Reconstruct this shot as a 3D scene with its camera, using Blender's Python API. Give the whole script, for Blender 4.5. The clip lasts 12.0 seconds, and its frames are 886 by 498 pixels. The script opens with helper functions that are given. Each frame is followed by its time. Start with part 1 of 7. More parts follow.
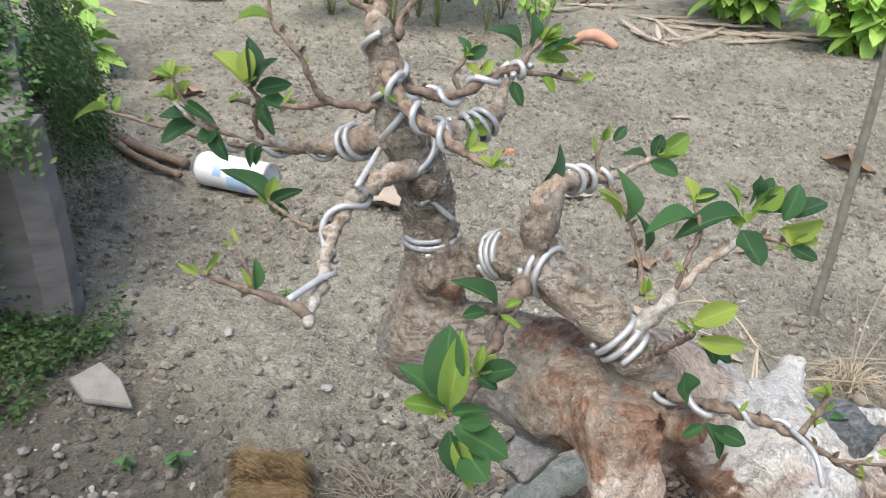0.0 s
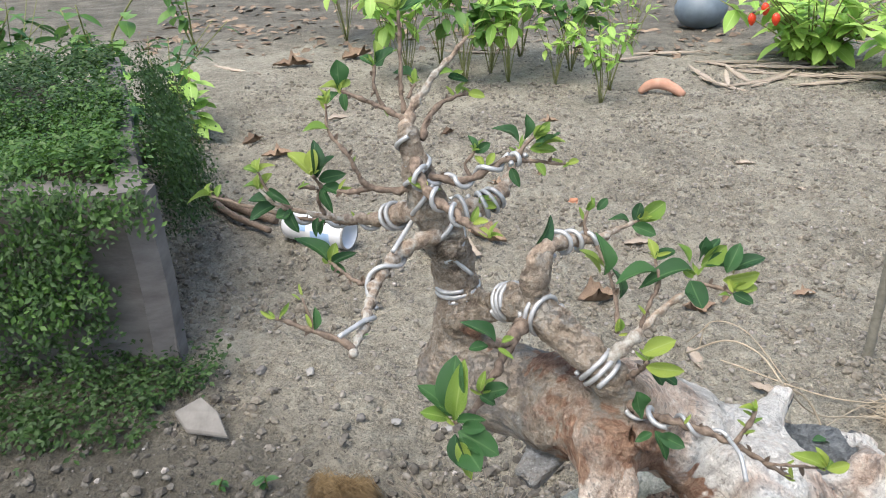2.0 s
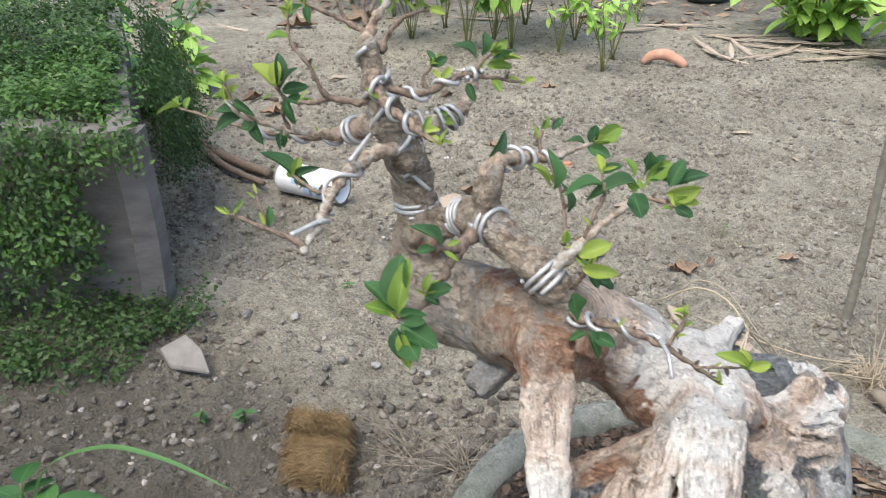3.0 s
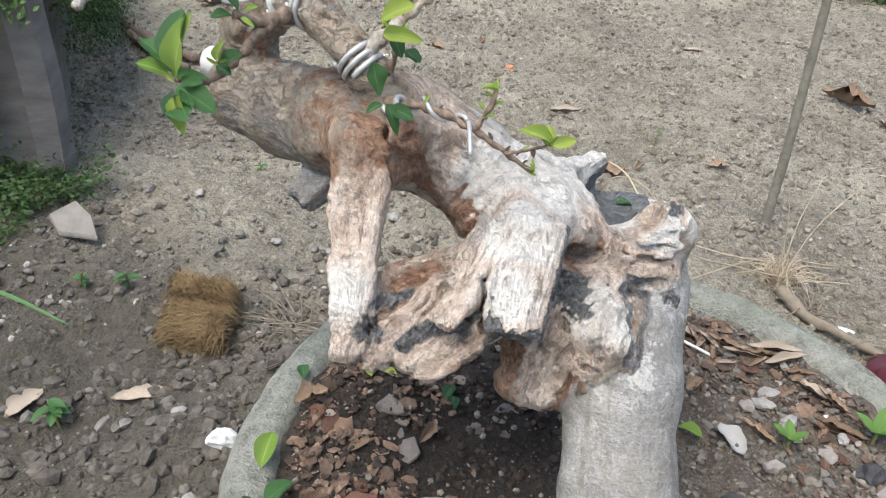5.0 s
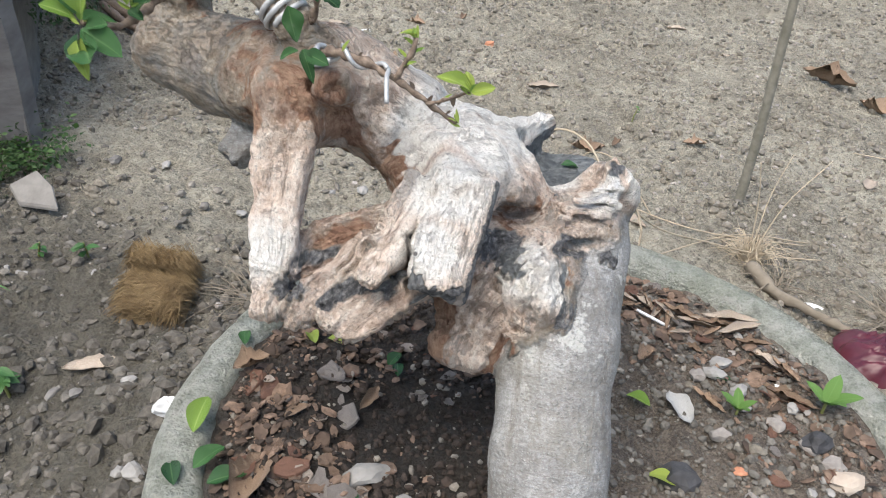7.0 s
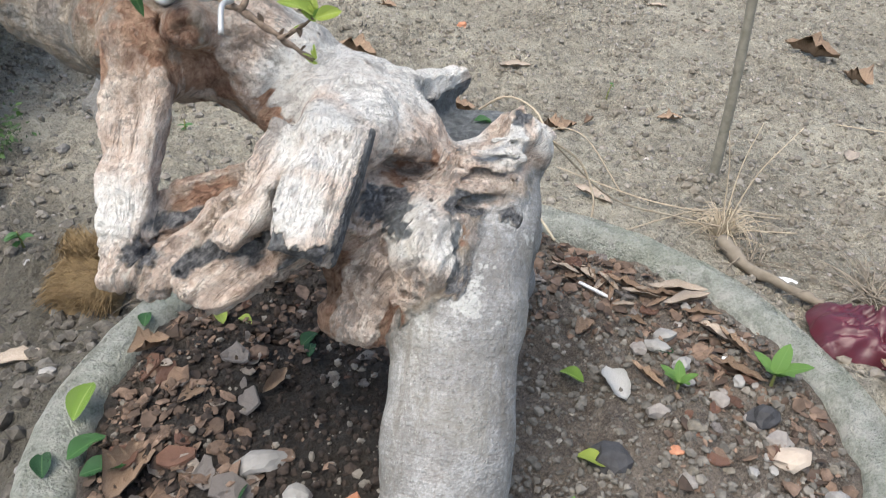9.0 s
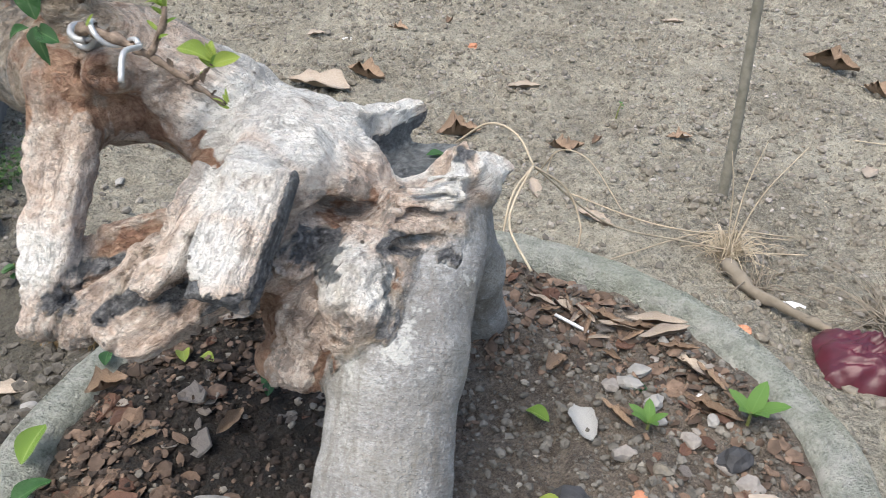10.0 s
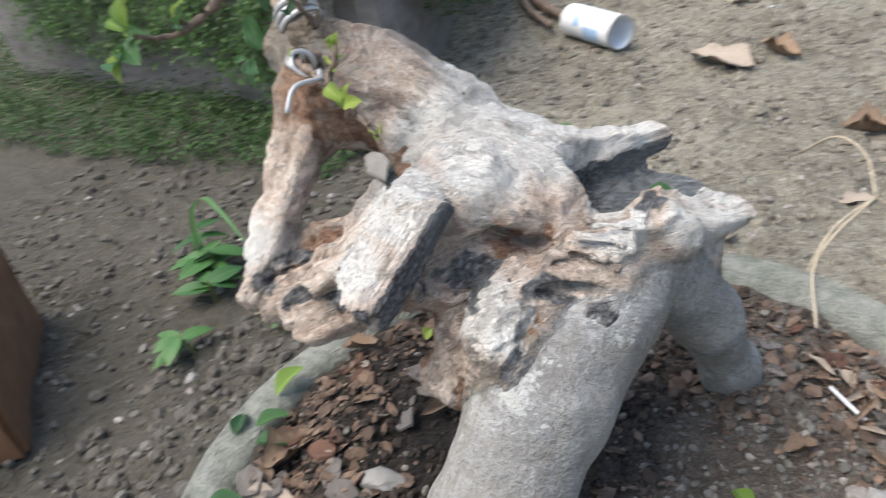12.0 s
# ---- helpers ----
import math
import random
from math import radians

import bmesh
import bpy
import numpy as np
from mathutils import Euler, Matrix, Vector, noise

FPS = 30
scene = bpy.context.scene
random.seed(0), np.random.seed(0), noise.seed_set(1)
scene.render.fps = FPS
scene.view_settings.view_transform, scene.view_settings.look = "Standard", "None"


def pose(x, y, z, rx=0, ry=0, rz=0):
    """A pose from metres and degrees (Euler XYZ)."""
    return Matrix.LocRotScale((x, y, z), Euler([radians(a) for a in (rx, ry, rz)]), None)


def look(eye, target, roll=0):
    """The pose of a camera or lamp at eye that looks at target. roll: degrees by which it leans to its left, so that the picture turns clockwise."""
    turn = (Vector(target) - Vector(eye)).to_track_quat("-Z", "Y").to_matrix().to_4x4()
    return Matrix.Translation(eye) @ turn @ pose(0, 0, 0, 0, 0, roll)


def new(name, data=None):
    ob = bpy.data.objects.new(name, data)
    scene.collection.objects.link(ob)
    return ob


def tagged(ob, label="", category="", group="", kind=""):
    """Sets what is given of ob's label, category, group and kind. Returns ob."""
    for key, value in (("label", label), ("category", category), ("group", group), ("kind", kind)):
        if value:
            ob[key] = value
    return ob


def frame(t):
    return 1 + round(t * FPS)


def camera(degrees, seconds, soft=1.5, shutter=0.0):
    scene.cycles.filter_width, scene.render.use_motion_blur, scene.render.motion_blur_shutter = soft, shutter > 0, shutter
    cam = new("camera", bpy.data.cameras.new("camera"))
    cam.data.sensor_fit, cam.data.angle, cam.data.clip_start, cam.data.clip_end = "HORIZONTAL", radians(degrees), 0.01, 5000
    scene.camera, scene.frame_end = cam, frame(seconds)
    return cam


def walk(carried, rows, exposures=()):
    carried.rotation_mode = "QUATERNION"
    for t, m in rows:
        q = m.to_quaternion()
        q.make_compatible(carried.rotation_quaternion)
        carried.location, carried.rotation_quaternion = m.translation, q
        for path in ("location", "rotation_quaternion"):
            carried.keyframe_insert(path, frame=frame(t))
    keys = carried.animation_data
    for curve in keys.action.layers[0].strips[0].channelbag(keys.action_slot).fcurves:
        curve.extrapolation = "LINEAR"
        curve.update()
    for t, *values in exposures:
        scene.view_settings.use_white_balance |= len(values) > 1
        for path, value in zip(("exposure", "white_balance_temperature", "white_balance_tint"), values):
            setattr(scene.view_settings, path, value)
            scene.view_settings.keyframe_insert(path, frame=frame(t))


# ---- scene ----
cam = camera(60.6, 12.0, soft=0.95, shutter=0.4)
PATH = [
    (0, (0.011, 0.001, 0.715), (0.03, 1.741, -0.272), 3.0),
    (0.5, (0.017, -0.038, 0.724), (-0.033, 1.731, -0.208), 2.5),
    (1, (0.029, -0.043, 0.739), (-0.043, 1.722, -0.199), 1.2),
    (1.5, (0.041, -0.065, 0.769), (-0.114, 1.72, -0.119), -0.9),
    (2, (0.055, -0.095, 0.775), (-0.154, 1.686, -0.111), -1.3),
    (2.5, (0.07, -0.118, 0.764), (-0.183, 1.642, -0.151), -1.3),
    (3, (0.093, -0.125, 0.743), (-0.127, 1.625, -0.199), 0.3),
    (3.5, (0.125, -0.131, 0.72), (-0.09, 1.601, -0.256), 1.1),
    (3.7, (0.137, -0.133, 0.703), (-0.07, 1.585, -0.3), 1.9),
    (5.3, (0.204, -0.12, 0.638), (0.076, 1.545, -0.461), 4.4),
    (5.5, (0.208, -0.122, 0.633), (0.072, 1.534, -0.48), 4.5),
    (6, (0.218, -0.117, 0.629), (0.099, 1.548, -0.473), 4.8),
    (6.5, (0.226, -0.12, 0.635), (0.094, 1.547, -0.463), 4.3),
    (7, (0.236, -0.114, 0.627), (0.126, 1.545, -0.484), 5.0),
    (7.2, (0.24, -0.112, 0.622), (0.138, 1.544, -0.495), 5.1),
    (8.8, (0.295, -0.082, 0.591), (0.19, 1.557, -0.551), 3.8),
    (9, (0.303, -0.079, 0.588), (0.182, 1.573, -0.533), 3.3),
    (9.5, (0.33, -0.065, 0.595), (0.168, 1.605, -0.493), 2.0),
    (10, (0.355, -0.054, 0.594), (0.137, 1.61, -0.494), 0.9),
    (10.5, (0.377, -0.044, 0.591), (0.156, 1.615, -0.503), 1.3),
    (11, (0.398, -0.027, 0.594), (-0.089, 1.565, -0.514), -1.8),
    (11.5, (0.432, 0.005, 0.602), (-0.392, 1.474, -0.476), -5.1),
    (12, (0.475, 0.035, 0.614), (-0.731, 1.187, -0.49), -10.9),
]
walk(cam, [(t, look(eye, target, roll)) for t, eye, target, roll in PATH])

# ---- light: an overcast garden, a weak wide sun behind thin cloud ----
world = bpy.data.worlds.new("overcast_sky")
scene.world = world
world.use_nodes = True
wt = world.node_tree
sky = wt.nodes.new("ShaderNodeTexSky")
sky.sky_type = "NISHITA"
sky.sun_disc = False
SUN_UP, SUN_TURN = 66.0, 215.0
sky.sun_elevation, sky.sun_rotation = radians(SUN_UP), radians(SUN_TURN)
sky.dust_density, sky.air_density = 3.0, 1.3
wt.links.new(sky.outputs["Color"], wt.nodes["Background"].inputs["Color"])
wt.nodes["Background"].inputs["Strength"].default_value = 0.118
sun_data = bpy.data.lights.new("sun", "SUN")
sun_data.energy, sun_data.angle, sun_data.color = 1.9, radians(50), (1.0, 0.945, 0.83)
sun = new("sun", sun_data)
sun_from = Vector((math.sin(radians(SUN_TURN)) * math.cos(radians(SUN_UP)), math.cos(radians(SUN_TURN)) * math.cos(radians(SUN_UP)), math.sin(radians(SUN_UP))))
sun.matrix_basis = look(tuple(sun_from * 20), (0, 0, 0))
scene.view_settings.exposure = 1.15


# ---- material helpers ----
class Nodes:
    def __init__(self, name):
        self.mat = bpy.data.materials.new(name)
        self.mat.use_nodes = True
        self.t = self.mat.node_tree
        self.bsdf = self.t.nodes["Principled BSDF"]

    def put(self, sock, v):
        if isinstance(v, bpy.types.NodeSocket):
            self.t.links.new(v, sock)
        elif isinstance(v, (tuple, list)) and len(v) == 3 and sock.type == "RGBA":
            sock.default_value = (*v, 1)
        else:
            sock.default_value = v

    def node(self, kind, out, **ins):
        n = self.t.nodes.new(kind)
        for k, v in ins.items():
            self.put(n.inputs[k.replace("_", " ")], v)
        return n.outputs[out]

    def coords(self, which="Object"):
        return self.t.nodes.new("ShaderNodeTexCoord").outputs[which]

    def attribute(self, name, out="Vector"):
        n = self.t.nodes.new("ShaderNodeAttribute")
        n.attribute_name = name
        return n.outputs[out]

    def scaled(self, vec, scale):
        n = self.t.nodes.new("ShaderNodeMapping")
        self.put(n.inputs["Vector"], vec)
        n.inputs["Scale"].default_value = scale
        return n.outputs["Vector"]

    def noise(self, vec, scale, detail=4.0, rough=0.6, warp=0.0):
        return self.node("ShaderNodeTexNoise", "Fac", Vector=vec, Scale=scale, Detail=detail, Roughness=rough, Distortion=warp)

    def cells(self, vec, scale, out="Distance"):
        return self.node("ShaderNodeTexVoronoi", out, Vector=vec, Scale=scale)

    def ramp(self, fac, *stops):
        n = self.t.nodes.new("ShaderNodeValToRGB")
        self.put(n.inputs["Fac"], fac)
        e = n.color_ramp.elements
        while len(e) < len(stops):
            e.new(0.5)
        for el, (p, c) in zip(e, stops):
            el.position, el.color = p, (*c, 1) if isinstance(c, tuple) else (c, c, c, 1)
        return n.outputs["Color"]

    def mix(self, fac, a, b, blend="MIX"):
        n = self.t.nodes.new("ShaderNodeMix")
        n.data_type, n.blend_type = "RGBA", blend
        self.put(n.inputs[0], fac)
        self.put(n.inputs[6], a)
        self.put(n.inputs[7], b)
        return n.outputs[2]

    def math(self, op, a, b=0.0):
        n = self.t.nodes.new("ShaderNodeMath")
        n.operation = op
        self.put(n.inputs[0], a)
        self.put(n.inputs[1], b)
        return n.outputs[0]

    def random(self):
        return self.t.nodes.new("ShaderNodeObjectInfo").outputs["Random"]

    def island(self):
        return self.t.nodes.new("ShaderNodeNewGeometry").outputs["Random Per Island"]

    def bump(self, height, dist, strength=1.0, normal=None):
        n = self.t.nodes.new("ShaderNodeBump")
        self.put(n.inputs["Height"], height)
        n.inputs["Distance"].default_value, n.inputs["Strength"].default_value = dist, strength
        if normal is not None:
            self.put(n.inputs["Normal"], normal)
        return n.outputs["Normal"]

    def done(self, color, rough=0.8, normal=None, **more):
        self.put(self.bsdf.inputs["Base Color"], color)
        self.put(self.bsdf.inputs["Roughness"], rough)
        if normal is not None:
            self.put(self.bsdf.inputs["Normal"], normal)
        for k, v in more.items():
            self.put(self.bsdf.inputs[k.replace("_", " ")], v)
        return self.mat


def earth_material(name, dark, mid, pale, scale=1.0, damp=False):
    n = Nodes(name)
    p = n.coords()
    big, fine, grit = n.noise(p, 3.5 * scale, 5), n.noise(p, 60 * scale, 6, 0.7), n.cells(p, 130 * scale)
    clod = n.noise(p, 26 * scale, 7, 0.75, 0.2)
    gravel = n.ramp(n.cells(p, 75 * scale), (0.10, 1.0), (0.42, 0.0))
    spots = n.math("MULTIPLY", gravel, n.ramp(n.noise(p, 16 * scale, 3), (0.45, 0.0), (0.58, 1.0)))
    f = n.math("ADD", n.math("MULTIPLY", big, 0.35), n.math("ADD", n.math("MULTIPLY", fine, 0.3), n.math("MULTIPLY", clod, 0.4)))
    c = n.ramp(f, (0.40, dark), (0.51, mid), (0.63, pale))
    c = n.mix(n.math("MULTIPLY", n.ramp(n.noise(p, 170 * scale, 2), (0.58, 0.0), (0.66, 1.0)), 0.5), c, pale)
    c = n.mix(n.math("MULTIPLY", n.ramp(n.noise(p, 45 * scale, 4, 0.7), (0.56, 0.0), (0.64, 1.0)), 0.55), c, tuple(0.6 * v for v in dark))
    sand = n.noise(p, 330 * scale, 3, 0.7)
    c = n.mix(n.math("MULTIPLY", spots, 0.55), c, pale)
    c = n.mix(n.math("MULTIPLY", n.ramp(sand, (0.52, 0.0), (0.62, 1.0)), 0.5), c, pale)
    c = n.mix(n.math("MULTIPLY", n.ramp(sand, (0.36, 1.0), (0.45, 0.0)), 0.55), c, tuple(0.45 * v for v in dark))
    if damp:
        # blend to a darker soil colour, for damp and for painted shade
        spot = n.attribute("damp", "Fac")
        darkened = n.ramp(n.math("ADD", spot, n.math("MULTIPLY", n.math("SUBTRACT", n.noise(p, 5, 5, 0.65), 0.5), 1.3)), (0.25, 0.0), (0.95, 1.0))
        c = n.mix(n.math("MULTIPLY", darkened, 0.80 if scale < 2 else 0.85), c, tuple((0.52 if scale < 2 else 0.18) * v for v in dark))
    h = n.math("ADD", n.math("ADD", n.math("MULTIPLY", clod, 2.0), n.math("MULTIPLY", spots, 0.5)), n.math("ADD", n.math("ADD", fine, n.math("MULTIPLY", sand, 0.5)), n.math("MULTIPLY", grit, 0.5)))
    return n.done(c, 0.95, n.bump(h, 0.013 / scale))


def plain_material(name, a, b, scale=40, rough=0.7, bump=0.001, stretch=(1, 1, 1), vary=0.25, island=False, **more):
    n = Nodes(name)
    p = n.scaled(n.coords(), stretch)
    f = n.noise(p, scale, 5)
    c = n.ramp(f, (0.3, a), (0.7, b))
    r = n.island() if island else n.random()
    c = n.mix(n.math("MULTIPLY", r, vary), c, tuple(v * 0.35 for v in a))
    return n.done(c, rough, n.bump(f, bump) if bump else None, **more)


def leaf_material(name, dark, light, edge, rough=0.35, island=False):
    n = Nodes(name)
    p = n.coords()
    uv = n.attribute("vein", "Vector")
    sep = n.t.nodes.new("ShaderNodeSeparateXYZ")
    n.put(sep.inputs[0], uv)
    r = n.island() if island else n.random()
    c = n.mix(r, dark, light)
    c = n.mix(n.math("MULTIPLY", n.noise(p, 120, 3), 0.35), c, light)
    mid = n.ramp(n.math("ABSOLUTE", sep.outputs[0]), (0.03, 1.0), (0.10, 0.0))
    c = n.mix(n.math("MULTIPLY", mid, 0.5), c, edge)
    n.done(c, rough, n.bump(n.noise(p, 300, 2), 0.0003), Specular_IOR_Level=0.5)
    glow = n.t.nodes.new("ShaderNodeBsdfTranslucent")
    n.put(glow.inputs["Color"], n.mix(0.4, c, edge))
    both = n.t.nodes.new("ShaderNodeMixShader")
    both.inputs[0].default_value = 0.3
    n.t.links.new(n.bsdf.outputs[0], both.inputs[1])
    n.t.links.new(glow.outputs[0], both.inputs[2])
    n.t.links.new(both.outputs[0], n.t.nodes["Material Output"].inputs["Surface"])
    return n.mat


MAT_GROUND = earth_material("dusty_soil", (0.122, 0.109, 0.084), (0.305, 0.277, 0.220), (0.514, 0.479, 0.390), 1.0, True)
MAT_SOIL = earth_material("potting_soil", (0.055, 0.043, 0.035), (0.131, 0.107, 0.086), (0.245, 0.209, 0.174), 2.2, True)


def wood_material():
    n = Nodes("weathered_ficus_wood")
    g, p = n.attribute("grain"), n.coords()
    sep = n.t.nodes.new("ShaderNodeSeparateColor")
    n.put(sep.inputs[0], n.attribute("mask", "Color"))
    smooth = n.attribute("mask", "Alpha")
    ragged = n.math("MULTIPLY", n.math("SUBTRACT", n.noise(p, 45, 5, 0.65), 0.5), 1.5)

    def edge(m, lo=0.38, hi=0.55):
        return n.ramp(n.math("ADD", m, ragged), (lo - 0.08, 0.0), (hi + 0.1, 1.0))

    fibre = n.noise(g, 170, 6, 0.62, 0.5)
    hair = n.noise(g, 560, 4, 0.7, 0.4)
    fibre = n.math("ADD", n.math("MULTIPLY", fibre, 0.62), n.math("MULTIPLY", hair, 0.38))
    broad = n.noise(g, 55, 4, 0.6, 0.3)
    speck = n.noise(p, 330, 3)
    patch = n.noise(p, 60, 4, 0.65)
    scab = n.noise(p, 170, 6, 0.75)
    line = n.math("ABSOLUTE", n.math("SUBTRACT", n.noise(g, 110, 3, 0.5, 0.1), 0.5))
    line = n.ramp(line, (0.003, 1.0), (0.014, 0.0))
    fissure = n.ramp(n.math("ABSOLUTE", n.math("SUBTRACT", n.noise(n.scaled(p, (1, 1, 1.8)), 85, 5, 0.65, 0.6), 0.5)), (0.005, 1.0), (0.035, 0.0))
    bark = n.ramp(n.math("ADD", n.math("MULTIPLY", scab, 0.6), n.math("MULTIPLY", broad, 0.4)), (0.36, (0.20, 0.15, 0.11)), (0.48, (0.39, 0.315, 0.245)), (0.60, (0.56, 0.49, 0.41)))
    bark = n.mix(n.math("MULTIPLY", fissure, 0.14), bark, (0.065, 0.048, 0.038))
    bark = n.mix(n.math("MULTIPLY", n.ramp(patch, (0.54, 0.0), (0.64, 1.0)), 0.7), bark, (0.44, 0.42, 0.385))
    grey = n.ramp(n.math("ADD", n.math("MULTIPLY", n.noise(p, 28, 6, 0.7), 0.5), n.math("ADD", n.math("MULTIPLY", speck, 0.25), n.math("MULTIPLY", n.noise(n.scaled(p, (1, 1, 3)), 700, 3), 0.25))), (0.41, (0.15, 0.145, 0.138)), (0.5, (0.235, 0.234, 0.231)), (0.59, (0.36, 0.362, 0.36)))
    pores = n.ramp(n.noise(p, 800, 3, 0.7), (0.40, 1.0), (0.47, 0.0))
    grey = n.mix(n.math("MULTIPLY", n.ramp(n.noise(g, 95, 5, 0.7, 0.4), (0.55, 0.0), (0.62, 1.0)), 0.45), grey, (0.13, 0.115, 0.095))
    grey = n.mix(n.math("MULTIPLY", pores, 0.25), grey, (0.13, 0.12, 0.11))
    place = n.t.nodes.new("ShaderNodeSeparateXYZ")
    n.put(place.inputs[0], p)
    along = n.math("ADD", n.math("MULTIPLY", place.outputs[1], 0.64), n.math("MULTIPLY", place.outputs[2], 0.77))
    ringed = n.node("ShaderNodeCombineXYZ", "Vector", X=n.math("MULTIPLY", place.outputs[0], 0.16), Y=n.math("MULTIPLY", place.outputs[1], 0.05), Z=along)
    rings = n.noise(ringed, 620, 4, 0.65, 0.3)
    grey = n.mix(n.math("MULTIPLY", n.ramp(rings, (0.36, 1.0), (0.48, 0.0)), 0.36), grey, (0.15, 0.13, 0.115))
    grey = n.mix(n.math("MULTIPLY", n.ramp(n.noise(p, 9, 4, 0.6), (0.48, 0.0), (0.62, 1.0)), 0.5), grey, (0.25, 0.20, 0.165))
    grey = n.mix(n.math("MULTIPLY", n.ramp(n.noise(p, 17, 3, 0.6), (0.5, 0.0), (0.7, 1.0)), 0.4), grey, (0.19, 0.175, 0.13))
    dots = n.ramp(n.cells(n.scaled(p, (1, 1, 1.5)), 320), (0.10, 1.0), (0.22, 0.0))
    grey = n.mix(n.math("MULTIPLY", dots, 0.38), grey, (0.56, 0.555, 0.53))
    grey = n.mix(n.math("MULTIPLY", n.ramp(n.noise(p, 24, 5, 0.75), (0.62, 0.0), (0.65, 1.0)), 0.5), grey, (0.52, 0.525, 0.50))
    grey = n.mix(n.math("MULTIPLY", n.ramp(n.noise(n.scaled(p, (1, 1, 0.12)), 420, 4, 0.7), (0.58, 0.0), (0.66, 1.0)), 0.3), grey, (0.16, 0.14, 0.125))
    dead = n.ramp(n.math("ADD", n.math("MULTIPLY", fibre, 0.42), n.math("ADD", n.math("MULTIPLY", broad, 0.2), n.math("MULTIPLY", scab, 0.38))), (0.37, (0.30, 0.20, 0.15)), (0.44, (0.60, 0.455, 0.365)), (0.51, (0.77, 0.635, 0.54)), (0.58, (0.92, 0.83, 0.74)))
    # bleached wood, whitened further to put the lit tops into the colour
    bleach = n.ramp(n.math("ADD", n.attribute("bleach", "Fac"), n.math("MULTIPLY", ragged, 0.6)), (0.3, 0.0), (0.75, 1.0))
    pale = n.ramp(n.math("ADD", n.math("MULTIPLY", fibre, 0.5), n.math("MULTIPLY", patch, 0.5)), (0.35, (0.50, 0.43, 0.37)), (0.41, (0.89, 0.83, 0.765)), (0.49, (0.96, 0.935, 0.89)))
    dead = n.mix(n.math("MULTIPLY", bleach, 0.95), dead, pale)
    crack = n.ramp(n.noise(g, 420, 5, 0.75, 0.2), (0.36, 1.0), (0.43, 0.0))
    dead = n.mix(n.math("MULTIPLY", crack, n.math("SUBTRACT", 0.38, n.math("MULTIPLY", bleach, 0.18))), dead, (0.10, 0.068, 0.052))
    dead = n.mix(n.math("MULTIPLY", n.math("MULTIPLY", line, n.ramp(n.noise(p, 35, 3), (0.54, 0.0), (0.62, 1.0))), 0.5), dead, (0.12, 0.085, 0.066))
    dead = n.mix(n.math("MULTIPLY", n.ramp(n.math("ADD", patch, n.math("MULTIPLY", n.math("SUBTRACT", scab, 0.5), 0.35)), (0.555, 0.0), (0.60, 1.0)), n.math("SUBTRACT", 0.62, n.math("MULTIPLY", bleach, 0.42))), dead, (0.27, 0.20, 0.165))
    stain = n.math("ADD", n.noise(g, 48, 4, 0.6, 0.4), n.math("MULTIPLY", n.math("SUBTRACT", scab, 0.5), 0.45))
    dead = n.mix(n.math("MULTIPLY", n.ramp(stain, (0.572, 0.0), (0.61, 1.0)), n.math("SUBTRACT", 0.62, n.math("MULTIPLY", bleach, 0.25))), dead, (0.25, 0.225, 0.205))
    flake = n.noise(n.scaled(p, (1, 0.8, 1)), 75, 5, 0.62, 0.5)
    plates = n.ramp(flake, (0.40, 0.0), (0.408, 0.33), (0.48, 0.36), (0.488, 0.68), (0.56, 0.7), (0.568, 1.0))
    rims = n.ramp(flake, (0.392, 0.0), (0.402, 1.0), (0.409, 0.0), (0.474, 0.0), (0.483, 1.0), (0.489, 0.0), (0.554, 0.0), (0.563, 1.0), (0.569, 0.0))
    dead = n.mix(n.math("MULTIPLY", rims, 0.42), dead, (0.16, 0.115, 0.09))
    red = n.ramp(n.math("ADD", n.math("MULTIPLY", fibre, 0.6), n.math("MULTIPLY", patch, 0.4)), (0.36, (0.085, 0.045, 0.03)), (0.46, (0.29, 0.155, 0.10)), (0.60, (0.56, 0.375, 0.265)))
    char = n.ramp(n.math("ADD", n.math("MULTIPLY", fibre, 0.5), n.math("MULTIPLY", speck, 0.5)), (0.38, (0.045, 0.045, 0.05)), (0.5, (0.135, 0.136, 0.145)), (0.62, (0.34, 0.335, 0.335)))
    slate = n.ramp(n.math("ADD", n.math("MULTIPLY", scab, 0.5), n.math("MULTIPLY", fibre, 0.5)), (0.38, (0.11, 0.118, 0.125)), (0.5, (0.19, 0.205, 0.215)), (0.62, (0.31, 0.325, 0.33)))
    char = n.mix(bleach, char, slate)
    c = n.mix(edge(smooth), bark, grey)
    c = n.mix(edge(sep.outputs[2]), c, dead)
    c = n.mix(edge(sep.outputs[1]), c, red)
    c = n.mix(edge(sep.outputs[0]), c, char)
    holes = n.ramp(n.cells(p, 38), (0.035, 1.0), (0.06, 0.0))
    c = n.mix(n.math("MULTIPLY", holes, n.math("MULTIPLY", sep.outputs[2], 0.8)), c, (0.05, 0.035, 0.03))
    rough_amount = n.math("SUBTRACT", 1.0, n.ramp(smooth, (0.3, 0.0), (0.8, 1.0)))
    h = n.math("MULTIPLY", n.math("ADD", n.math("MULTIPLY", fibre, 0.9), n.math("ADD", n.math("MULTIPLY", broad, 0.5), n.math("MULTIPLY", scab, 0.9))), rough_amount)
    h = n.math("ADD", h, n.math("MULTIPLY", plates, n.math("MULTIPLY", sep.outputs[2], 0.60)))
    h = n.math("ADD", h, n.math("MULTIPLY", rings, n.math("MULTIPLY", smooth, 0.13)))
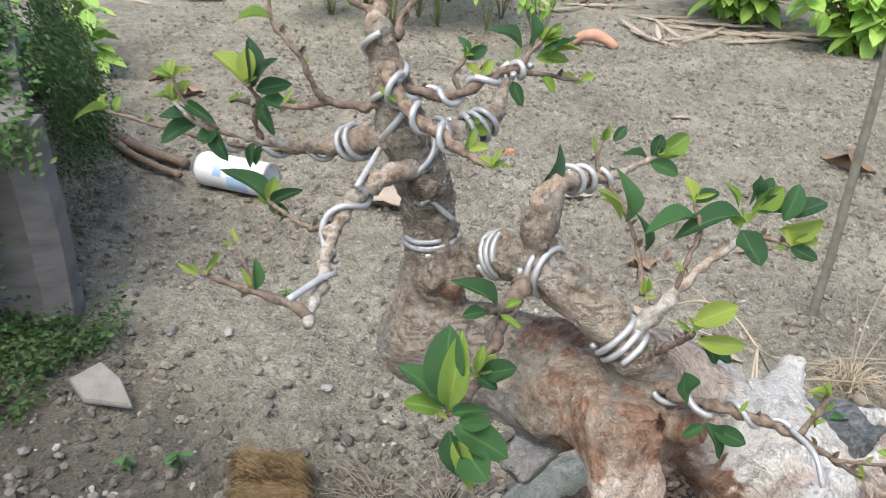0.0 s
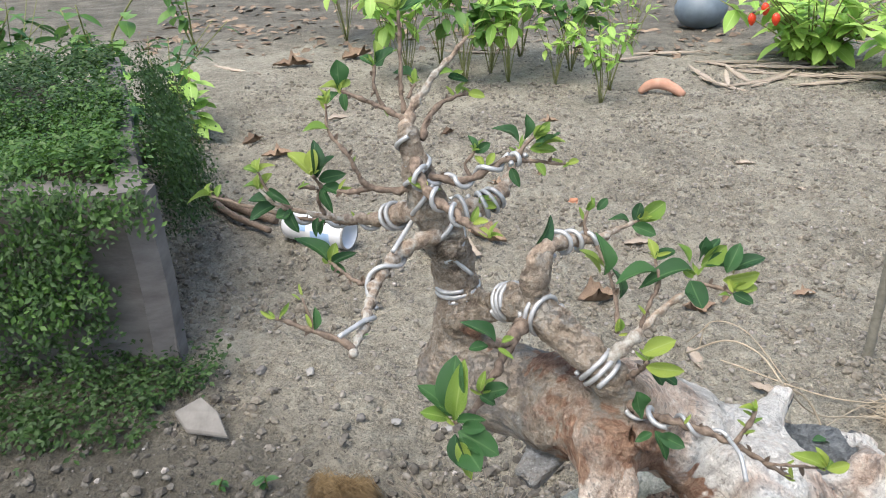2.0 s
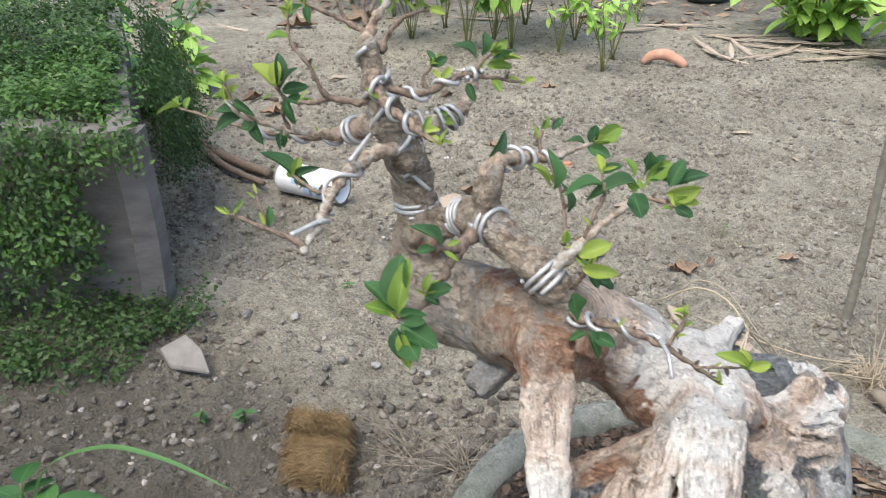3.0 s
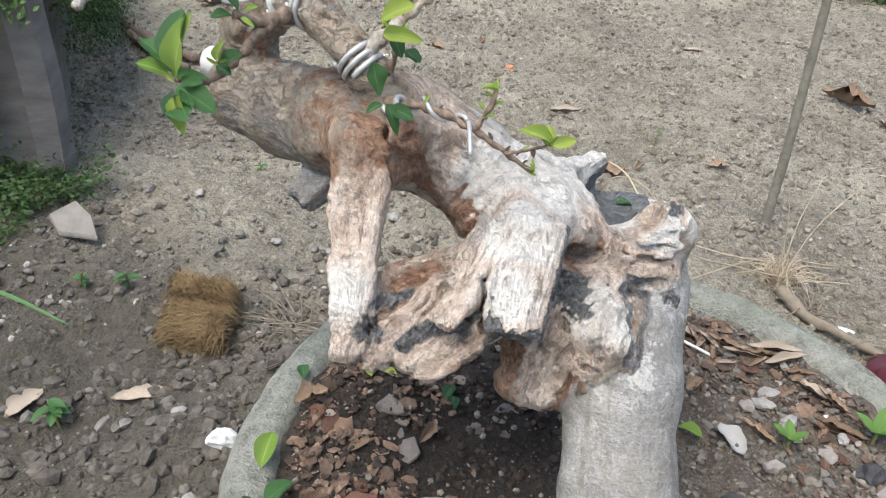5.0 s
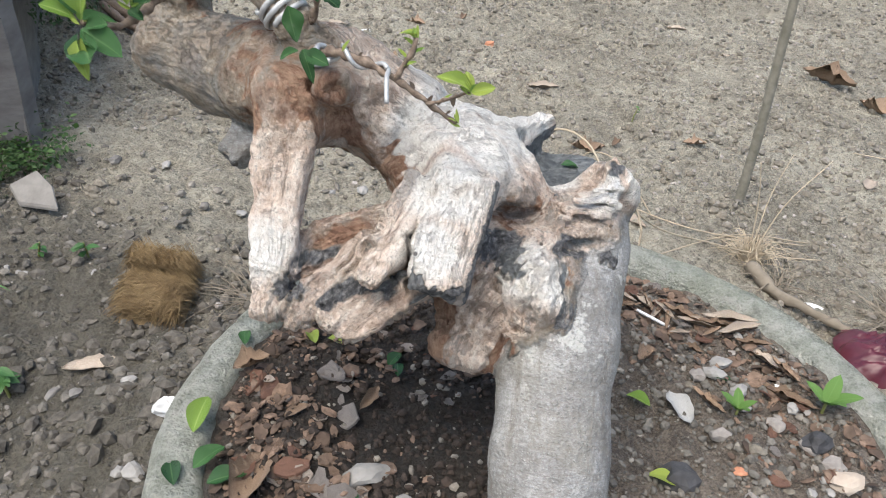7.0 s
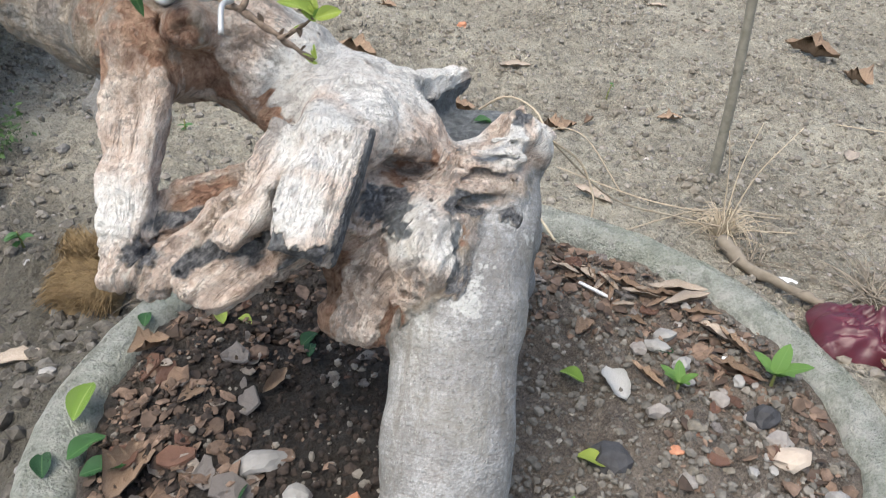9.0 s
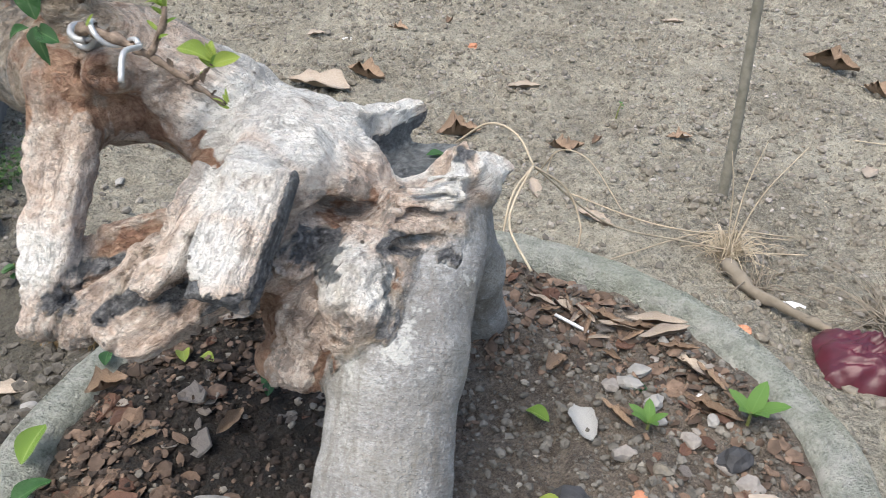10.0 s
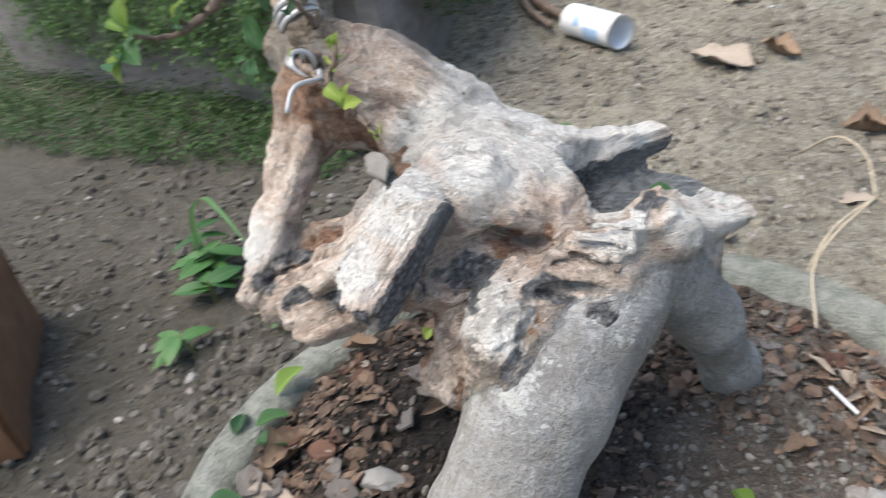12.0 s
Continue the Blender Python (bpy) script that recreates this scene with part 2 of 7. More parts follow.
    h = n.math("ADD", h, n.math("ADD", n.math("MULTIPLY", scab, 0.15), n.math("ADD", n.math("MULTIPLY", speck, 0.25), n.math("MULTIPLY", dots, 0.14))))
    h = n.math("SUBTRACT", h, n.math("MULTIPLY", fissure, n.math("MULTIPLY", rough_amount, n.math("SUBTRACT", 1.0, sep.outputs[2]))))
    h = n.math("SUBTRACT", h, n.math("MULTIPLY", line, n.math("MULTIPLY", sep.outputs[2], 0.2)))
    h = n.math("SUBTRACT", h, n.math("MULTIPLY", crack, n.math("MULTIPLY", sep.outputs[2], 0.4)))
    return n.done(c, 0.86, n.bump(h, 0.0070))


MAT_WOOD = wood_material()


def branch_material():
    n = Nodes("ficus_branch_bark")
    p = n.coords()
    patch, fine, knots = n.noise(p, 24, 3, 0.5), n.noise(p, 420, 5, 0.7), n.noise(p, 150, 4, 0.65)
    tone = n.math("ADD", n.math("MULTIPLY", knots, 0.55), n.math("MULTIPLY", fine, 0.45))
    brown = n.ramp(tone, (0.36, (0.12, 0.085, 0.062)), (0.48, (0.27, 0.205, 0.155)), (0.60, (0.42, 0.345, 0.275)))
    lichen = n.ramp(tone, (0.36, (0.19, 0.165, 0.14)), (0.47, (0.31, 0.285, 0.25)), (0.58, (0.43, 0.415, 0.38)))
    c = n.mix(n.ramp(n.math("ADD", patch, n.math("MULTIPLY", n.math("SUBTRACT", knots, 0.5), 0.5)), (0.48, 0.0), (0.60, 1.0)), brown, lichen)
    return n.done(c, 0.8, n.bump(n.math("ADD", fine, n.math("MULTIPLY", knots, 1.2)), 0.0016))


MAT_BRANCH = branch_material()
MAT_TWIG = plain_material("brown_twig_bark", (0.071, 0.047, 0.034), (0.286, 0.218, 0.168), 240, 0.8, 0.0014, vary=0.2)
MAT_SHOOT = plain_material("green_shoot", (0.134, 0.143, 0.050), (0.235, 0.252, 0.076), 200, 0.6, 0.0004)
MAT_WIRE = plain_material("aluminium_wire", (0.33, 0.335, 0.345), (0.52, 0.525, 0.535), 140, 0.45, 0.0003, vary=0.0, Metallic=0.4)
MAT_LEAF = leaf_material("glossy_dark_leaf", (0.015, 0.057, 0.025), (0.050, 0.143, 0.042), (0.134, 0.252, 0.092), 0.24)
MAT_LEAF_NEW = leaf_material("fresh_light_leaf", (0.084, 0.218, 0.025), (0.336, 0.420, 0.076), (0.420, 0.521, 0.185), 0.33)
MAT_HERB = leaf_material("herb_leaf", (0.050, 0.143, 0.025), (0.151, 0.286, 0.063), (0.168, 0.302, 0.084), 0.5, True)
# creeper green darkened to hold the shade low down; the next copy is brighter
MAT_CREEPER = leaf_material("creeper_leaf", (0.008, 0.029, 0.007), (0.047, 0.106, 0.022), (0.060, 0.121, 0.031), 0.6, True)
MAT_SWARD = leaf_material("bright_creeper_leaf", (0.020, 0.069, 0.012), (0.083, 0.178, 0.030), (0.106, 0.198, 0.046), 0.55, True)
MAT_WEED = leaf_material("weed_leaf", (0.026, 0.092, 0.026), (0.075, 0.185, 0.050), (0.12, 0.24, 0.08), 0.5)
MAT_CHILLI = leaf_material("chilli_leaf", (0.170, 0.363, 0.051), (0.408, 0.590, 0.136), (0.477, 0.680, 0.227), 0.5, True)
MAT_DRY = plain_material("dry_leaf", (0.185, 0.113, 0.071), (0.403, 0.302, 0.218), 60, 0.8, 0.001, vary=0.5)
MAT_DRY_PALE = plain_material("pale_dry_leaf", (0.319, 0.260, 0.210), (0.470, 0.403, 0.336), 50, 0.8, 0.001, vary=0.3)
MAT_CHIPS = plain_material("bark_chips", (0.077, 0.049, 0.033), (0.257, 0.176, 0.129), 120, 0.85, 0.001, vary=0.95, island=True)
MAT_CLOD = plain_material("soil_clods", (0.105, 0.090, 0.072), (0.264, 0.239, 0.195), 150, 0.95, 0.002, vary=0.3, island=True)
# darker clod copy: damp soil with shade put into its colour
MAT_CLOD_DAMP_SHADE = plain_material("damp_soil_clods", (0.052, 0.046, 0.039), (0.148, 0.134, 0.114), 150, 0.95, 0.002, vary=0.3, island=True)
MAT_BITS = plain_material("pale_bits", (0.252, 0.227, 0.210), (0.462, 0.428, 0.395), 150, 0.9, 0.001, vary=0.6, island=True)
MAT_PEBBLE = plain_material("pebbles", (0.152, 0.136, 0.117), (0.320, 0.295, 0.256), 90, 0.9, 0.001, vary=0.6, island=True)
# darker pebble copy, used where shade is painted and for brown crumbs
MAT_PEBBLE_DARK = plain_material("damp_pebbles", (0.085, 0.078, 0.068), (0.215, 0.200, 0.176), 90, 0.9, 0.001, vary=0.6, island=True)
# crumb colour lowered to carry the shade round the trunk
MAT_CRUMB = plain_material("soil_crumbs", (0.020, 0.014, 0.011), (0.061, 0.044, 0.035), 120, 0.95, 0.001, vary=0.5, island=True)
MAT_STRAW = plain_material("dry_straw", (0.30, 0.245, 0.175), (0.52, 0.445, 0.335), 60, 0.75, 0.0005, vary=0.4)
MAT_HUSK = plain_material("coir_fibre", (0.163, 0.106, 0.048), (0.315, 0.224, 0.115), 50, 0.9, 0.0006, vary=0.6, island=True)


def concrete_material():
    n = Nodes("mossy_concrete")
    p = n.coords()
    fine, big, mid = n.noise(p, 420, 5, 0.7), n.noise(p, 11, 4, 0.6), n.noise(p, 70, 4, 0.6)
    tone = n.math("ADD", n.math("MULTIPLY", fine, 0.5), n.math("MULTIPLY", mid, 0.5))
    c = n.ramp(tone, (0.37, (0.24, 0.25, 0.215)), (0.48, (0.37, 0.385, 0.335)), (0.60, (0.52, 0.525, 0.475)))
    c = n.mix(n.math("MULTIPLY", n.ramp(big, (0.48, 0.0), (0.64, 1.0)), 0.34), c, (0.22, 0.255, 0.18))
    c = n.mix(n.math("MULTIPLY", n.ramp(n.noise(p, 34, 5, 0.7), (0.54, 0.0), (0.62, 1.0)), 0.55), c, (0.53, 0.525, 0.49))
    pits = n.ramp(n.cells(p, 190), (0.10, 1.0), (0.24, 0.0))
    c = n.mix(n.math("MULTIPLY", pits, n.math("MULTIPLY", mid, 0.22)), c, (0.12, 0.125, 0.105))
    h = n.math("SUBTRACT", n.math("ADD", fine, n.math("MULTIPLY", mid, 1.6)), n.math("MULTIPLY", pits, 0.35))
    return n.done(c, 0.95, n.bump(h, 0.008))


MAT_ROOTS = plain_material("dry_rootlets", (0.168, 0.143, 0.109), (0.286, 0.244, 0.193), 60, 0.85, 0.0005, vary=0.5, island=True)
MAT_POLE = plain_material("olive_stem", (0.134, 0.126, 0.097), (0.244, 0.227, 0.185), 70, 0.8, 0.001, vary=0.0)
MAT_BEDSOIL = earth_material("dark_bed_soil", (0.025, 0.024, 0.017), (0.059, 0.052, 0.038), (0.101, 0.088, 0.067))
MAT_CONCRETE = concrete_material()
MAT_SLAB = plain_material("grey_cement_slab", (0.106, 0.096, 0.092), (0.186, 0.173, 0.167), 14, 0.9, 0.003, (1, 1, 3.0), 0.0)


# ---- geometry helpers ----
def hash_noise(p, seed=0):
    """Smooth lattice noise, about -1 to 1, for an (n, 3) array."""
    p = np.asarray(p, float)
    i = np.floor(p).astype(np.int64)
    f = p - i
    f = f * f * (3 - 2 * f)
    out = np.zeros(len(p))
    for dx in (0, 1):
        for dy in (0, 1):
            for dz in (0, 1):
                h = (i[:, 0] + dx) * 374761393 + (i[:, 1] + dy) * 668265263 + (i[:, 2] + dz) * 2147483647 + seed * 1274126177
                h = (h ^ (h >> 13)) * 1274126177
                h = h ^ (h >> 16)
                v = (h & 0xFFFF) / 32767.5 - 1
                w = np.where(dx, f[:, 0], 1 - f[:, 0]) * np.where(dy, f[:, 1], 1 - f[:, 1]) * np.where(dz, f[:, 2], 1 - f[:, 2])
                out += v * w
    return out


def fractal(p, scale, octaves=4, seed=0, gain=0.5):
    p = np.asarray(p, float)
    return sum(gain**o * hash_noise(p * scale * 2**o, seed + o) for o in range(octaves))


def cellular(p, seed=0):
    """Distance to the nearest of jittered lattice points."""
    p = np.asarray(p, float)
    i = np.floor(p).astype(np.int64)
    best = np.full(len(p), 9.0)
    for dx in (-1, 0, 1):
        for dy in (-1, 0, 1):
            for dz in (-1, 0, 1):
                c = i + np.array([dx, dy, dz])
                h = c[:, 0] * 374761393 + c[:, 1] * 668265263 + c[:, 2] * 2147483647 + seed * 1274126177
                h = (h ^ (h >> 13)) * 1274126177
                h = h ^ (h >> 16)
                j = np.stack([(h & 1023), (h >> 10) & 1023, (h >> 20) & 1023], 1) / 1023.0
                best = np.minimum(best, ((c + j - p) ** 2).sum(1))
    return np.sqrt(best)


def mesh_from(name, verts, faces, mat, smooth=True):
    me = bpy.data.meshes.new(name)
    me.from_pydata([tuple(v) for v in verts], [], [tuple(f) for f in faces])
    me.update()
    if smooth:
        me.polygons.foreach_set("use_smooth", [True] * len(me.polygons))
    me.materials.append(mat)
    return me


def thing(name, at, label, category, group="", kind=""):
    ob = new(name)
    ob.location = at
    ob.empty_display_size = 0.02
    return tagged(ob, label, category, group, kind)


def part(name, data, mat, parent, label="", m=None):
    """A mesh, or a bmesh, as one mesh object under a thing; given in world places unless m is given."""
    if isinstance(data, bmesh.types.BMesh):
        me = bpy.data.meshes.new(name)
        data.to_mesh(me)
        data.free()
        me.materials.append(mat)
        data = me
    ob = new(name, data)
    ob.parent = parent
    ob.matrix_parent_inverse = parent.matrix_basis.inverted()
    if m is not None:
        ob.matrix_basis = m
    if label:
        tagged(ob, label)
    return ob


def spline(points, step):
    """A smooth line through points of x, y, z, radius, at even steps."""
    p = np.array(points, float)
    if len(p) == 2:
        p = np.array([p[0], (p[0] + p[1]) / 2, p[1]])
    q = np.vstack([2 * p[0] - p[1], p, 2 * p[-1] - p[-2]])
    out = []
    for k in range(1, len(q) - 2):
        n = max(2, int(np.linalg.norm(q[k + 1, :3] - q[k, :3]) / step))
        for u in np.linspace(0, 1, n, endpoint=False):
            out.append(0.5 * (2 * q[k] + (q[k + 1] - q[k - 1]) * u + (2 * q[k - 1] - 5 * q[k] + 4 * q[k + 1] - q[k + 2]) * u**2 + (3 * q[k] - q[k - 1] - 3 * q[k + 1] + q[k + 2]) * u**3))
    out.append(p[-1])
    out = np.array(out)
    out[:, 3] = np.maximum(out[:, 3], 0.0002)
    return out


def frames(line):
    """Two side vectors along a line, carried on without twist."""
    t = np.gradient(line[:, :3], axis=0)
    t /= np.linalg.norm(t, axis=1)[:, None] + 1e-12
    a = np.cross(t[0], (0.3, 0.2, 1.0))
    if np.linalg.norm(a) < 1e-3:
        a = np.cross(t[0], (1.0, 0, 0))
    sides = []
    for d in t:
        a = a - d * (a @ d)
        a /= np.linalg.norm(a) + 1e-12
        sides.append(a)
    s = np.array(sides)
    return t, s, np.cross(t, s)


def tube_arrays(points, sides=8, step=0.004, rough=0.0, seed=0):
    line = spline(points, step)
    t, s, b = frames(line)
    ang = np.linspace(0, 2 * np.pi, sides, endpoint=False)
    ring = np.cos(ang)[None, :, None] * s[:, None] + np.sin(ang)[None, :, None] * b[:, None]
    r = np.repeat(line[:, 3][:, None], sides, 1)
    if rough:
        flat = (line[:, None, :3] + ring * r[..., None]).reshape(-1, 3)
        r = r * (1 + rough * fractal(flat, 140, 3, seed).reshape(r.shape))
    v = (line[:, None, :3] + ring * r[..., None]).reshape(-1, 3)
    n = len(line)
    faces = [(i * sides + j, i * sides + (j + 1) % sides, (i + 1) * sides + (j + 1) % sides, (i + 1) * sides + j) for i in range(n - 1) for j in range(sides)]
    faces += [tuple(range(sides))[::-1], tuple((n - 1) * sides + j for j in range(sides))]
    return v, faces


def tube(name, points, mat, sides=8, step=0.004, rough=0.0, seed=0):
    v, f = tube_arrays(points, sides, step, rough, seed)
    return mesh_from(name, v, f, mat)


def joined(name, pieces, mat, smooth=True):
    verts, faces, at = [], [], 0
    for v, f in pieces:
        verts.extend(map(tuple, v))
        faces.extend(tuple(i + at for i in face) for face in f)
        at += len(v)
    return mesh_from(name, verts, faces, mat, smooth)


def rock_arrays(center, size, seed, flat=0.7, detail=1):
    rng = np.random.default_rng(seed)
    bm = bmesh.new()
    bmesh.ops.create_icosphere(bm, subdivisions=detail, radius=1.0)
    v = np.array([x.co for x in bm.verts])
    f = [tuple(x.index for x in face.verts) for face in bm.faces]
    bm.free()
    v = v * (1 + 0.35 * hash_noise(v * 1.7 + seed * 3.1, seed)[:, None])
    turn = np.array(Euler(rng.uniform(0, 6.28, 3)).to_matrix())
    v = (v * np.array([1, rng.uniform(0.6, 1.0), rng.uniform(0.5, 0.9)])) @ turn.T
    return v * np.array([size, size, size * flat]) + np.array(center), f


ROCKS = [rock_arrays((0, 0, 0), 1.0, s) for s in range(12)]


def scatter_rocks(name, mat, places, sizes, seed=0, flat=1.0):
    """Many small stones in one mesh."""
    rng = np.random.default_rng(seed)
    base_f = np.array(ROCKS[0][1])
    n = len(ROCKS[0][0])
    verts, faces = [], []
    for k, (p, s) in enumerate(zip(places, sizes)):
        v = ROCKS[int(rng.integers(12))][0]
        a = rng.uniform(0, 6.28)
        c, d = math.cos(a), math.sin(a)
        w = v * np.array([1, 1, flat])
        if flat < 1:
            w = w @ np.array(Euler((rng.normal() * 0.35, rng.normal() * 0.35, 0)).to_matrix()).T
        verts.append(np.c_[c * w[:, 0] - d * w[:, 1], d * w[:, 0] + c * w[:, 1], w[:, 2]] * s + p)
        faces.append(base_f + k * n)
    return mesh_from(name, np.vstack(verts), np.vstack(faces).tolist(), mat, False)


def leaf_arrays(width=0.42, bend=0.25, fold=0.25, tip=0.6, wave=0.0, seed=0, rows=7, peak=0.8, cup=0.0):
    """A leaf of length 1 along +x, its upper side to +z, with a folded midrib."""
    v, vein = [], []
    for i in range(rows + 1):
        u = i / rows
        w = width * 0.5 * math.sin(math.pi * u**peak) ** tip if 0 < u < 1 else (0.02 if u == 0 else 0.004)
        for s in (-1, -0.5, 0, 0.5, 1):
            y = s * w
            z = fold * abs(y) * 0.9 + cup * 2 * y * y / width - bend * u * u + wave * math.sin(7 * u + seed) * s * w
            v.append((u - 0.12 * bend * u * u, y, z))
            vein.append((s, u, 0))
    f = [(i * 5 + j, (i + 1) * 5 + j, (i + 1) * 5 + j + 1, i * 5 + j + 1) for i in range(rows) for j in range(4)]
    return np.array(v), f, vein


def leaf_mesh(name, mat, **kw):
    v, f, vein = leaf_arrays(**kw)
    me = mesh_from(name, v, f, mat)
    at = me.attributes.new("vein", "FLOAT_VECTOR", "POINT")
    at.data.foreach_set("vector", np.array(vein, float).ravel())
    return me


def leaf_pose(base, way, normal, length, roll=0.0):
    x = Vector(way).normalized()
    z = Vector(normal)
    z = (z - x * z.dot(x)).normalized()
    y = z.cross(x)
    m = Matrix((x, y, z)).transposed().to_4x4()
    return Matrix.Translation(base) @ m @ pose(0, 0, 0, roll, 0, 0) @ Matrix.Diagonal((length, length, length, 1))


def leafy(name, mat, leaves, **kw):
    """Many leaves, each (base, way, normal, length), in one mesh."""
    v0, f0, vein0 = leaf_arrays(**kw)
    f0 = np.array(f0)
    base, way, nrm = (np.array([tuple(leaf[k]) for leaf in leaves], float) for k in range(3))
    size = np.array([leaf[3] for leaf in leaves], float)[:, None]
    x = way / np.linalg.norm(way, axis=1)[:, None]
    z = nrm - x * (nrm * x).sum(1)[:, None]
    z /= np.linalg.norm(z, axis=1)[:, None]
    turn = np.stack([x, np.cross(z, x), z], 1) * size[:, :, None]
    verts = (np.einsum("vk,lkc->lvc", v0, turn) + base[:, None]).reshape(-1, 3)
    faces = (f0[None] + (np.arange(len(leaves)) * len(v0))[:, None, None]).reshape(-1, f0.shape[1])
    me = mesh_from(name, verts, faces.tolist(), mat)
    at = me.attributes.new("vein", "FLOAT_VECTOR", "POINT")
    at.data.foreach_set("vector", np.tile(np.array(vein0, float), (len(leaves), 1)).ravel())
    return me

# ---- ground ----
POT_X, POT_Y, POT_R, RIM_Z, SOIL_Z = 0.305, 0.290, 0.288, 0.212, 0.196


def ground_z(x, y):
    x, y = np.asarray(x, float), np.asarray(y, float)
    p = np.c_[x.ravel(), y.ravel(), 0 * x.ravel()]
    d = np.hypot(x - POT_X, y - POT_Y)
    near = np.exp(-(((x - 0.2) / 3.0) ** 2) - ((y - 1.0) / 4.0) ** 2).ravel()
    h = 0.018 * fractal(p, 2.2, 3, 5) + near * (0.008 * fractal(p, 11, 3, 9) + 0.009 * np.abs(fractal(p, 28, 4, 11, 0.65)) + 0.003 * fractal(p, 75, 2, 12) + 0.012 * np.maximum(0, 0.42 - cellular(p * np.array([30, 30, 1]), 15)) + 0.006 * np.maximum(0, 0.4 - cellular(p * np.array([70, 70, 1]), 16)))
    return h.reshape(x.shape) + 0.075 * np.exp(-((np.maximum(d - 0.30, 0) / 0.16) ** 2)) - 0.005


def height_table(fn, x0, x1, y0, y1, step):
    """Heights on a fine grid, looked up by place."""
    xs, ys = np.arange(x0, x1, step), np.arange(y0, y1, step)
    table = fn(*np.meshgrid(xs, ys, indexing="ij"))

    def at(x, y):
        i = min(max(int((x - x0) / step), 0), len(xs) - 2)
        j = min(max(int((y - y0) / step), 0), len(ys) - 2)
        u, w = (x - x0) / step - i, (y - y0) / step - j
        if not (0 <= u <= 1 and 0 <= w <= 1):
            return 0.0
        return float((1 - u) * ((1 - w) * table[i, j] + w * table[i, j + 1]) + u * ((1 - w) * table[i + 1, j] + w * table[i + 1, j + 1]))

    return at


gz = height_table(ground_z, -2.6, 2.8, -0.2, 5.4, 0.02)


def axis_steps(lo, hi, step, far):
    out = list(np.arange(lo, hi, step))
    s, x = step, hi
    while x < far:
        out.append(x)
        s *= 1.35
        x += s
    out.append(far)
    s, x, left = step, lo, []
    while x > -far:
        s *= 1.35
        x -= s
        left.append(max(x, -far))
    return np.array(left[::-1] + out)


def damp_shade_at(x, y):
    """How far damp and painted shade darken the soil: the strip along the bed and round the pot, and under the plants
    behind.
    """
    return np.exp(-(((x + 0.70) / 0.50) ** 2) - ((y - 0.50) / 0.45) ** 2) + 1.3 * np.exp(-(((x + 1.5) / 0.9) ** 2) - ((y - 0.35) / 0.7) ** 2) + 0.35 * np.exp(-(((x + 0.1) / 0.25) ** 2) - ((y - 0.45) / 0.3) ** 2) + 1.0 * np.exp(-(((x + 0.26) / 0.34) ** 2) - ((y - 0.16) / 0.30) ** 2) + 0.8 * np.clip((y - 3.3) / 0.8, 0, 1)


def build_ground():
    xs, ys = axis_steps(-1.0, 1.5, 0.0085, 90.0), axis_steps(0.1, 2.9, 0.0085, 90.0)
    gx, gy = np.meshgrid(xs, ys, indexing="ij")
    z = ground_z(gx, gy)
    far = np.hypot(gx, gy - 1) > 20
    z[far] = 0.0
    n, m = gx.shape
    idx = np.arange(n * m).reshape(n, m)
    f = np.stack([idx[:-1, :-1], idx[1:, :-1], idx[1:, 1:], idx[:-1, 1:]], -1).reshape(-1, 4)
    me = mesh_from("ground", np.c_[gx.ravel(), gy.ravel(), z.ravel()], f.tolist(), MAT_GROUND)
    darkened = damp_shade_at(gx, gy)
    me.attributes.new("damp", "FLOAT", "POINT").data.foreach_set("value", darkened.ravel().astype(np.float32))
    tagged(new("ground", me), "bare dusty grey-brown garden soil with small clods", "ground", kind="structure")


build_ground()


def build_pebbles():
    rng = np.random.default_rng(3)
    x, y = rng.uniform(-1.1, 1.6, 60000), -0.1 + 3.6 * rng.random(60000) ** 1.4
    dens = hash_noise(np.c_[x * 5, y * 5, 0 * x], 4) + np.where((x < 0.1) & (y < 1.0), 0.5, 0)
    keep = (np.hypot(x - POT_X, y - POT_Y) > POT_R + 0.01) & (dens > rng.uniform(-1, 0.8, 60000))
    x, y = x[keep][:22000], y[keep][:22000]
    sizes = 0.0016 + 0.0085 * rng.random(len(x)) ** 4.5
    pts = np.c_[x, y, 0.3 * sizes + ground_z(x, y)]
    darkened = damp_shade_at(x, y) + 0.3 * hash_noise(pts * 9, 19) > 0.55
    tagged(new("pebbles", scatter_rocks("pebbles", MAT_PEBBLE, pts[~darkened], sizes[~darkened], 1)), "loose grey-brown pebbles and soil clods on the ground", "pebbles", kind="stuff")
    tagged(new("pebbles", scatter_rocks("pebbles", MAT_PEBBLE_DARK, pts[darkened], sizes[darkened], 6)), "dark damp pebbles on the shaded soil", "pebbles", kind="stuff")


build_pebbles()


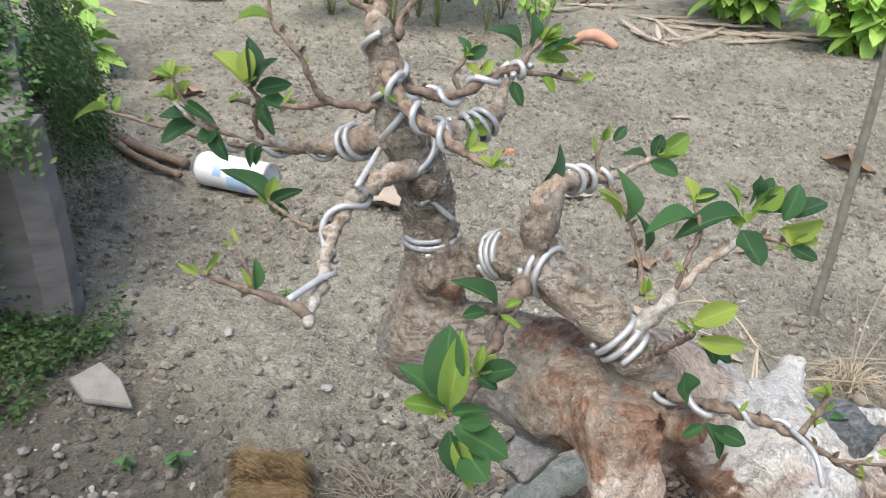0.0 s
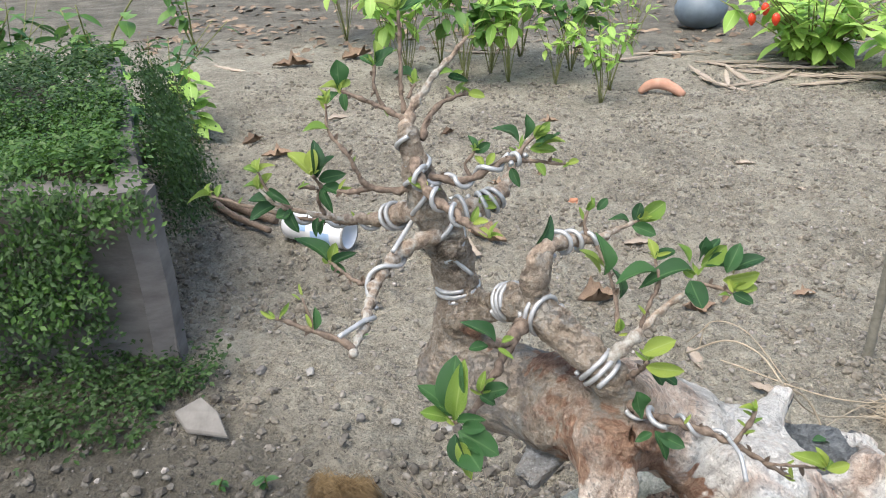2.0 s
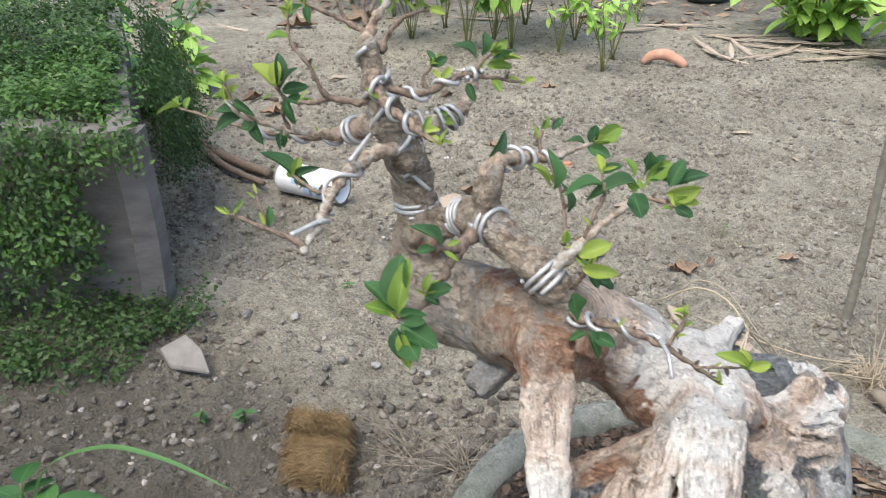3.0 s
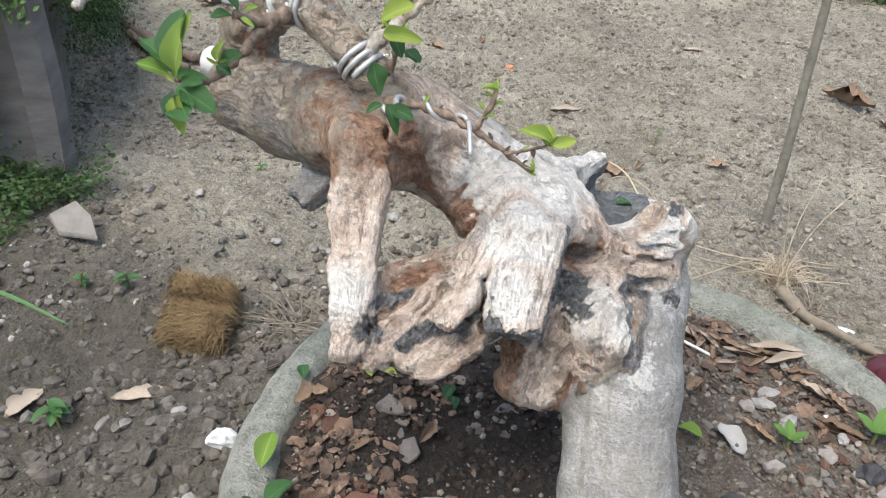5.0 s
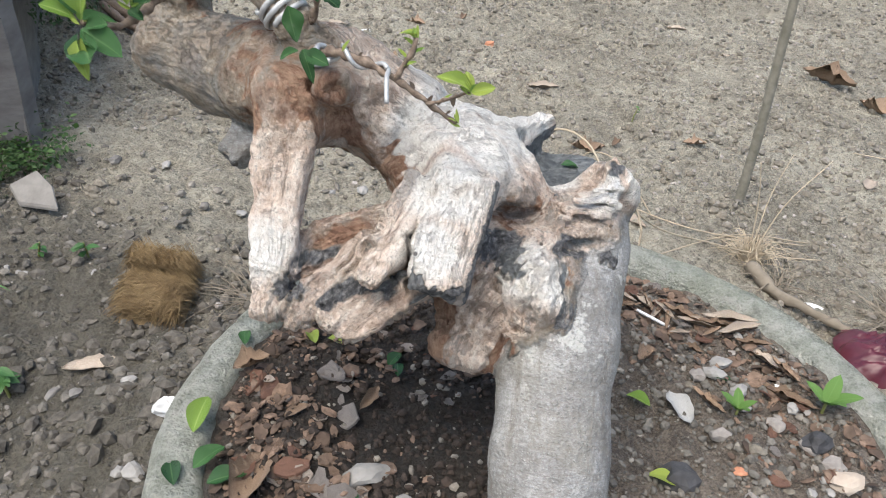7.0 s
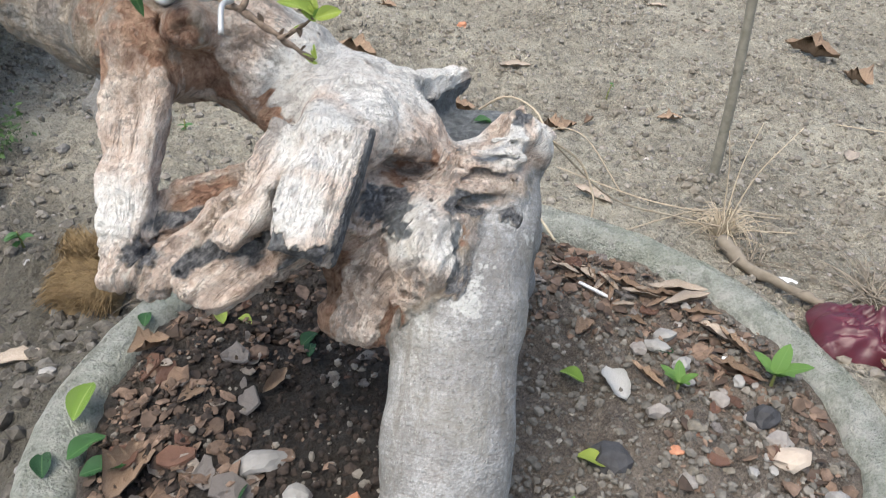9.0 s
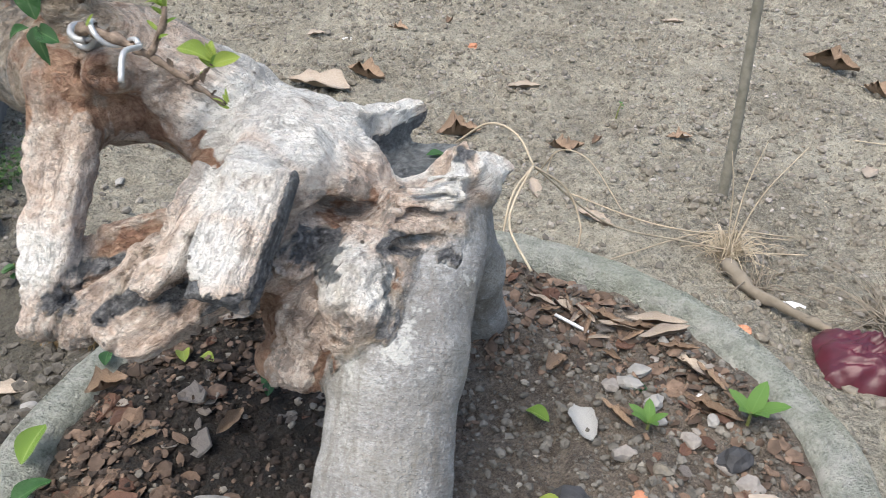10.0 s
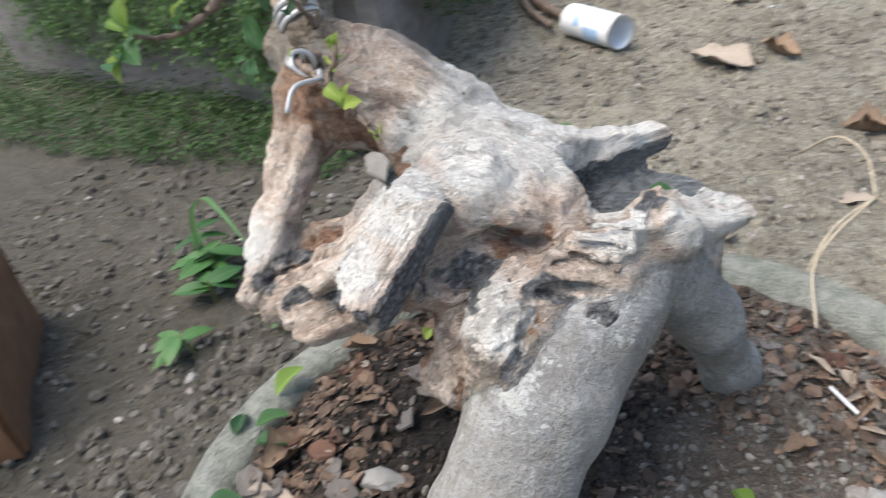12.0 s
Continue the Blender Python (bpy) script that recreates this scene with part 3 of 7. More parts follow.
def build_clods():
    rng = np.random.default_rng(13)
    for mat, count, lo, hi, name, label, cat in ((MAT_CLOD, 21000, 0.002, 0.013, "soil_clods", "crumbly grey-brown soil clods on the ground", "soil"), (MAT_BITS, 4200, 0.0015, 0.008, "pale_bits", "pale broken bits strewn over the soil", "grit")):
        n = count * 4
        x, y = rng.uniform(-1.0, 1.5, n), 3.0 * rng.random(n) ** 1.5
        keep = (np.hypot(x - POT_X, y - POT_Y) > POT_R + 0.012) & (hash_noise(np.c_[x * 7, y * 7, 0 * x], 14) > rng.uniform(-0.7, 0.9, n)) & ((x > 0.08) | (y > 0.60) | (rng.random(n) > 0.6))
        x, y = x[keep][:count], y[keep][:count]
        sizes = lo + (hi - lo) * rng.random(len(x)) ** 4.5
        pts = np.c_[x, y, 0.05 * sizes + ground_z(x, y)]
        darkened = (damp_shade_at(x, y) + 0.3 * hash_noise(pts * 9, 19) > 0.55) & (mat is MAT_CLOD)
        tagged(new(name, scatter_rocks(name, mat, pts[~darkened], sizes[~darkened], count)), label, cat, kind="stuff")
        if darkened.any():
            tagged(new(name, scatter_rocks(name, MAT_CLOD_DAMP_SHADE, pts[darkened], sizes[darkened], count + 1)), "damp dark grey soil clods along the bed", cat, kind="stuff")

    # clods beside the pot, damp and coloured darker to carry the shade there
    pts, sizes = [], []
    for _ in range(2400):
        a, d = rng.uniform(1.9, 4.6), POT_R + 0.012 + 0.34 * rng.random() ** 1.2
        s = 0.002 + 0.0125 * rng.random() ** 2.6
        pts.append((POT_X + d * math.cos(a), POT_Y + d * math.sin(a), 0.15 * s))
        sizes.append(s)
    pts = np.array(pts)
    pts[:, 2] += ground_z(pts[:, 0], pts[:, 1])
    tagged(new("soil_clods", scatter_rocks("soil_clods", MAT_CLOD_DAMP_SHADE, pts, sizes, 99)), "dark damp soil clods heaped beside the pot", "soil", kind="stuff")


build_clods()


# ---- the concrete pot and its soil ----
def build_pot():
    prof = [(0.245, 0.150), (0.247, 0.185), (0.250, 0.201), (0.256, 0.210), (0.266, 0.2135), (0.2735, 0.2135), (0.2755, 0.2105), (0.278, 0.2125), (0.285, 0.206), (0.288, 0.196), (0.286, 0.184), (0.278, 0.170), (0.262, 0.090), (0.245, -0.02)]
    seg, v = 160, []
    for i in range(seg):
        a = 2 * math.pi * i / seg
        for r, z in prof:
            v.append((POT_X + r * math.cos(a), POT_Y + r * math.sin(a), z))
    v = np.array(v)
    wob = fractal(v, 9, 3, 21) * 0.0035 + fractal(v, 60, 3, 22) * 0.0016
    out = v - np.array([POT_X, POT_Y, 0])
    out[:, 2] = 0
    out /= np.linalg.norm(out, axis=1)[:, None]
    v = v + out * wob[:, None] + np.c_[0 * wob, 0 * wob, 0.8 * np.roll(wob, 5)]
    k = len(prof)
    pot = thing("plant_pot", (POT_X, POT_Y, 0), "wide round weathered concrete pot with greenish rim", "pot")
    for name, j0, j1, label in (("rim", 1, 11, "thick rounded mossy rim"), ("bowl", 11, k - 1, ""), ("inner_wall", 0, 1, "")):
        f = [(i * k + j, ((i + 1) % seg) * k + j, ((i + 1) % seg) * k + j + 1, i * k + j + 1) for i in range(seg) for j in range(j0, j1)]
        used = sorted({q for face in f for q in face})
        at = {q: n for n, q in enumerate(used)}
        part(name, mesh_from(name, v[used], [tuple(at[q] for q in face) for face in f], MAT_CONCRETE), MAT_CONCRETE, pot, label)
    return pot


def soil_z(x, y):
    x, y = np.asarray(x, float), np.asarray(y, float)
    p = np.c_[x.ravel(), y.ravel(), 0 * x.ravel()]
    h = 0.008 * fractal(p, 9, 3, 31) + 0.005 * fractal(p, 40, 4, 32) + 0.003 * np.abs(fractal(p, 160, 2, 33))
    d = np.hypot(x - POT_X, y - POT_Y).ravel()
    return (SOIL_Z + h + 0.004 * (d / 0.25) ** 2).reshape(x.shape)


sz = height_table(soil_z, 0.04, 0.57, 0.03, 0.56, 0.003)


def build_soil():
    rings, seg = 80, 220
    v = [(POT_X, POT_Y, sz(POT_X, POT_Y))]
    rr = np.linspace(0, 0.2515, rings + 1)[1:]
    aa = np.linspace(0, 2 * np.pi, seg, endpoint=False)
    x, y = POT_X + rr[:, None] * np.cos(aa), POT_Y + rr[:, None] * np.sin(aa)
    v += list(map(tuple, np.c_[x.ravel(), y.ravel(), soil_z(x, y).ravel()]))
    f = [(0, 1 + j, 1 + (j + 1) % seg) for j in range(seg)]
    f += [(1 + i * seg + j, 1 + (i + 1) * seg + j, 1 + (i + 1) * seg + (j + 1) % seg, 1 + i * seg + (j + 1) % seg) for i in range(rings - 1) for j in range(seg)]
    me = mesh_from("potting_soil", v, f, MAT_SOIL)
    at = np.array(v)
    # damper left half, plus the trunk's shade painted into the soil beneath it
    darkened = np.clip(1.25 - np.clip((at[:, 0] - 0.26) / 0.09, 0, 1.0), 0, 1) * np.clip(1.3 - np.hypot(at[:, 0] - 0.21, at[:, 1] - 0.27) / 0.25, 0, 1)
    me.attributes.new("damp", "FLOAT", "POINT").data.foreach_set("value", darkened.astype(np.float32))
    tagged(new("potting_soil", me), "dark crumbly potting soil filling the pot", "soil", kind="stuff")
    rng = np.random.default_rng(8)
    pts, sizes = [], []
    for _ in range(11000):
        r, a = 0.247 * math.sqrt(rng.random()), rng.uniform(0, 6.283)
        s = 0.0009 + 0.0042 * rng.random() ** 4
        pts.append((POT_X + r * math.cos(a), POT_Y + r * math.sin(a), 0.3 * s))
        sizes.append(s)
    pts = np.array(pts)
    pts[:, 2] += soil_z(pts[:, 0], pts[:, 1])
    sizes = np.array(sizes)
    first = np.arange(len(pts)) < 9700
    # left-hand crumbs: damp, with shade put into their darker colour
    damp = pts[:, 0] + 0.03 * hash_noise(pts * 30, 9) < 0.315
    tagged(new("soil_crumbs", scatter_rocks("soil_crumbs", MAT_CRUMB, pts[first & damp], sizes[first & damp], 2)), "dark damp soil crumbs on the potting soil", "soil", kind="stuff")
    tagged(new("soil_crumbs", scatter_rocks("soil_crumbs", MAT_PEBBLE_DARK, pts[first & ~damp], sizes[first & ~damp], 4)), "dry brown soil crumbs on the potting soil", "soil", kind="stuff")
    tagged(new("gravel", scatter_rocks("gravel", MAT_PEBBLE, pts[9700:], sizes[9700:], 3)), "small pale gravel on the potting soil", "gravel", kind="stuff")


build_pot()
build_soil()


# ---- the bonsai: fused wood ----
STUMP = (0.04, 0.46, 0.52, 0)
TAN = (0, 0.45, 1, 0)
GREYBARK = (0, 0, 0, 0.50)
WORN = (0.16, 0.24, 0.85, 0)
BARK, SMOOTH, DEAD, RED, CHAR = (0, 0, 0, 0), (0, 0, 0, 1), (0, 0, 1, 0), (0, 1, 0.2, 0), (1, 0, 0, 0)
CONES = []  # (a, ra, b, rb, look, blend)


def limb(look_of, blend, *pts):
    ax = np.array(pts[-1][:3]) - np.array(pts[0][:3])
    ax /= np.linalg.norm(ax)
    for a, b in zip(pts, pts[1:]):
        CONES.append((np.array(a[:3]), a[3], np.array(b[:3]), b[3], look_of, blend, ax, np.array(pts[0][:3])))


# fallen log from the living end, over the stump, to the white saddle and the lip
limb(GREYBARK, 0.010, (0.006, 0.378, 0.436, 0.027), (0.045, 0.368, 0.432, 0.032), (0.082, 0.345, 0.436, 0.034))
limb(STUMP, 0.012, (0.092, 0.335, 0.442, 0.033), (0.118, 0.322, 0.446, 0.036))
limb(DEAD, 0.012, (0.135, 0.332, 0.442, 0.036), (0.165, 0.345, 0.420, 0.032), (0.205, 0.350, 0.392, 0.033), (0.232, 0.362, 0.384, 0.032))
limb(DEAD, 0.010, (0.238, 0.375, 0.384, 0.019), (0.254, 0.405, 0.386, 0.014), (0.268, 0.430, 0.387, 0.0095))
limb(DEAD, 0.010, (0.225, 0.320, 0.388, 0.028), (0.262, 0.335, 0.362, 0.020))
limb(DEAD, 0.008, (0.258, 0.350, 0.354, 0.020), (0.290, 0.368, 0.346, 0.024))
limb(DEAD, 0.006, (0.268, 0.350, 0.366, 0.008), (0.298, 0.350, 0.376, 0.009))
limb(DEAD, 0.012, (0.195, 0.322, 0.396, 0.027), (0.222, 0.306, 0.398, 0.024), (0.248, 0.332, 0.375, 0.024))
limb(DEAD, 0.012, (0.205, 0.340, 0.392, 0.034), (0.234, 0.360, 0.384, 0.0275), (0.255, 0.398, 0.370, 0.022))
limb(DEAD, 0.010, (0.255, 0.380, 0.365, 0.030), (0.295, 0.398, 0.345, 0.034))
# hanging stub
limb(SMOOTH, 0.006, (0.092, 0.342, 0.420, 0.018), (0.084, 0.336, 0.410, 0.012))
# knot on the log
limb(STUMP, 0.004, (0.136, 0.312, 0.452, 0.016), (0.139, 0.287, 0.460, 0.0105))
# pale strut, where it leaves the stump
limb(STUMP, 0.012, (0.108, 0.300, 0.448, 0.024), (0.111, 0.288, 0.428, 0.017))
# root of the two prongs
limb(DEAD, 0.010, (0.213, 0.312, 0.400, 0.026), (0.214, 0.290, 0.400, 0.020))
# the heart behind the prongs, down to the shoulder
limb(DEAD, 0.012, (0.212, 0.300, 0.404, 0.022), (0.210, 0.276, 0.412, 0.0150))
limb(TAN, 0.010, (0.222, 0.304, 0.384, 0.022), (0.224, 0.276, 0.360, 0.017), (0.206, 0.262, 0.370, 0.013))
# great root, leaning to the front, and its rotten shoulder
limb(SMOOTH, 0.012, (0.296, 0.322, 0.350, 0.0360), (0.289, 0.262, 0.311, 0.0365), (0.2905, 0.206, 0.266, 0.0345), (0.2935, 0.148, 0.205, 0.0345), (0.295, 0.110, 0.160, 0.036))
limb(DEAD, 0.010, (0.268, 0.285, 0.352, 0.028), (0.250, 0.272, 0.325, 0.026), (0.236, 0.258, 0.306, 0.018))
limb(RED, 0.008, (0.228, 0.282, 0.325, 0.020), (0.226, 0.262, 0.304, 0.016))
limb(DEAD, 0.008, (0.268, 0.266, 0.362, 0.014), (0.276, 0.253, 0.352, 0.0100), (0.268, 0.250, 0.338, 0.010))
limb(DEAD, 0.006, (0.252, 0.300, 0.365, 0.018), (0.262, 0.280, 0.368, 0.014))
# layered knob and arm
limb(DEAD, 0.004, (0.302, 0.320, 0.376, 0.0130), (0.308, 0.324, 0.392, 0.0090))
limb(DEAD, 0.004, (0.306, 0.328, 0.388, 0.0110), (0.318, 0.344, 0.392, 0.0100))
limb(DEAD, 0.006, (0.296, 0.324, 0.370, 0.0170), (0.322, 0.350, 0.380, 0.0120))
limb(SMOOTH, 0.008, (0.300, 0.326, 0.356, 0.027), (0.320, 0.352, 0.372, 0.014))
# back leg
limb(SMOOTH, 0.012, (0.300, 0.365, 0.345, 0.030), (0.318, 0.405, 0.280, 0.021), (0.322, 0.440, 0.210, 0.019), (0.324, 0.450, 0.170, 0.022))
# living trunk
limb(BARK, 0.010, (0.007, 0.380, 0.442, 0.026), (0.009, 0.388, 0.472, 0.0185), (0.009, 0.390, 0.498, 0.0145), (0.005, 0.389, 0.525, 0.0125), (0.000, 0.383, 0.548, 0.0125), (-0.009, 0.375, 0.573, 0.0110), (-0.016, 0.374, 0.598, 0.0080), (-0.021, 0.379, 0.622, 0.0080))
limb(BARK, 0.005, (0.006, 0.372, 0.541, 0.006), (0.008, 0.380, 0.541, 0.008))
limb(BARK, 0.007, (0.012, 0.372, 0.486, 0.012), (0.020, 0.372, 0.482, 0.009))
# second trunk, arching back down to the stump
limb(BARK, 0.006, (0.010, 0.388, 0.486, 0.0110), (0.030, 0.380, 0.492, 0.0101), (0.050, 0.358, 0.511, 0.0110), (0.066, 0.341, 0.514, 0.0115), (0.080, 0.327, 0.511, 0.0110), (0.096, 0.314, 0.501, 0.0106), (0.111, 0.306, 0.487, 0.0106), (0.127, 0.308, 0.469, 0.0110), (0.140, 0.322, 0.452, 0.0129))
limb(BARK, 0.005, (0.062, 0.344, 0.520, 0.010), (0.064, 0.343, 0.536, 0.0085), (0.066, 0.347, 0.549, 0.0075))
# what stands proud again inside the hollows: the white edge of the bowl
LATE = len(CONES)
limb(DEAD, 0.005, (0.312, 0.346, 0.388, 0.010), (0.302, 0.366, 0.374, 0.008), (0.297, 0.380, 0.368, 0.006))
limb(DEAD, 0.005, (0.238, 0.364, 0.387, 0.0075), (0.249, 0.396, 0.389, 0.0065), (0.271, 0.434, 0.387, 0.0060))
limb(DEAD, 0.004, (0.248, 0.356, 0.376, 0.006), (0.272, 0.350, 0.369, 0.006), (0.296, 0.350, 0.368, 0.007))
# (middle, half sizes)
HOLLOWS = [((0.232, 0.206, 0.3745), (0.011, 0.011, 0.012)), ((0.298, 0.302, 0.3828), (0.022, 0.013, 0.0025)), ((0.300, 0.305, 0.3902), (0.020, 0.013, 0.0024)), ((0.305, 0.309, 0.3968), (0.018, 0.012, 0.0023)), ((0.288, 0.334, 0.401), (0.023, 0.026, 0.0200)), ((0.284, 0.345, 0.413), (0.022, 0.030, 0.0270)), ((0.247, 0.284, 0.3845), (0.015, 0.028, 0.0085)), ((0.262, 0.303, 0.3785), (0.017, 0.017, 0.0070)), ((0.298, 0.287, 0.3715), (0.020, 0.013, 0.0045)),
           ((0.085, 0.335, 0.485), (0.022, 0.022, 0.012)), ((0.126, 0.286, 0.460), (0.0022, 0.006, 0.006)), ((0.140, 0.279, 0.4625), (0.0065, 0.006, 0.0050)), ((0.184, 0.312, 0.426), (0.0028, 0.005, 0.004)), ((0.155, 0.299, 0.450), (0.0024, 0.005, 0.004)),
           ((0.240, 0.278, 0.416), (0.0028, 0.006, 0.004)), ((0.1955, 0.244, 0.370), (0.0055, 0.016, 0.012)), ((0.192, 0.265, 0.404), (0.0022, 0.004, 0.004)), ((0.193, 0.262, 0.398), (0.002, 0.004, 0.003)), ((0.141, 0.211, 0.362), (0.005, 0.005, 0.003))]
# (from, to, reach, look)
# the two thinnest CHAR lines paint shade into the gaps between the knob's shelves
STAINS = [((0.140, 0.280, 0.461), (0.138, 0.290, 0.452), 0.006, RED), ((0.286, 0.301, 0.3825), (0.312, 0.307, 0.3810), 0.0022, CHAR), ((0.288, 0.303, 0.3900), (0.314, 0.311, 0.3890), 0.0020, CHAR), ((0.238, 0.260, 0.378), (0.250, 0.282, 0.374), 0.012, CHAR), ((0.240, 0.252, 0.372), (0.254, 0.268, 0.372), 0.007, CHAR), ((0.205, 0.226, 0.366), (0.226, 0.230, 0.372), 0.007, CHAR),
          ((0.274, 0.374, 0.368), (0.310, 0.420, 0.368), 0.012, CHAR), ((0.284, 0.420, 0.368), (0.306, 0.385, 0.368), 0.012, CHAR), ((0.128, 0.232, 0.374), (0.150, 0.250, 0.374), 0.005, CHAR), ((0.152, 0.214, 0.362), (0.185, 0.243, 0.370), 0.004, CHAR), ((0.160, 0.262, 0.382), (0.140, 0.246, 0.380), 0.006, RED), ((0.281, 0.281, 0.376), (0.312, 0.290, 0.367), 0.0055, CHAR), ((0.283, 0.268, 0.367), (0.286, 0.242, 0.346), 0.0055, CHAR), ((0.308, 0.324, 0.410), (0.314, 0.340, 0.406), 0.007, CHAR),
          ((0.272, 0.345, 0.374), (0.286, 0.326, 0.386), 0.003, CHAR), ((0.060, 0.322, 0.378), (0.058, 0.316, 0.384), 0.009, CHAR), ((0.134, 0.222, 0.362), (0.130, 0.214, 0.372), 0.007, CHAR), ((0.176, 0.230, 0.366), (0.182, 0.236, 0.366), 0.006, CHAR), ((0.075, 0.352, 0.470), (0.080, 0.345, 0.470), 0.013, RED),
          ((0.289, 0.271, 0.365), (0.287, 0.264, 0.360), 0.0035, RED), ((0.262, 0.244, 0.332), (0.262, 0.235, 0.317), 0.0036, RED), ((0.220, 0.266, 0.338), (0.215, 0.250, 0.312), 0.010, RED), ((0.222, 0.250, 0.302), (0.238, 0.244, 0.296), 0.008, TAN), ((0.243, 0.243, 0.302), (0.262, 0.246, 0.338), 0.0035, RED),
          ((0.248, 0.294, 0.386), (0.264, 0.308, 0.384), 0.009, RED), ((0.262, 0.322, 0.380), (0.272, 0.330, 0.378), 0.008, TAN), ((0.190, 0.261, 0.396), (0.198, 0.274, 0.404), 0.0055, RED), ((0.195, 0.252, 0.378), (0.198, 0.262, 0.382), 0.008, RED),
          ((0.096, 0.278, 0.435), (0.091, 0.300, 0.460), 0.006, RED), ((0.082, 0.312, 0.458), (0.093, 0.312, 0.416), 0.010, RED), ((0.141, 0.292, 0.436), (0.157, 0.314, 0.405), 0.009, RED), ((0.148, 0.330, 0.402), (0.168, 0.318, 0.394), 0.020, RED), ((0.158, 0.306, 0.414), (0.163, 0.310, 0.408), 0.006, TAN),
          ((0.112, 0.292, 0.464), (0.124, 0.286, 0.452), 0.009, RED), ((0.128, 0.286, 0.440), (0.126, 0.284, 0.424), 0.007, RED), ((0.022, 0.362, 0.480), (0.026, 0.366, 0.472), 0.009, RED), ((0.215, 0.275, 0.312), (0.225, 0.285, 0.320), 0.012, RED), ((0.060, 0.311, 0.396), (0.062, 0.309, 0.400), 0.004, RED)]


FLAKY = [((0.245, 0.270, 0.325), 0.035), ((0.268, 0.262, 0.352), 0.022), ((0.150, 0.235, 0.360), 0.034), ((0.195, 0.262, 0.365), 0.028), ((0.178, 0.250, 0.378), 0.020)]
# bleached spots (middle, reach); those on top also carry painted highlights
BLEACHED_LIT = [((0.325, 0.390, 0.372), 0.030), ((0.300, 0.370, 0.376), 0.012), ((0.275, 0.352, 0.378), 0.010), ((0.328, 0.352, 0.386), 0.016), ((0.190, 0.320, 0.420), 0.030), ((0.245, 0.385, 0.412), 0.026), ((0.225, 0.31, 0.415), 0.028), ((0.264, 0.41, 0.398), 0.022), ((0.262, 0.262, 0.366), 0.018), ((0.285, 0.396, 0.371), 0.032), ((0.205, 0.335, 0.425), 0.036), ((0.235, 0.360, 0.418), 0.036), ((0.262, 0.410, 0.402), 0.026), ((0.212, 0.262, 0.415), 0.026), ((0.206, 0.228, 0.395), 0.020), ((0.306, 0.318, 0.398), 0.018), ((0.276, 0.258, 0.362), 0.018), ((0.330, 0.350, 0.390), 0.016), ((0.112, 0.235, 0.378), 0.020), ((0.185, 0.365, 0.44), 0.030), ((0.282, 0.355, 0.384), 0.014)]


def cone_distance(p, a, ra, b, rb):
    d = b - a
    u = np.clip(((p - a) @ d) / (d @ d), 0, 1)
    return np.linalg.norm(p - a - u[:, None] * d, axis=1) - (ra + (rb - ra) * u)


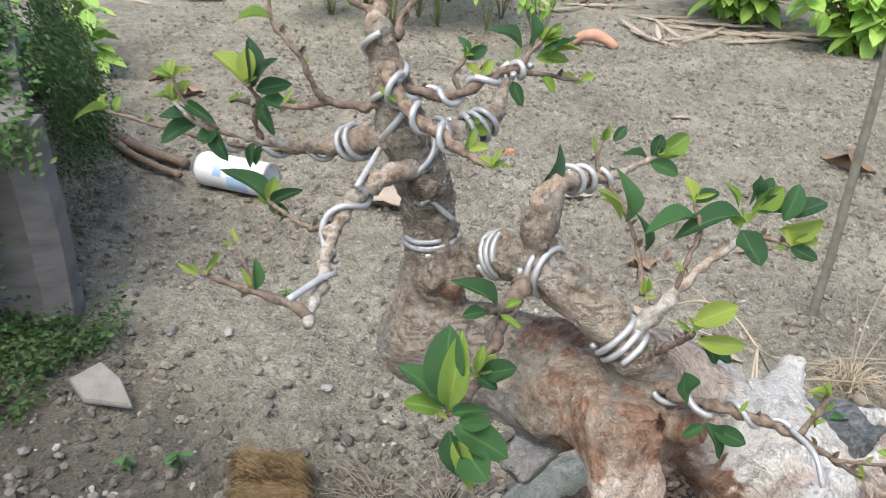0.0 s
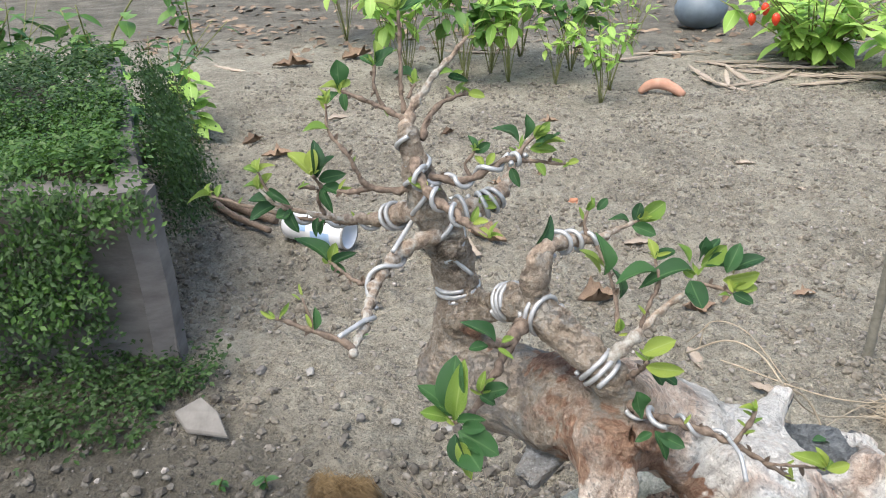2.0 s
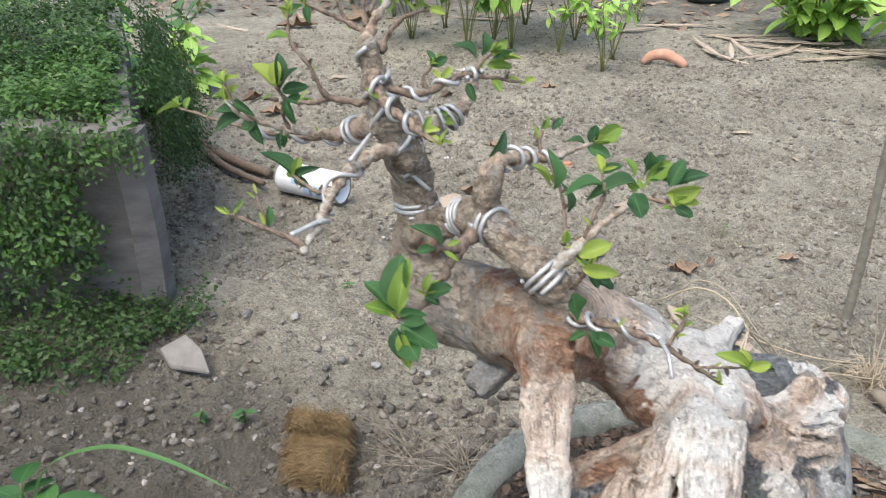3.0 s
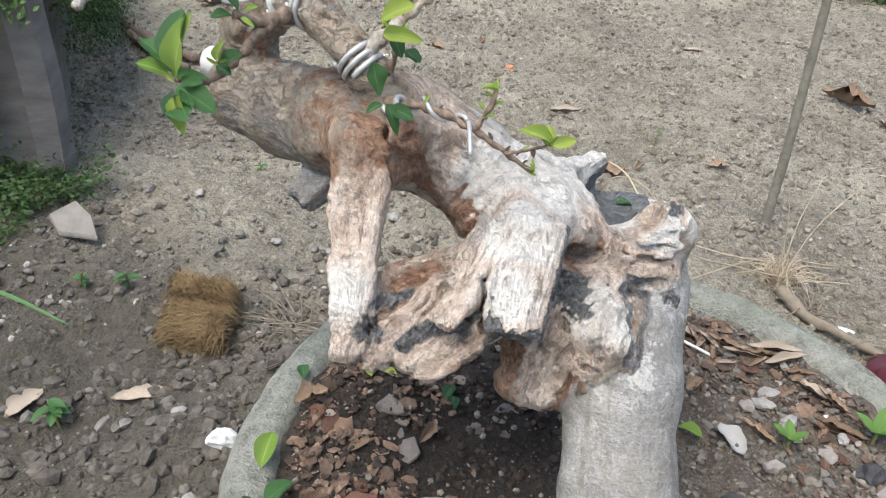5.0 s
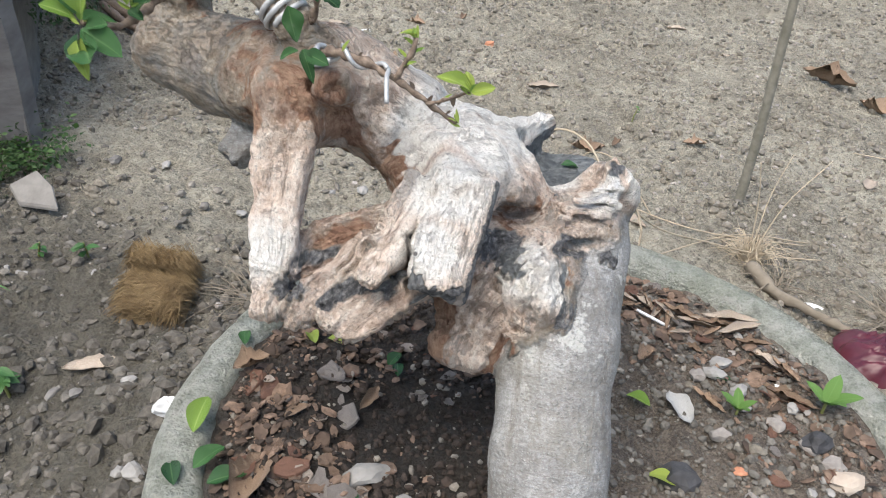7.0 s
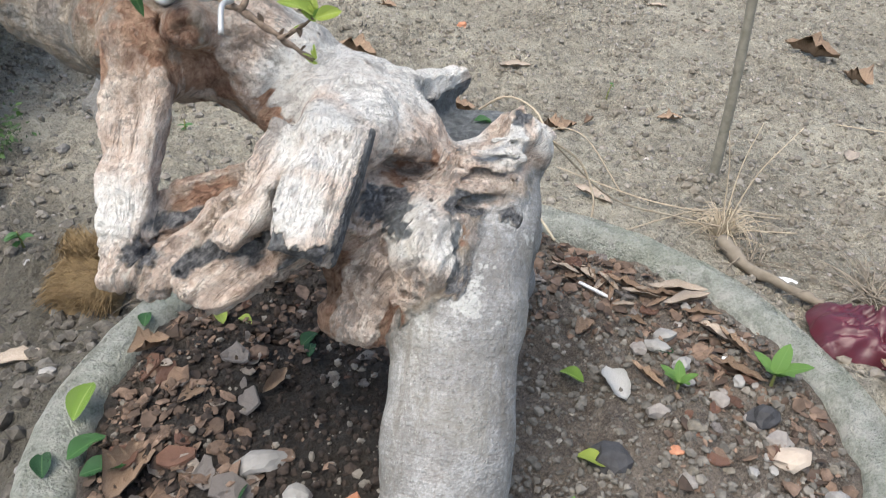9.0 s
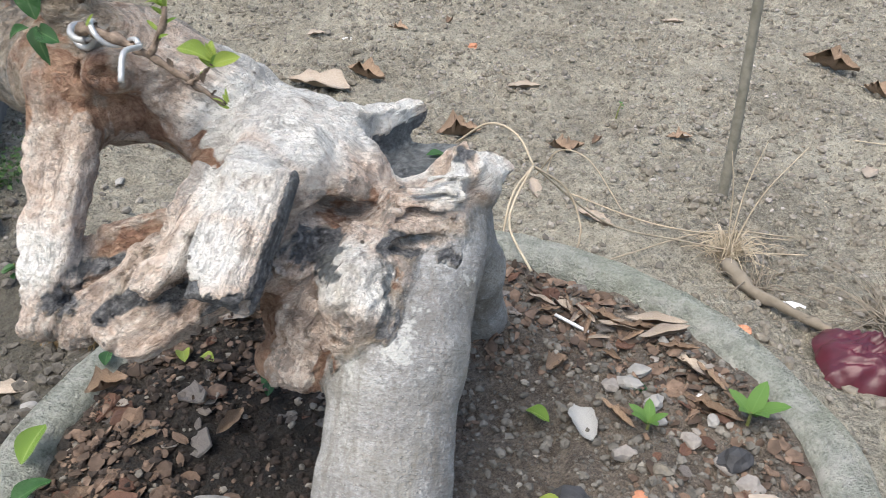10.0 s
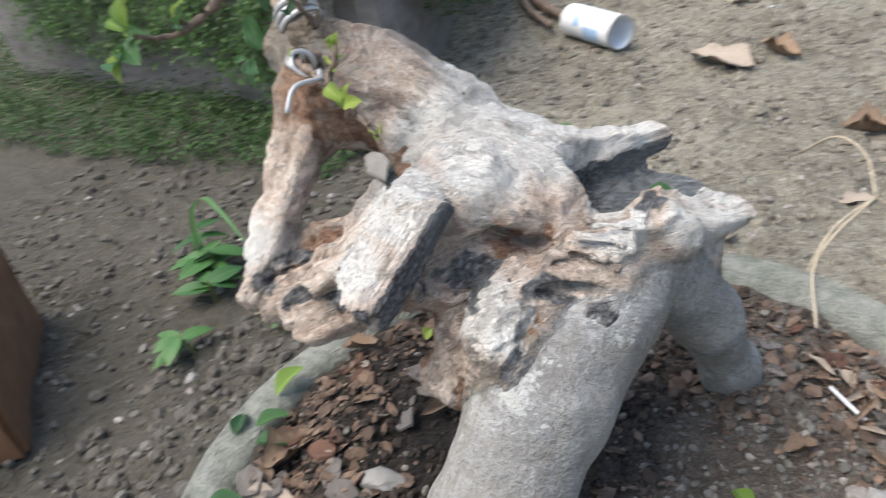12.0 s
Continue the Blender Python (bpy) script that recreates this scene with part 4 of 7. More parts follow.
# split and broken pieces with flat sides: (top end, low end, way the face looks, half widths, half thicknesses, rounding, look, blend)
BLOCKS = [
    ((0.2205, 0.2710, 0.4200), (0.2120, 0.2160, 0.3755), (0.122, -0.644, 0.755), (0.0185, 0.0170), (0.0080, 0.0090), 0.0018, DEAD, 0.006),  # flat prong
    ((0.1960, 0.2740, 0.4110), (0.1730, 0.2175, 0.3750), (-0.10, -0.70, 0.70), (0.0125, 0.0055), (0.0105, 0.0055), 0.0030, DEAD, 0.004),  # pointed prong
    ((0.2100, 0.2640, 0.3750), (0.1560, 0.2090, 0.3450), (0.05, -0.75, 0.66), (0.0190, 0.0115), (0.0130, 0.0070), 0.0022, WORN, 0.003),  # low plate
    ((0.1760, 0.2480, 0.3790), (0.1275, 0.2080, 0.3500), (-0.15, -0.74, 0.65), (0.0115, 0.0065), (0.0085, 0.0050), 0.0020, WORN, 0.003),  # plate beside the strut
    ((0.1980, 0.2800, 0.3820), (0.1270, 0.2420, 0.3690), (0.0, -0.70, 0.70), (0.0180, 0.0150), (0.0080, 0.0050), 0.0016, (0.22, 0.45, 0.60, 0), 0.003),  # dark splinter behind
    ((0.1110, 0.2920, 0.4360), (0.1185, 0.2075, 0.3495), (-0.05, -0.72, 0.69), (0.0165, 0.0105), (0.0125, 0.0065), 0.0045, DEAD, 0.005),  # strut
    ((0.2610, 0.2700, 0.3660), (0.2760, 0.2470, 0.3330), (0.15, -0.75, 0.65), (0.0125, 0.0110), (0.0075, 0.0060), 0.0020, DEAD, 0.003),  # shoulder plate
    ((0.2440, 0.2720, 0.3470), (0.2300, 0.2440, 0.3000), (0.05, -0.80, 0.60), (0.0150, 0.0100), (0.0085, 0.0050), 0.0018, DEAD, 0.003),  # rotten plate
    ((0.2790, 0.2910, 0.3830), (0.3140, 0.3040, 0.3660), (0.0, -0.55, 0.84), (0.0085, 0.0070), (0.0032, 0.0028), 0.0012, DEAD, 0.002),  # shelf over the slot
    ((0.0900, 0.3400, 0.4160), (0.0600, 0.3170, 0.3870), (-0.30, -0.75, 0.58), (0.0160, 0.0100), (0.0140, 0.0090), 0.0040, SMOOTH, 0.004),  # hanging stub
    ((0.2980, 0.3200, 0.3900), (0.3200, 0.3500, 0.3980), (0.25, -0.60, 0.76), (0.0120, 0.0100), (0.0090, 0.0070), 0.0018, DEAD, 0.003),  # broken top of the knob
    ((0.3100, 0.3480, 0.3830), (0.3300, 0.4200, 0.3560), (0.45, -0.20, 0.87), (0.0150, 0.0120), (0.0100, 0.0080), 0.0025, DEAD, 0.005),  # pale corner beside the bowl
    ((0.2830, 0.3080, 0.3790), (0.3150, 0.3200, 0.3760), (0.05, -0.30, 0.95), (0.0150, 0.0160), (0.0026, 0.0028), 0.0010, DEAD, 0.0015),  # shelves of the knob
    ((0.2810, 0.3110, 0.3865), (0.3120, 0.3190, 0.3850), (-0.12, -0.25, 0.96), (0.0130, 0.0150), (0.0028, 0.0024), 0.0010, DEAD, 0.0015),
    ((0.2870, 0.3130, 0.3935), (0.3160, 0.3240, 0.3925), (0.10, -0.35, 0.93), (0.0140, 0.0130), (0.0024, 0.0028), 0.0010, DEAD, 0.0015),
    ((0.2960, 0.3160, 0.4000), (0.3180, 0.3290, 0.3990), (0.0, -0.30, 0.95), (0.0090, 0.0090), (0.0024, 0.0020), 0.0010, DEAD, 0.0015),
]


def block_axes(a, b, face):
    d = np.array(b) - np.array(a)
    ln = np.linalg.norm(d)
    d = d / ln
    w = np.cross(np.array(face), d)
    w /= np.linalg.norm(w)
    return d, w, np.cross(d, w), ln


def block_distance(p, blk):
    """A tapering flat-sided piece with slightly rounded edges."""
    a, b, face, hw, ht, rnd = blk[:6]
    d, w, n, ln = block_axes(a, b, face)
    q = p - np.array(a)
    s = q @ d
    u = np.clip(s / ln, 0, 1)
    e = np.stack([np.abs(q @ w) - (hw[0] + (hw[1] - hw[0]) * u), np.abs(q @ n) - (ht[0] + (ht[1] - ht[0]) * u), np.abs(s - ln / 2) - ln / 2], 1) + rnd
    return np.linalg.norm(np.maximum(e, 0), axis=1) + np.minimum(e.max(1), 0) - rnd


def surface_of(field, origin, h):
    """Surface nets: the quads that wrap the places where the field is below zero."""
    s = field < 0
    corners = [(i, j, k) for i in (0, 1) for j in (0, 1) for k in (0, 1)]
    n = np.array(field.shape) - 1
    view = {c: field[c[0]: c[0] + n[0], c[1]: c[1] + n[1], c[2]: c[2] + n[2]] for c in corners}
    count = sum((view[c] < 0).astype(np.int8) for c in corners)
    cells = np.argwhere((count > 0) & (count < 8))
    ids = -np.ones(n, np.int64)
    ids[tuple(cells.T)] = np.arange(len(cells))
    at, hits = np.zeros((len(cells), 3)), np.zeros(len(cells))
    for c in corners:
        for ax in range(3):
            if c[ax]:
                continue
            e = list(c)
            e[ax] = 1
            va, vb = view[c][tuple(cells.T)], view[tuple(e)][tuple(cells.T)]
            cross = (va < 0) != (vb < 0)
            t = np.where(cross, va / np.where(cross, va - vb, 1), 0)
            step = np.array(c, float)[None] + t[:, None] * np.eye(3)[ax]
            at += step * cross[:, None]
            hits += cross
    verts = (cells + at / hits[:, None]) * h + origin
    faces = []
    for ax in range(3):
        lo, hi = [slice(None)] * 3, [slice(None)] * 3
        lo[ax], hi[ax] = slice(0, -1), slice(1, None)
        diff = s[tuple(lo)] != s[tuple(hi)]
        e = np.argwhere(diff)
        o1, o2 = [a for a in range(3) if a != ax]
        e = e[(e[:, o1] > 0) & (e[:, o2] > 0) & (e[:, o1] < n[o1]) & (e[:, o2] < n[o2])]
        inside = s[tuple(e.T)]
        quad = []
        for d1, d2 in ((-1, -1), (0, -1), (0, 0), (-1, 0)):
            q = e.copy()
            q[:, o1] += d1
            q[:, o2] += d2
            quad.append(ids[tuple(q.T)])
        quad = np.stack(quad, 1)
        flip = inside if ax != 1 else ~inside
        quad[~flip] = quad[~flip][:, ::-1]
        faces.append(quad)
    return verts, np.vstack(faces)


def build_wood():
    h = 0.0016
    lo, hi = np.array([-0.045, 0.06, 0.15]), np.array([0.365, 0.485, 0.645])
    dims = np.ceil((hi - lo) / h).astype(int)
    field = np.full(dims, 0.05, np.float32)

    def block(c0, c1, margin):
        i0 = np.clip(np.floor((c0 - margin - lo) / h).astype(int), 0, dims)
        i1 = np.clip(np.ceil((c1 + margin - lo) / h).astype(int), 0, dims)
        g = np.stack(np.meshgrid(*[np.arange(i0[a], i1[a]) for a in range(3)], indexing="ij"), -1)
        return tuple(slice(i0[a], i1[a]) for a in range(3)), g.reshape(-1, 3) * h + lo, g.shape[:3]

    def blend_in(where, d, k):
        old = field[where]
        m = np.clip(0.5 + 0.5 * (old - d) / k, 0, 1)
        field[where] = old * (1 - m) + d * m - k * m * (1 - m)

    def add_limb(a, ra, b, rb, lk, k, ax, c0):
        r = max(ra, rb)
        where, p, shape = block(np.minimum(a, b) - r, np.maximum(a, b) + r, 0.012)
        q = p + (0.0008 if lk[3] else 0.0026 if r > 0.018 else 0.0013) * np.c_[hash_noise(p * 60, 1), hash_noise(p * 60, 2), hash_noise(p * 60, 3)]
        d = cone_distance(q, a, ra, b, rb)
        if lk[1] or lk[2]:
            g = p - 0.85 * ((p - c0) @ ax)[:, None] * ax
            amp = float(np.clip((r - 0.010) / 0.014, 0.15, 1.0))
            d = d + amp * (0.0018 * np.abs(hash_noise(g * 60, 11)) + 0.003 * np.abs(hash_noise(p * 48, 12)) + 0.0030 * np.abs(hash_noise((p - 0.45 * ((p - c0) @ ax)[:, None] * ax) * 34, 15)) - 0.0022)
        blend_in(where, d.reshape(shape).astype(np.float32), k)

    for cone in CONES[:LATE]:
        add_limb(*cone)
    for blk in BLOCKS:
        a, b, k = np.array(blk[0]), np.array(blk[1]), blk[7]
        d, w, n, ln = block_axes(*blk[:3])
        r = max(blk[3])
        where, p, shape = block(np.minimum(a, b) - r, np.maximum(a, b) + r, 0.010)
        q = p + 0.0022 * np.c_[hash_noise(p * 55, 4), hash_noise(p * 55, 5), hash_noise(p * 55, 6)]
        g = p - 0.88 * ((p - a) @ d)[:, None] * d
        ends = np.clip(((p - a) @ d) / ln, 0, 1)
        e = block_distance(q, blk) + min(1.0, r / 0.014) * (0.0034 * np.maximum(0, 0.5 - cellular(g * 75, 14)) + 0.0012 * np.maximum(0, 0.5 - cellular(p * 80, 16))) + 0.005 * np.abs(hash_noise(g * 130, 17)) * ends**6 - 0.0006
        blend_in(where, e.reshape(shape).astype(np.float32), k)
    for c, r in HOLLOWS:
        c, r = np.array(c), np.array(r)
        where, p, shape = block(c - r, c + r, 0.012)
        q = (p + min(0.0045, 0.7 * r.min()) * np.c_[hash_noise(p * 75, 34), hash_noise(p * 75, 35), hash_noise(p * 75, 36)] - c) / r
        ln = np.linalg.norm(q, axis=1)
        d = ((ln - 1) * r.min()).reshape(shape).astype(np.float32)
        field[where] = np.maximum(field[where], -d)
    # the flat-floored slate bowl behind the lip
    where, p, shape = block(np.array([0.25, 0.34, 0.366]), np.array([0.34, 0.46, 0.43]), 0.0)
    wob = 0.0022 * np.c_[hash_noise(p * 70, 31), hash_noise(p * 70, 32), 0.5 * hash_noise(p * 50, 33)]
    q = p + wob
    left = np.interp(q[:, 1], [0.345, 0.370, 0.394, 0.434], [0.252, 0.246, 0.257, 0.277])
    front = np.interp(q[:, 0], [0.285, 0.300, 0.325], [0.354, 0.366, 0.380])
    d = np.maximum(np.maximum(left - q[:, 0], front - q[:, 1]), 0.371 + 0.05 * np.maximum(q[:, 0] - 0.28, 0) - q[:, 2])
    field[where] = np.maximum(field[where], -d.reshape(shape).astype(np.float32))
    for cone in CONES[LATE:]:
        add_limb(*cone)
    verts, quads = surface_of(field, lo, h)
    me = mesh_from("trunk", verts, quads.tolist(), MAT_WOOD)
    normals = np.empty(len(verts) * 3, np.float32)
    me.vertex_normals.foreach_get("vector", normals)
    normals = normals.reshape(-1, 3)
    mask, grain, total = np.zeros((len(verts), 4)), np.zeros((len(verts), 3)), np.zeros(len(verts))
    for a, ra, b, rb, lk, _, ax, c0 in CONES:
        w = np.exp(-np.clip(cone_distance(verts, a, ra, b, rb), -0.01, 0.08) / 0.004)
        mask += w[:, None] * np.array(lk)
        grain += w[:, None] * (verts - 0.91 * ((verts - c0) @ ax)[:, None] * ax)
        total += w
    for blk in BLOCKS:
        a, d = np.array(blk[0]), block_axes(*blk[:3])[0]
        w = np.exp(-np.clip(block_distance(verts, blk), -0.01, 0.08) / 0.003)
        mask += w[:, None] * np.array(blk[6])
        grain += w[:, None] * (verts - 0.88 * ((verts - a) @ d)[:, None] * d)
        total += w
    mask, grain = mask / total[:, None], grain / total[:, None]
    ragged, splotch = fractal(grain, 70, 4, 45, 0.7), fractal(verts, 120, 3, 51, 0.7)
    # the flat prong is burnt on its flank and along its broken foot
    d, w, n, ln = block_axes(*BLOCKS[0][:3])
    q = verts - np.array(BLOCKS[0][0])
    s, across, up = q @ d, q @ w * np.sign(w[0]), q @ n * np.sign(n[2])
    edge = 0.0185 - 0.0015 * np.clip(s / ln, 0, 1)
    burnt = np.where((block_distance(verts, BLOCKS[0]) < 0.004) & ((across > edge - 0.0022 + 0.0014 * ragged) | (s > ln - 0.004 + 0.006 * ragged + 0.25 * across) | (up < -0.006)), 1.0, 0.0)[:, None]
    mask = mask * (1 - burnt) + np.array(CHAR) * burnt
    left = np.interp(verts[:, 1], [0.345, 0.370, 0.394, 0.434], [0.252, 0.246, 0.257, 0.277])
    front = np.interp(verts[:, 0], [0.285, 0.300, 0.325], [0.354, 0.366, 0.380])
    slate = ((verts[:, 0] > left - 0.003) & (verts[:, 1] > front - 0.001) & (verts[:, 2] < 0.3885 + 0.0015 * ragged) & (verts[:, 2] > 0.366) & (verts[:, 0] < 0.310))[:, None]
    mask = np.where(slate, np.array(CHAR), mask)
    for c, c2, r, lk in STAINS:
        k = np.clip(1.5 - (cone_distance(verts, np.array(c), 0, np.array(c2), 0) + 0.001) / r + 0.75 * ragged + 0.4 * splotch, 0, 1)[:, None]
        mask = mask * (1 - k) + np.array(lk) * k
    dead = np.clip(mask[:, 2] + mask[:, 1] + 0.5 * mask[:, 0], 0, 1)
    bark = 1 - np.clip(mask.sum(1), 0, 1)
    push = 0.0004 * dead * fractal(grain, 130, 3, 41) + 0.0012 * bark * fractal(grain, 150, 3, 42) + 0.0005 * fractal(verts, 90, 2, 43)
    push += 0.0032 * dead * (np.abs(fractal(verts, 42, 3, 44)) - 0.3)
    push -= dead * (0.0030 * np.maximum(0, 0.5 - cellular(grain * 85, 46)) + 0.0020 * np.maximum(0, 0.45 - cellular(verts * 105, 47)))
    push += bark * (0.0034 * (0.45 - cellular(grain * np.array([1, 1, 2.2]) * 95, 48)) + 0.0014 * (0.45 - cellular(verts * 260, 54)))
    for c, r in FLAKY:
        k = np.clip(1.6 - np.linalg.norm(verts - np.array(c), axis=1) / r, 0, 1) * dead
        step = fractal(verts, 34, 2, 49, 0.4) * 3.0
        push += k * (0.0024 * np.clip((step - np.floor(step)) * 3 - 1, -0.5, 1) - 0.0045 * np.maximum(0, 0.5 - cellular(verts * 60, 50)))
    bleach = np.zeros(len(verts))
    for c, r in BLEACHED_LIT:
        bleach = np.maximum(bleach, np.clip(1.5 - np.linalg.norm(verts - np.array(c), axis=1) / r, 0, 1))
    verts = verts + normals * push[:, None]
    me.vertices.foreach_set("co", verts.ravel())
    me.attributes.new("mask", "FLOAT_COLOR", "POINT").data.foreach_set("color", mask.ravel())
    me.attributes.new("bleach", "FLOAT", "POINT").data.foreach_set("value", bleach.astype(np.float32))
    me.attributes.new("grain", "FLOAT_VECTOR", "POINT").data.foreach_set("vector", grain.ravel())
    me.update()
    return me


bonsai = thing("bonsai_tree", (0.29, 0.14, 0.19), "gnarled ficus bonsai with bleached driftwood trunk and wired branches", "bonsai tree")
part("trunk", build_wood(), MAT_WOOD, bonsai, "weathered trunk of grey bark and bleached deadwood")

# ---- bonsai: branches, leaves, wires ----
LEAVES = {"d": [leaf_mesh("leaf", MAT_LEAF, width=0.56, bend=0.26, fold=0.18, tip=0.62, wave=0.2, peak=1.12, cup=0.5, rows=9), leaf_mesh("leaf", MAT_LEAF, width=0.50, bend=0.50, fold=0.22, tip=0.6, peak=1.1, cup=0.7, rows=9), leaf_mesh("leaf", MAT_LEAF, width=0.60, bend=-0.15, fold=0.12, tip=0.62, wave=0.5, peak=1.1, cup=0.45, rows=9), leaf_mesh("leaf", MAT_LEAF, width=0.40, bend=0.62, fold=0.6, tip=0.6, wave=0.3, peak=1.05, cup=0.9, rows=9)],
          "l": [leaf_mesh("leaf", MAT_LEAF_NEW, width=0.54, bend=0.25, fold=0.2, tip=0.62, peak=1.1, cup=0.6, rows=9), leaf_mesh("leaf", MAT_LEAF_NEW, width=0.42, bend=0.55, fold=0.5, tip=0.6, wave=0.4, peak=1.05, cup=0.8, rows=9)],
          "h": [leaf_mesh("leaf", MAT_HERB, width=0.46, bend=0.25, fold=0.2)],
          "n": [leaf_mesh("bud", MAT_TWIG, width=0.5, bend=0.1, fold=1.0)],
          "b": [leaf_mesh("bud", MAT_LEAF_NEW, width=0.28, bend=0.05, fold=0.8)],
          "r": [leaf_mesh("leaf", MAT_LEAF, width=0.48, bend=0.85, fold=0.3, tip=0.6, peak=1.1, cup=0.7, rows=9)]}
RIGHT, UP, NEAR = Vector((1, 0, 0)), Vector((0, 0.5, 0.86)), Vector((0, -0.86, 0.5))
leaf_count = [0]


def branch(points, leaves=(), sides=9, rough=0.16, label=""):
    """A twig with its leaves: (base x, y, z, turn from the right towards up, lean to the front, length in mm, kind, roll)."""
    leaf_count[0] += 1
    rng = random.Random(leaf_count[0] * 7 + 1)
    line = spline(points, 0.0035)
    worn = []
    for i, (x, y, z, r) in enumerate(line):
        r = r * min(0.80, max(0.52, 0.52 + (r - 0.0030) * 70))
        swell = 1.28 if i % 3 == 1 else 0.92
        wob = 0.0 if i == 0 else min(0.0011, r * 0.4)
        worn.append((x + rng.uniform(-wob, wob), y, z + rng.uniform(-wob, wob), r * (1 + (swell - 1) * min(1, 0.004 / r)) * rng.uniform(0.93, 1.07)))
    thin = max(p[3] for p in points) < 0.0068
    mat = MAT_TWIG if thin else MAT_BRANCH
    ob = part("branch", tube("branch", worn, mat, sides, 0.0022, rough, leaf_count[0]), mat, bonsai, label)
    leaves = list(leaves)
    tip = np.array(line[-1][:3])
    if points[-1][3] < 0.0032:
        for _ in range(4 if leaves else 2):
            leaves.append((*(tip + np.array([rng.uniform(-1, 1), rng.uniform(-1, 1), rng.uniform(-1, 1)]) * 0.002), rng.uniform(10, 170), rng.uniform(-0.3, 0.6), rng.uniform(5, 11), rng.choice("bbl"), rng.uniform(-60, 60)))
    if thin:
        for i in range(3, len(line) - 1, 3):
            leaves.append((*line[i][:3], rng.choice((rng.uniform(20, 160), rng.uniform(200, 340))), rng.uniform(0.0, 0.8), rng.uniform(3, 6), "n", rng.uniform(-60, 60)))
    for x, y, z, turn, lean, mm, kind, roll in leaves:
        leaf_count[0] += 1
        a = radians(turn)
        way = RIGHT * math.cos(a) + UP * math.sin(a) + NEAR * lean
        kinds = LEAVES[kind]
        m = leaf_pose((x, y, z), way, NEAR + UP * 0.5, mm / 1000, roll)
        part("bud" if kind in "bn" else "leaf", kinds[leaf_count[0] % len(kinds)], None, ob, "", m)
    return ob


def wire(line, s0, s1, turns, phase=0.0, r=0.0017, ends=()):
    """A wire wound round a limb between two shares of its length; ends: loose places that it runs on to."""
    pts = spline(line, 0.0015)
    t, s, b = frames(pts)
    i0, i1 = int(s0 * (len(pts) - 1)), max(int(s1 * (len(pts) - 1)), int(s0 * (len(pts) - 1)) + 1)
    out = []
    steps = max(12, int(abs(turns) * 18))
    for q in range(steps + 1):
        u = q / steps
        x = i0 + u * (i1 - i0)
        i = min(int(x), len(pts) - 2)
        f = x - i
        c = pts[i] * (1 - f) + pts[i + 1] * f
        ang = phase + 2 * math.pi * turns * u
        rad = c[3] * (0.98 if line in (TRUNK, ARCH) else min(0.88, max(0.62, 0.62 + (c[3] - 0.0030) * 75))) + r * 0.9
        out.append((*(c[:3] + rad * (math.cos(ang) * s[i] + math.sin(ang) * b[i])), r))
    out += [(*e, r) for e in ends]
    part("wire", tube("wire", out, MAT_WIRE, 8, 0.0025), MAT_WIRE, bonsai, "grey aluminium training wire")


TRUNK = [(0.009, 0.388, 0.472, 0.0190), (0.009, 0.390, 0.498, 0.0148), (0.005, 0.389, 0.525, 0.0128), (0.000, 0.383, 0.548, 0.0128), (-0.009, 0.375, 0.573, 0.0113), (-0.016, 0.374, 0.598, 0.0084), (-0.021, 0.379, 0.622, 0.0083)]
ARCH = [(0.030, 0.380, 0.492, 0.0106), (0.050, 0.358, 0.511, 0.0115), (0.066, 0.341, 0.514, 0.0120), (0.080, 0.327, 0.511, 0.0116), (0.096, 0.314, 0.501, 0.0110), (0.111, 0.306, 0.487, 0.0110), (0.127, 0.308, 0.469, 0.0115)]
# low limb bending to the front, with two twigs
LOW = [(-0.002, 0.372, 0.556, 0.0077), (-0.016, 0.360, 0.553, 0.0065), (-0.029, 0.352, 0.546, 0.0058), (-0.038, 0.340, 0.539, 0.0056), (-0.041, 0.322, 0.531, 0.0052), (-0.041, 0.298, 0.527, 0.0045), (-0.043, 0.268, 0.522, 0.0038)]
branch(LOW, label="bent lower limb with lichen-grey bark")
branch([(-0.043, 0.274, 0.523, 0.0042), (-0.052, 0.277, 0.527, 0.0036), (-0.068, 0.276, 0.534, 0.0030), (-0.087, 0.272, 0.544, 0.0026)], [(-0.066, 0.275, 0.535, 78, 0.2, 13, "d", 40), (-0.068, 0.276, 0.536, 115, 0.1, 9, "b", 0)])
branch([(-0.066, 0.276, 0.533, 0.0022), (-0.070, 0.280, 0.542, 0.0018), (-0.074, 0.283, 0.552, 0.0014)])
branch([(-0.043, 0.336, 0.535, 0.0045), (-0.054, 0.346, 0.528, 0.0032), (-0.068, 0.366, 0.523, 0.0026), (-0.086, 0.389, 0.521, 0.0022)], [(-0.086, 0.389, 0.521, 118, 0.5, 27, "r", 30), (-0.085, 0.388, 0.521, 75, 0.3, 15, "l", 20), (-0.084, 0.387, 0.521, 30, 0.4, 18, "d", 20), (-0.085, 0.387, 0.519, -20, 0.4, 14, "d", 0)])
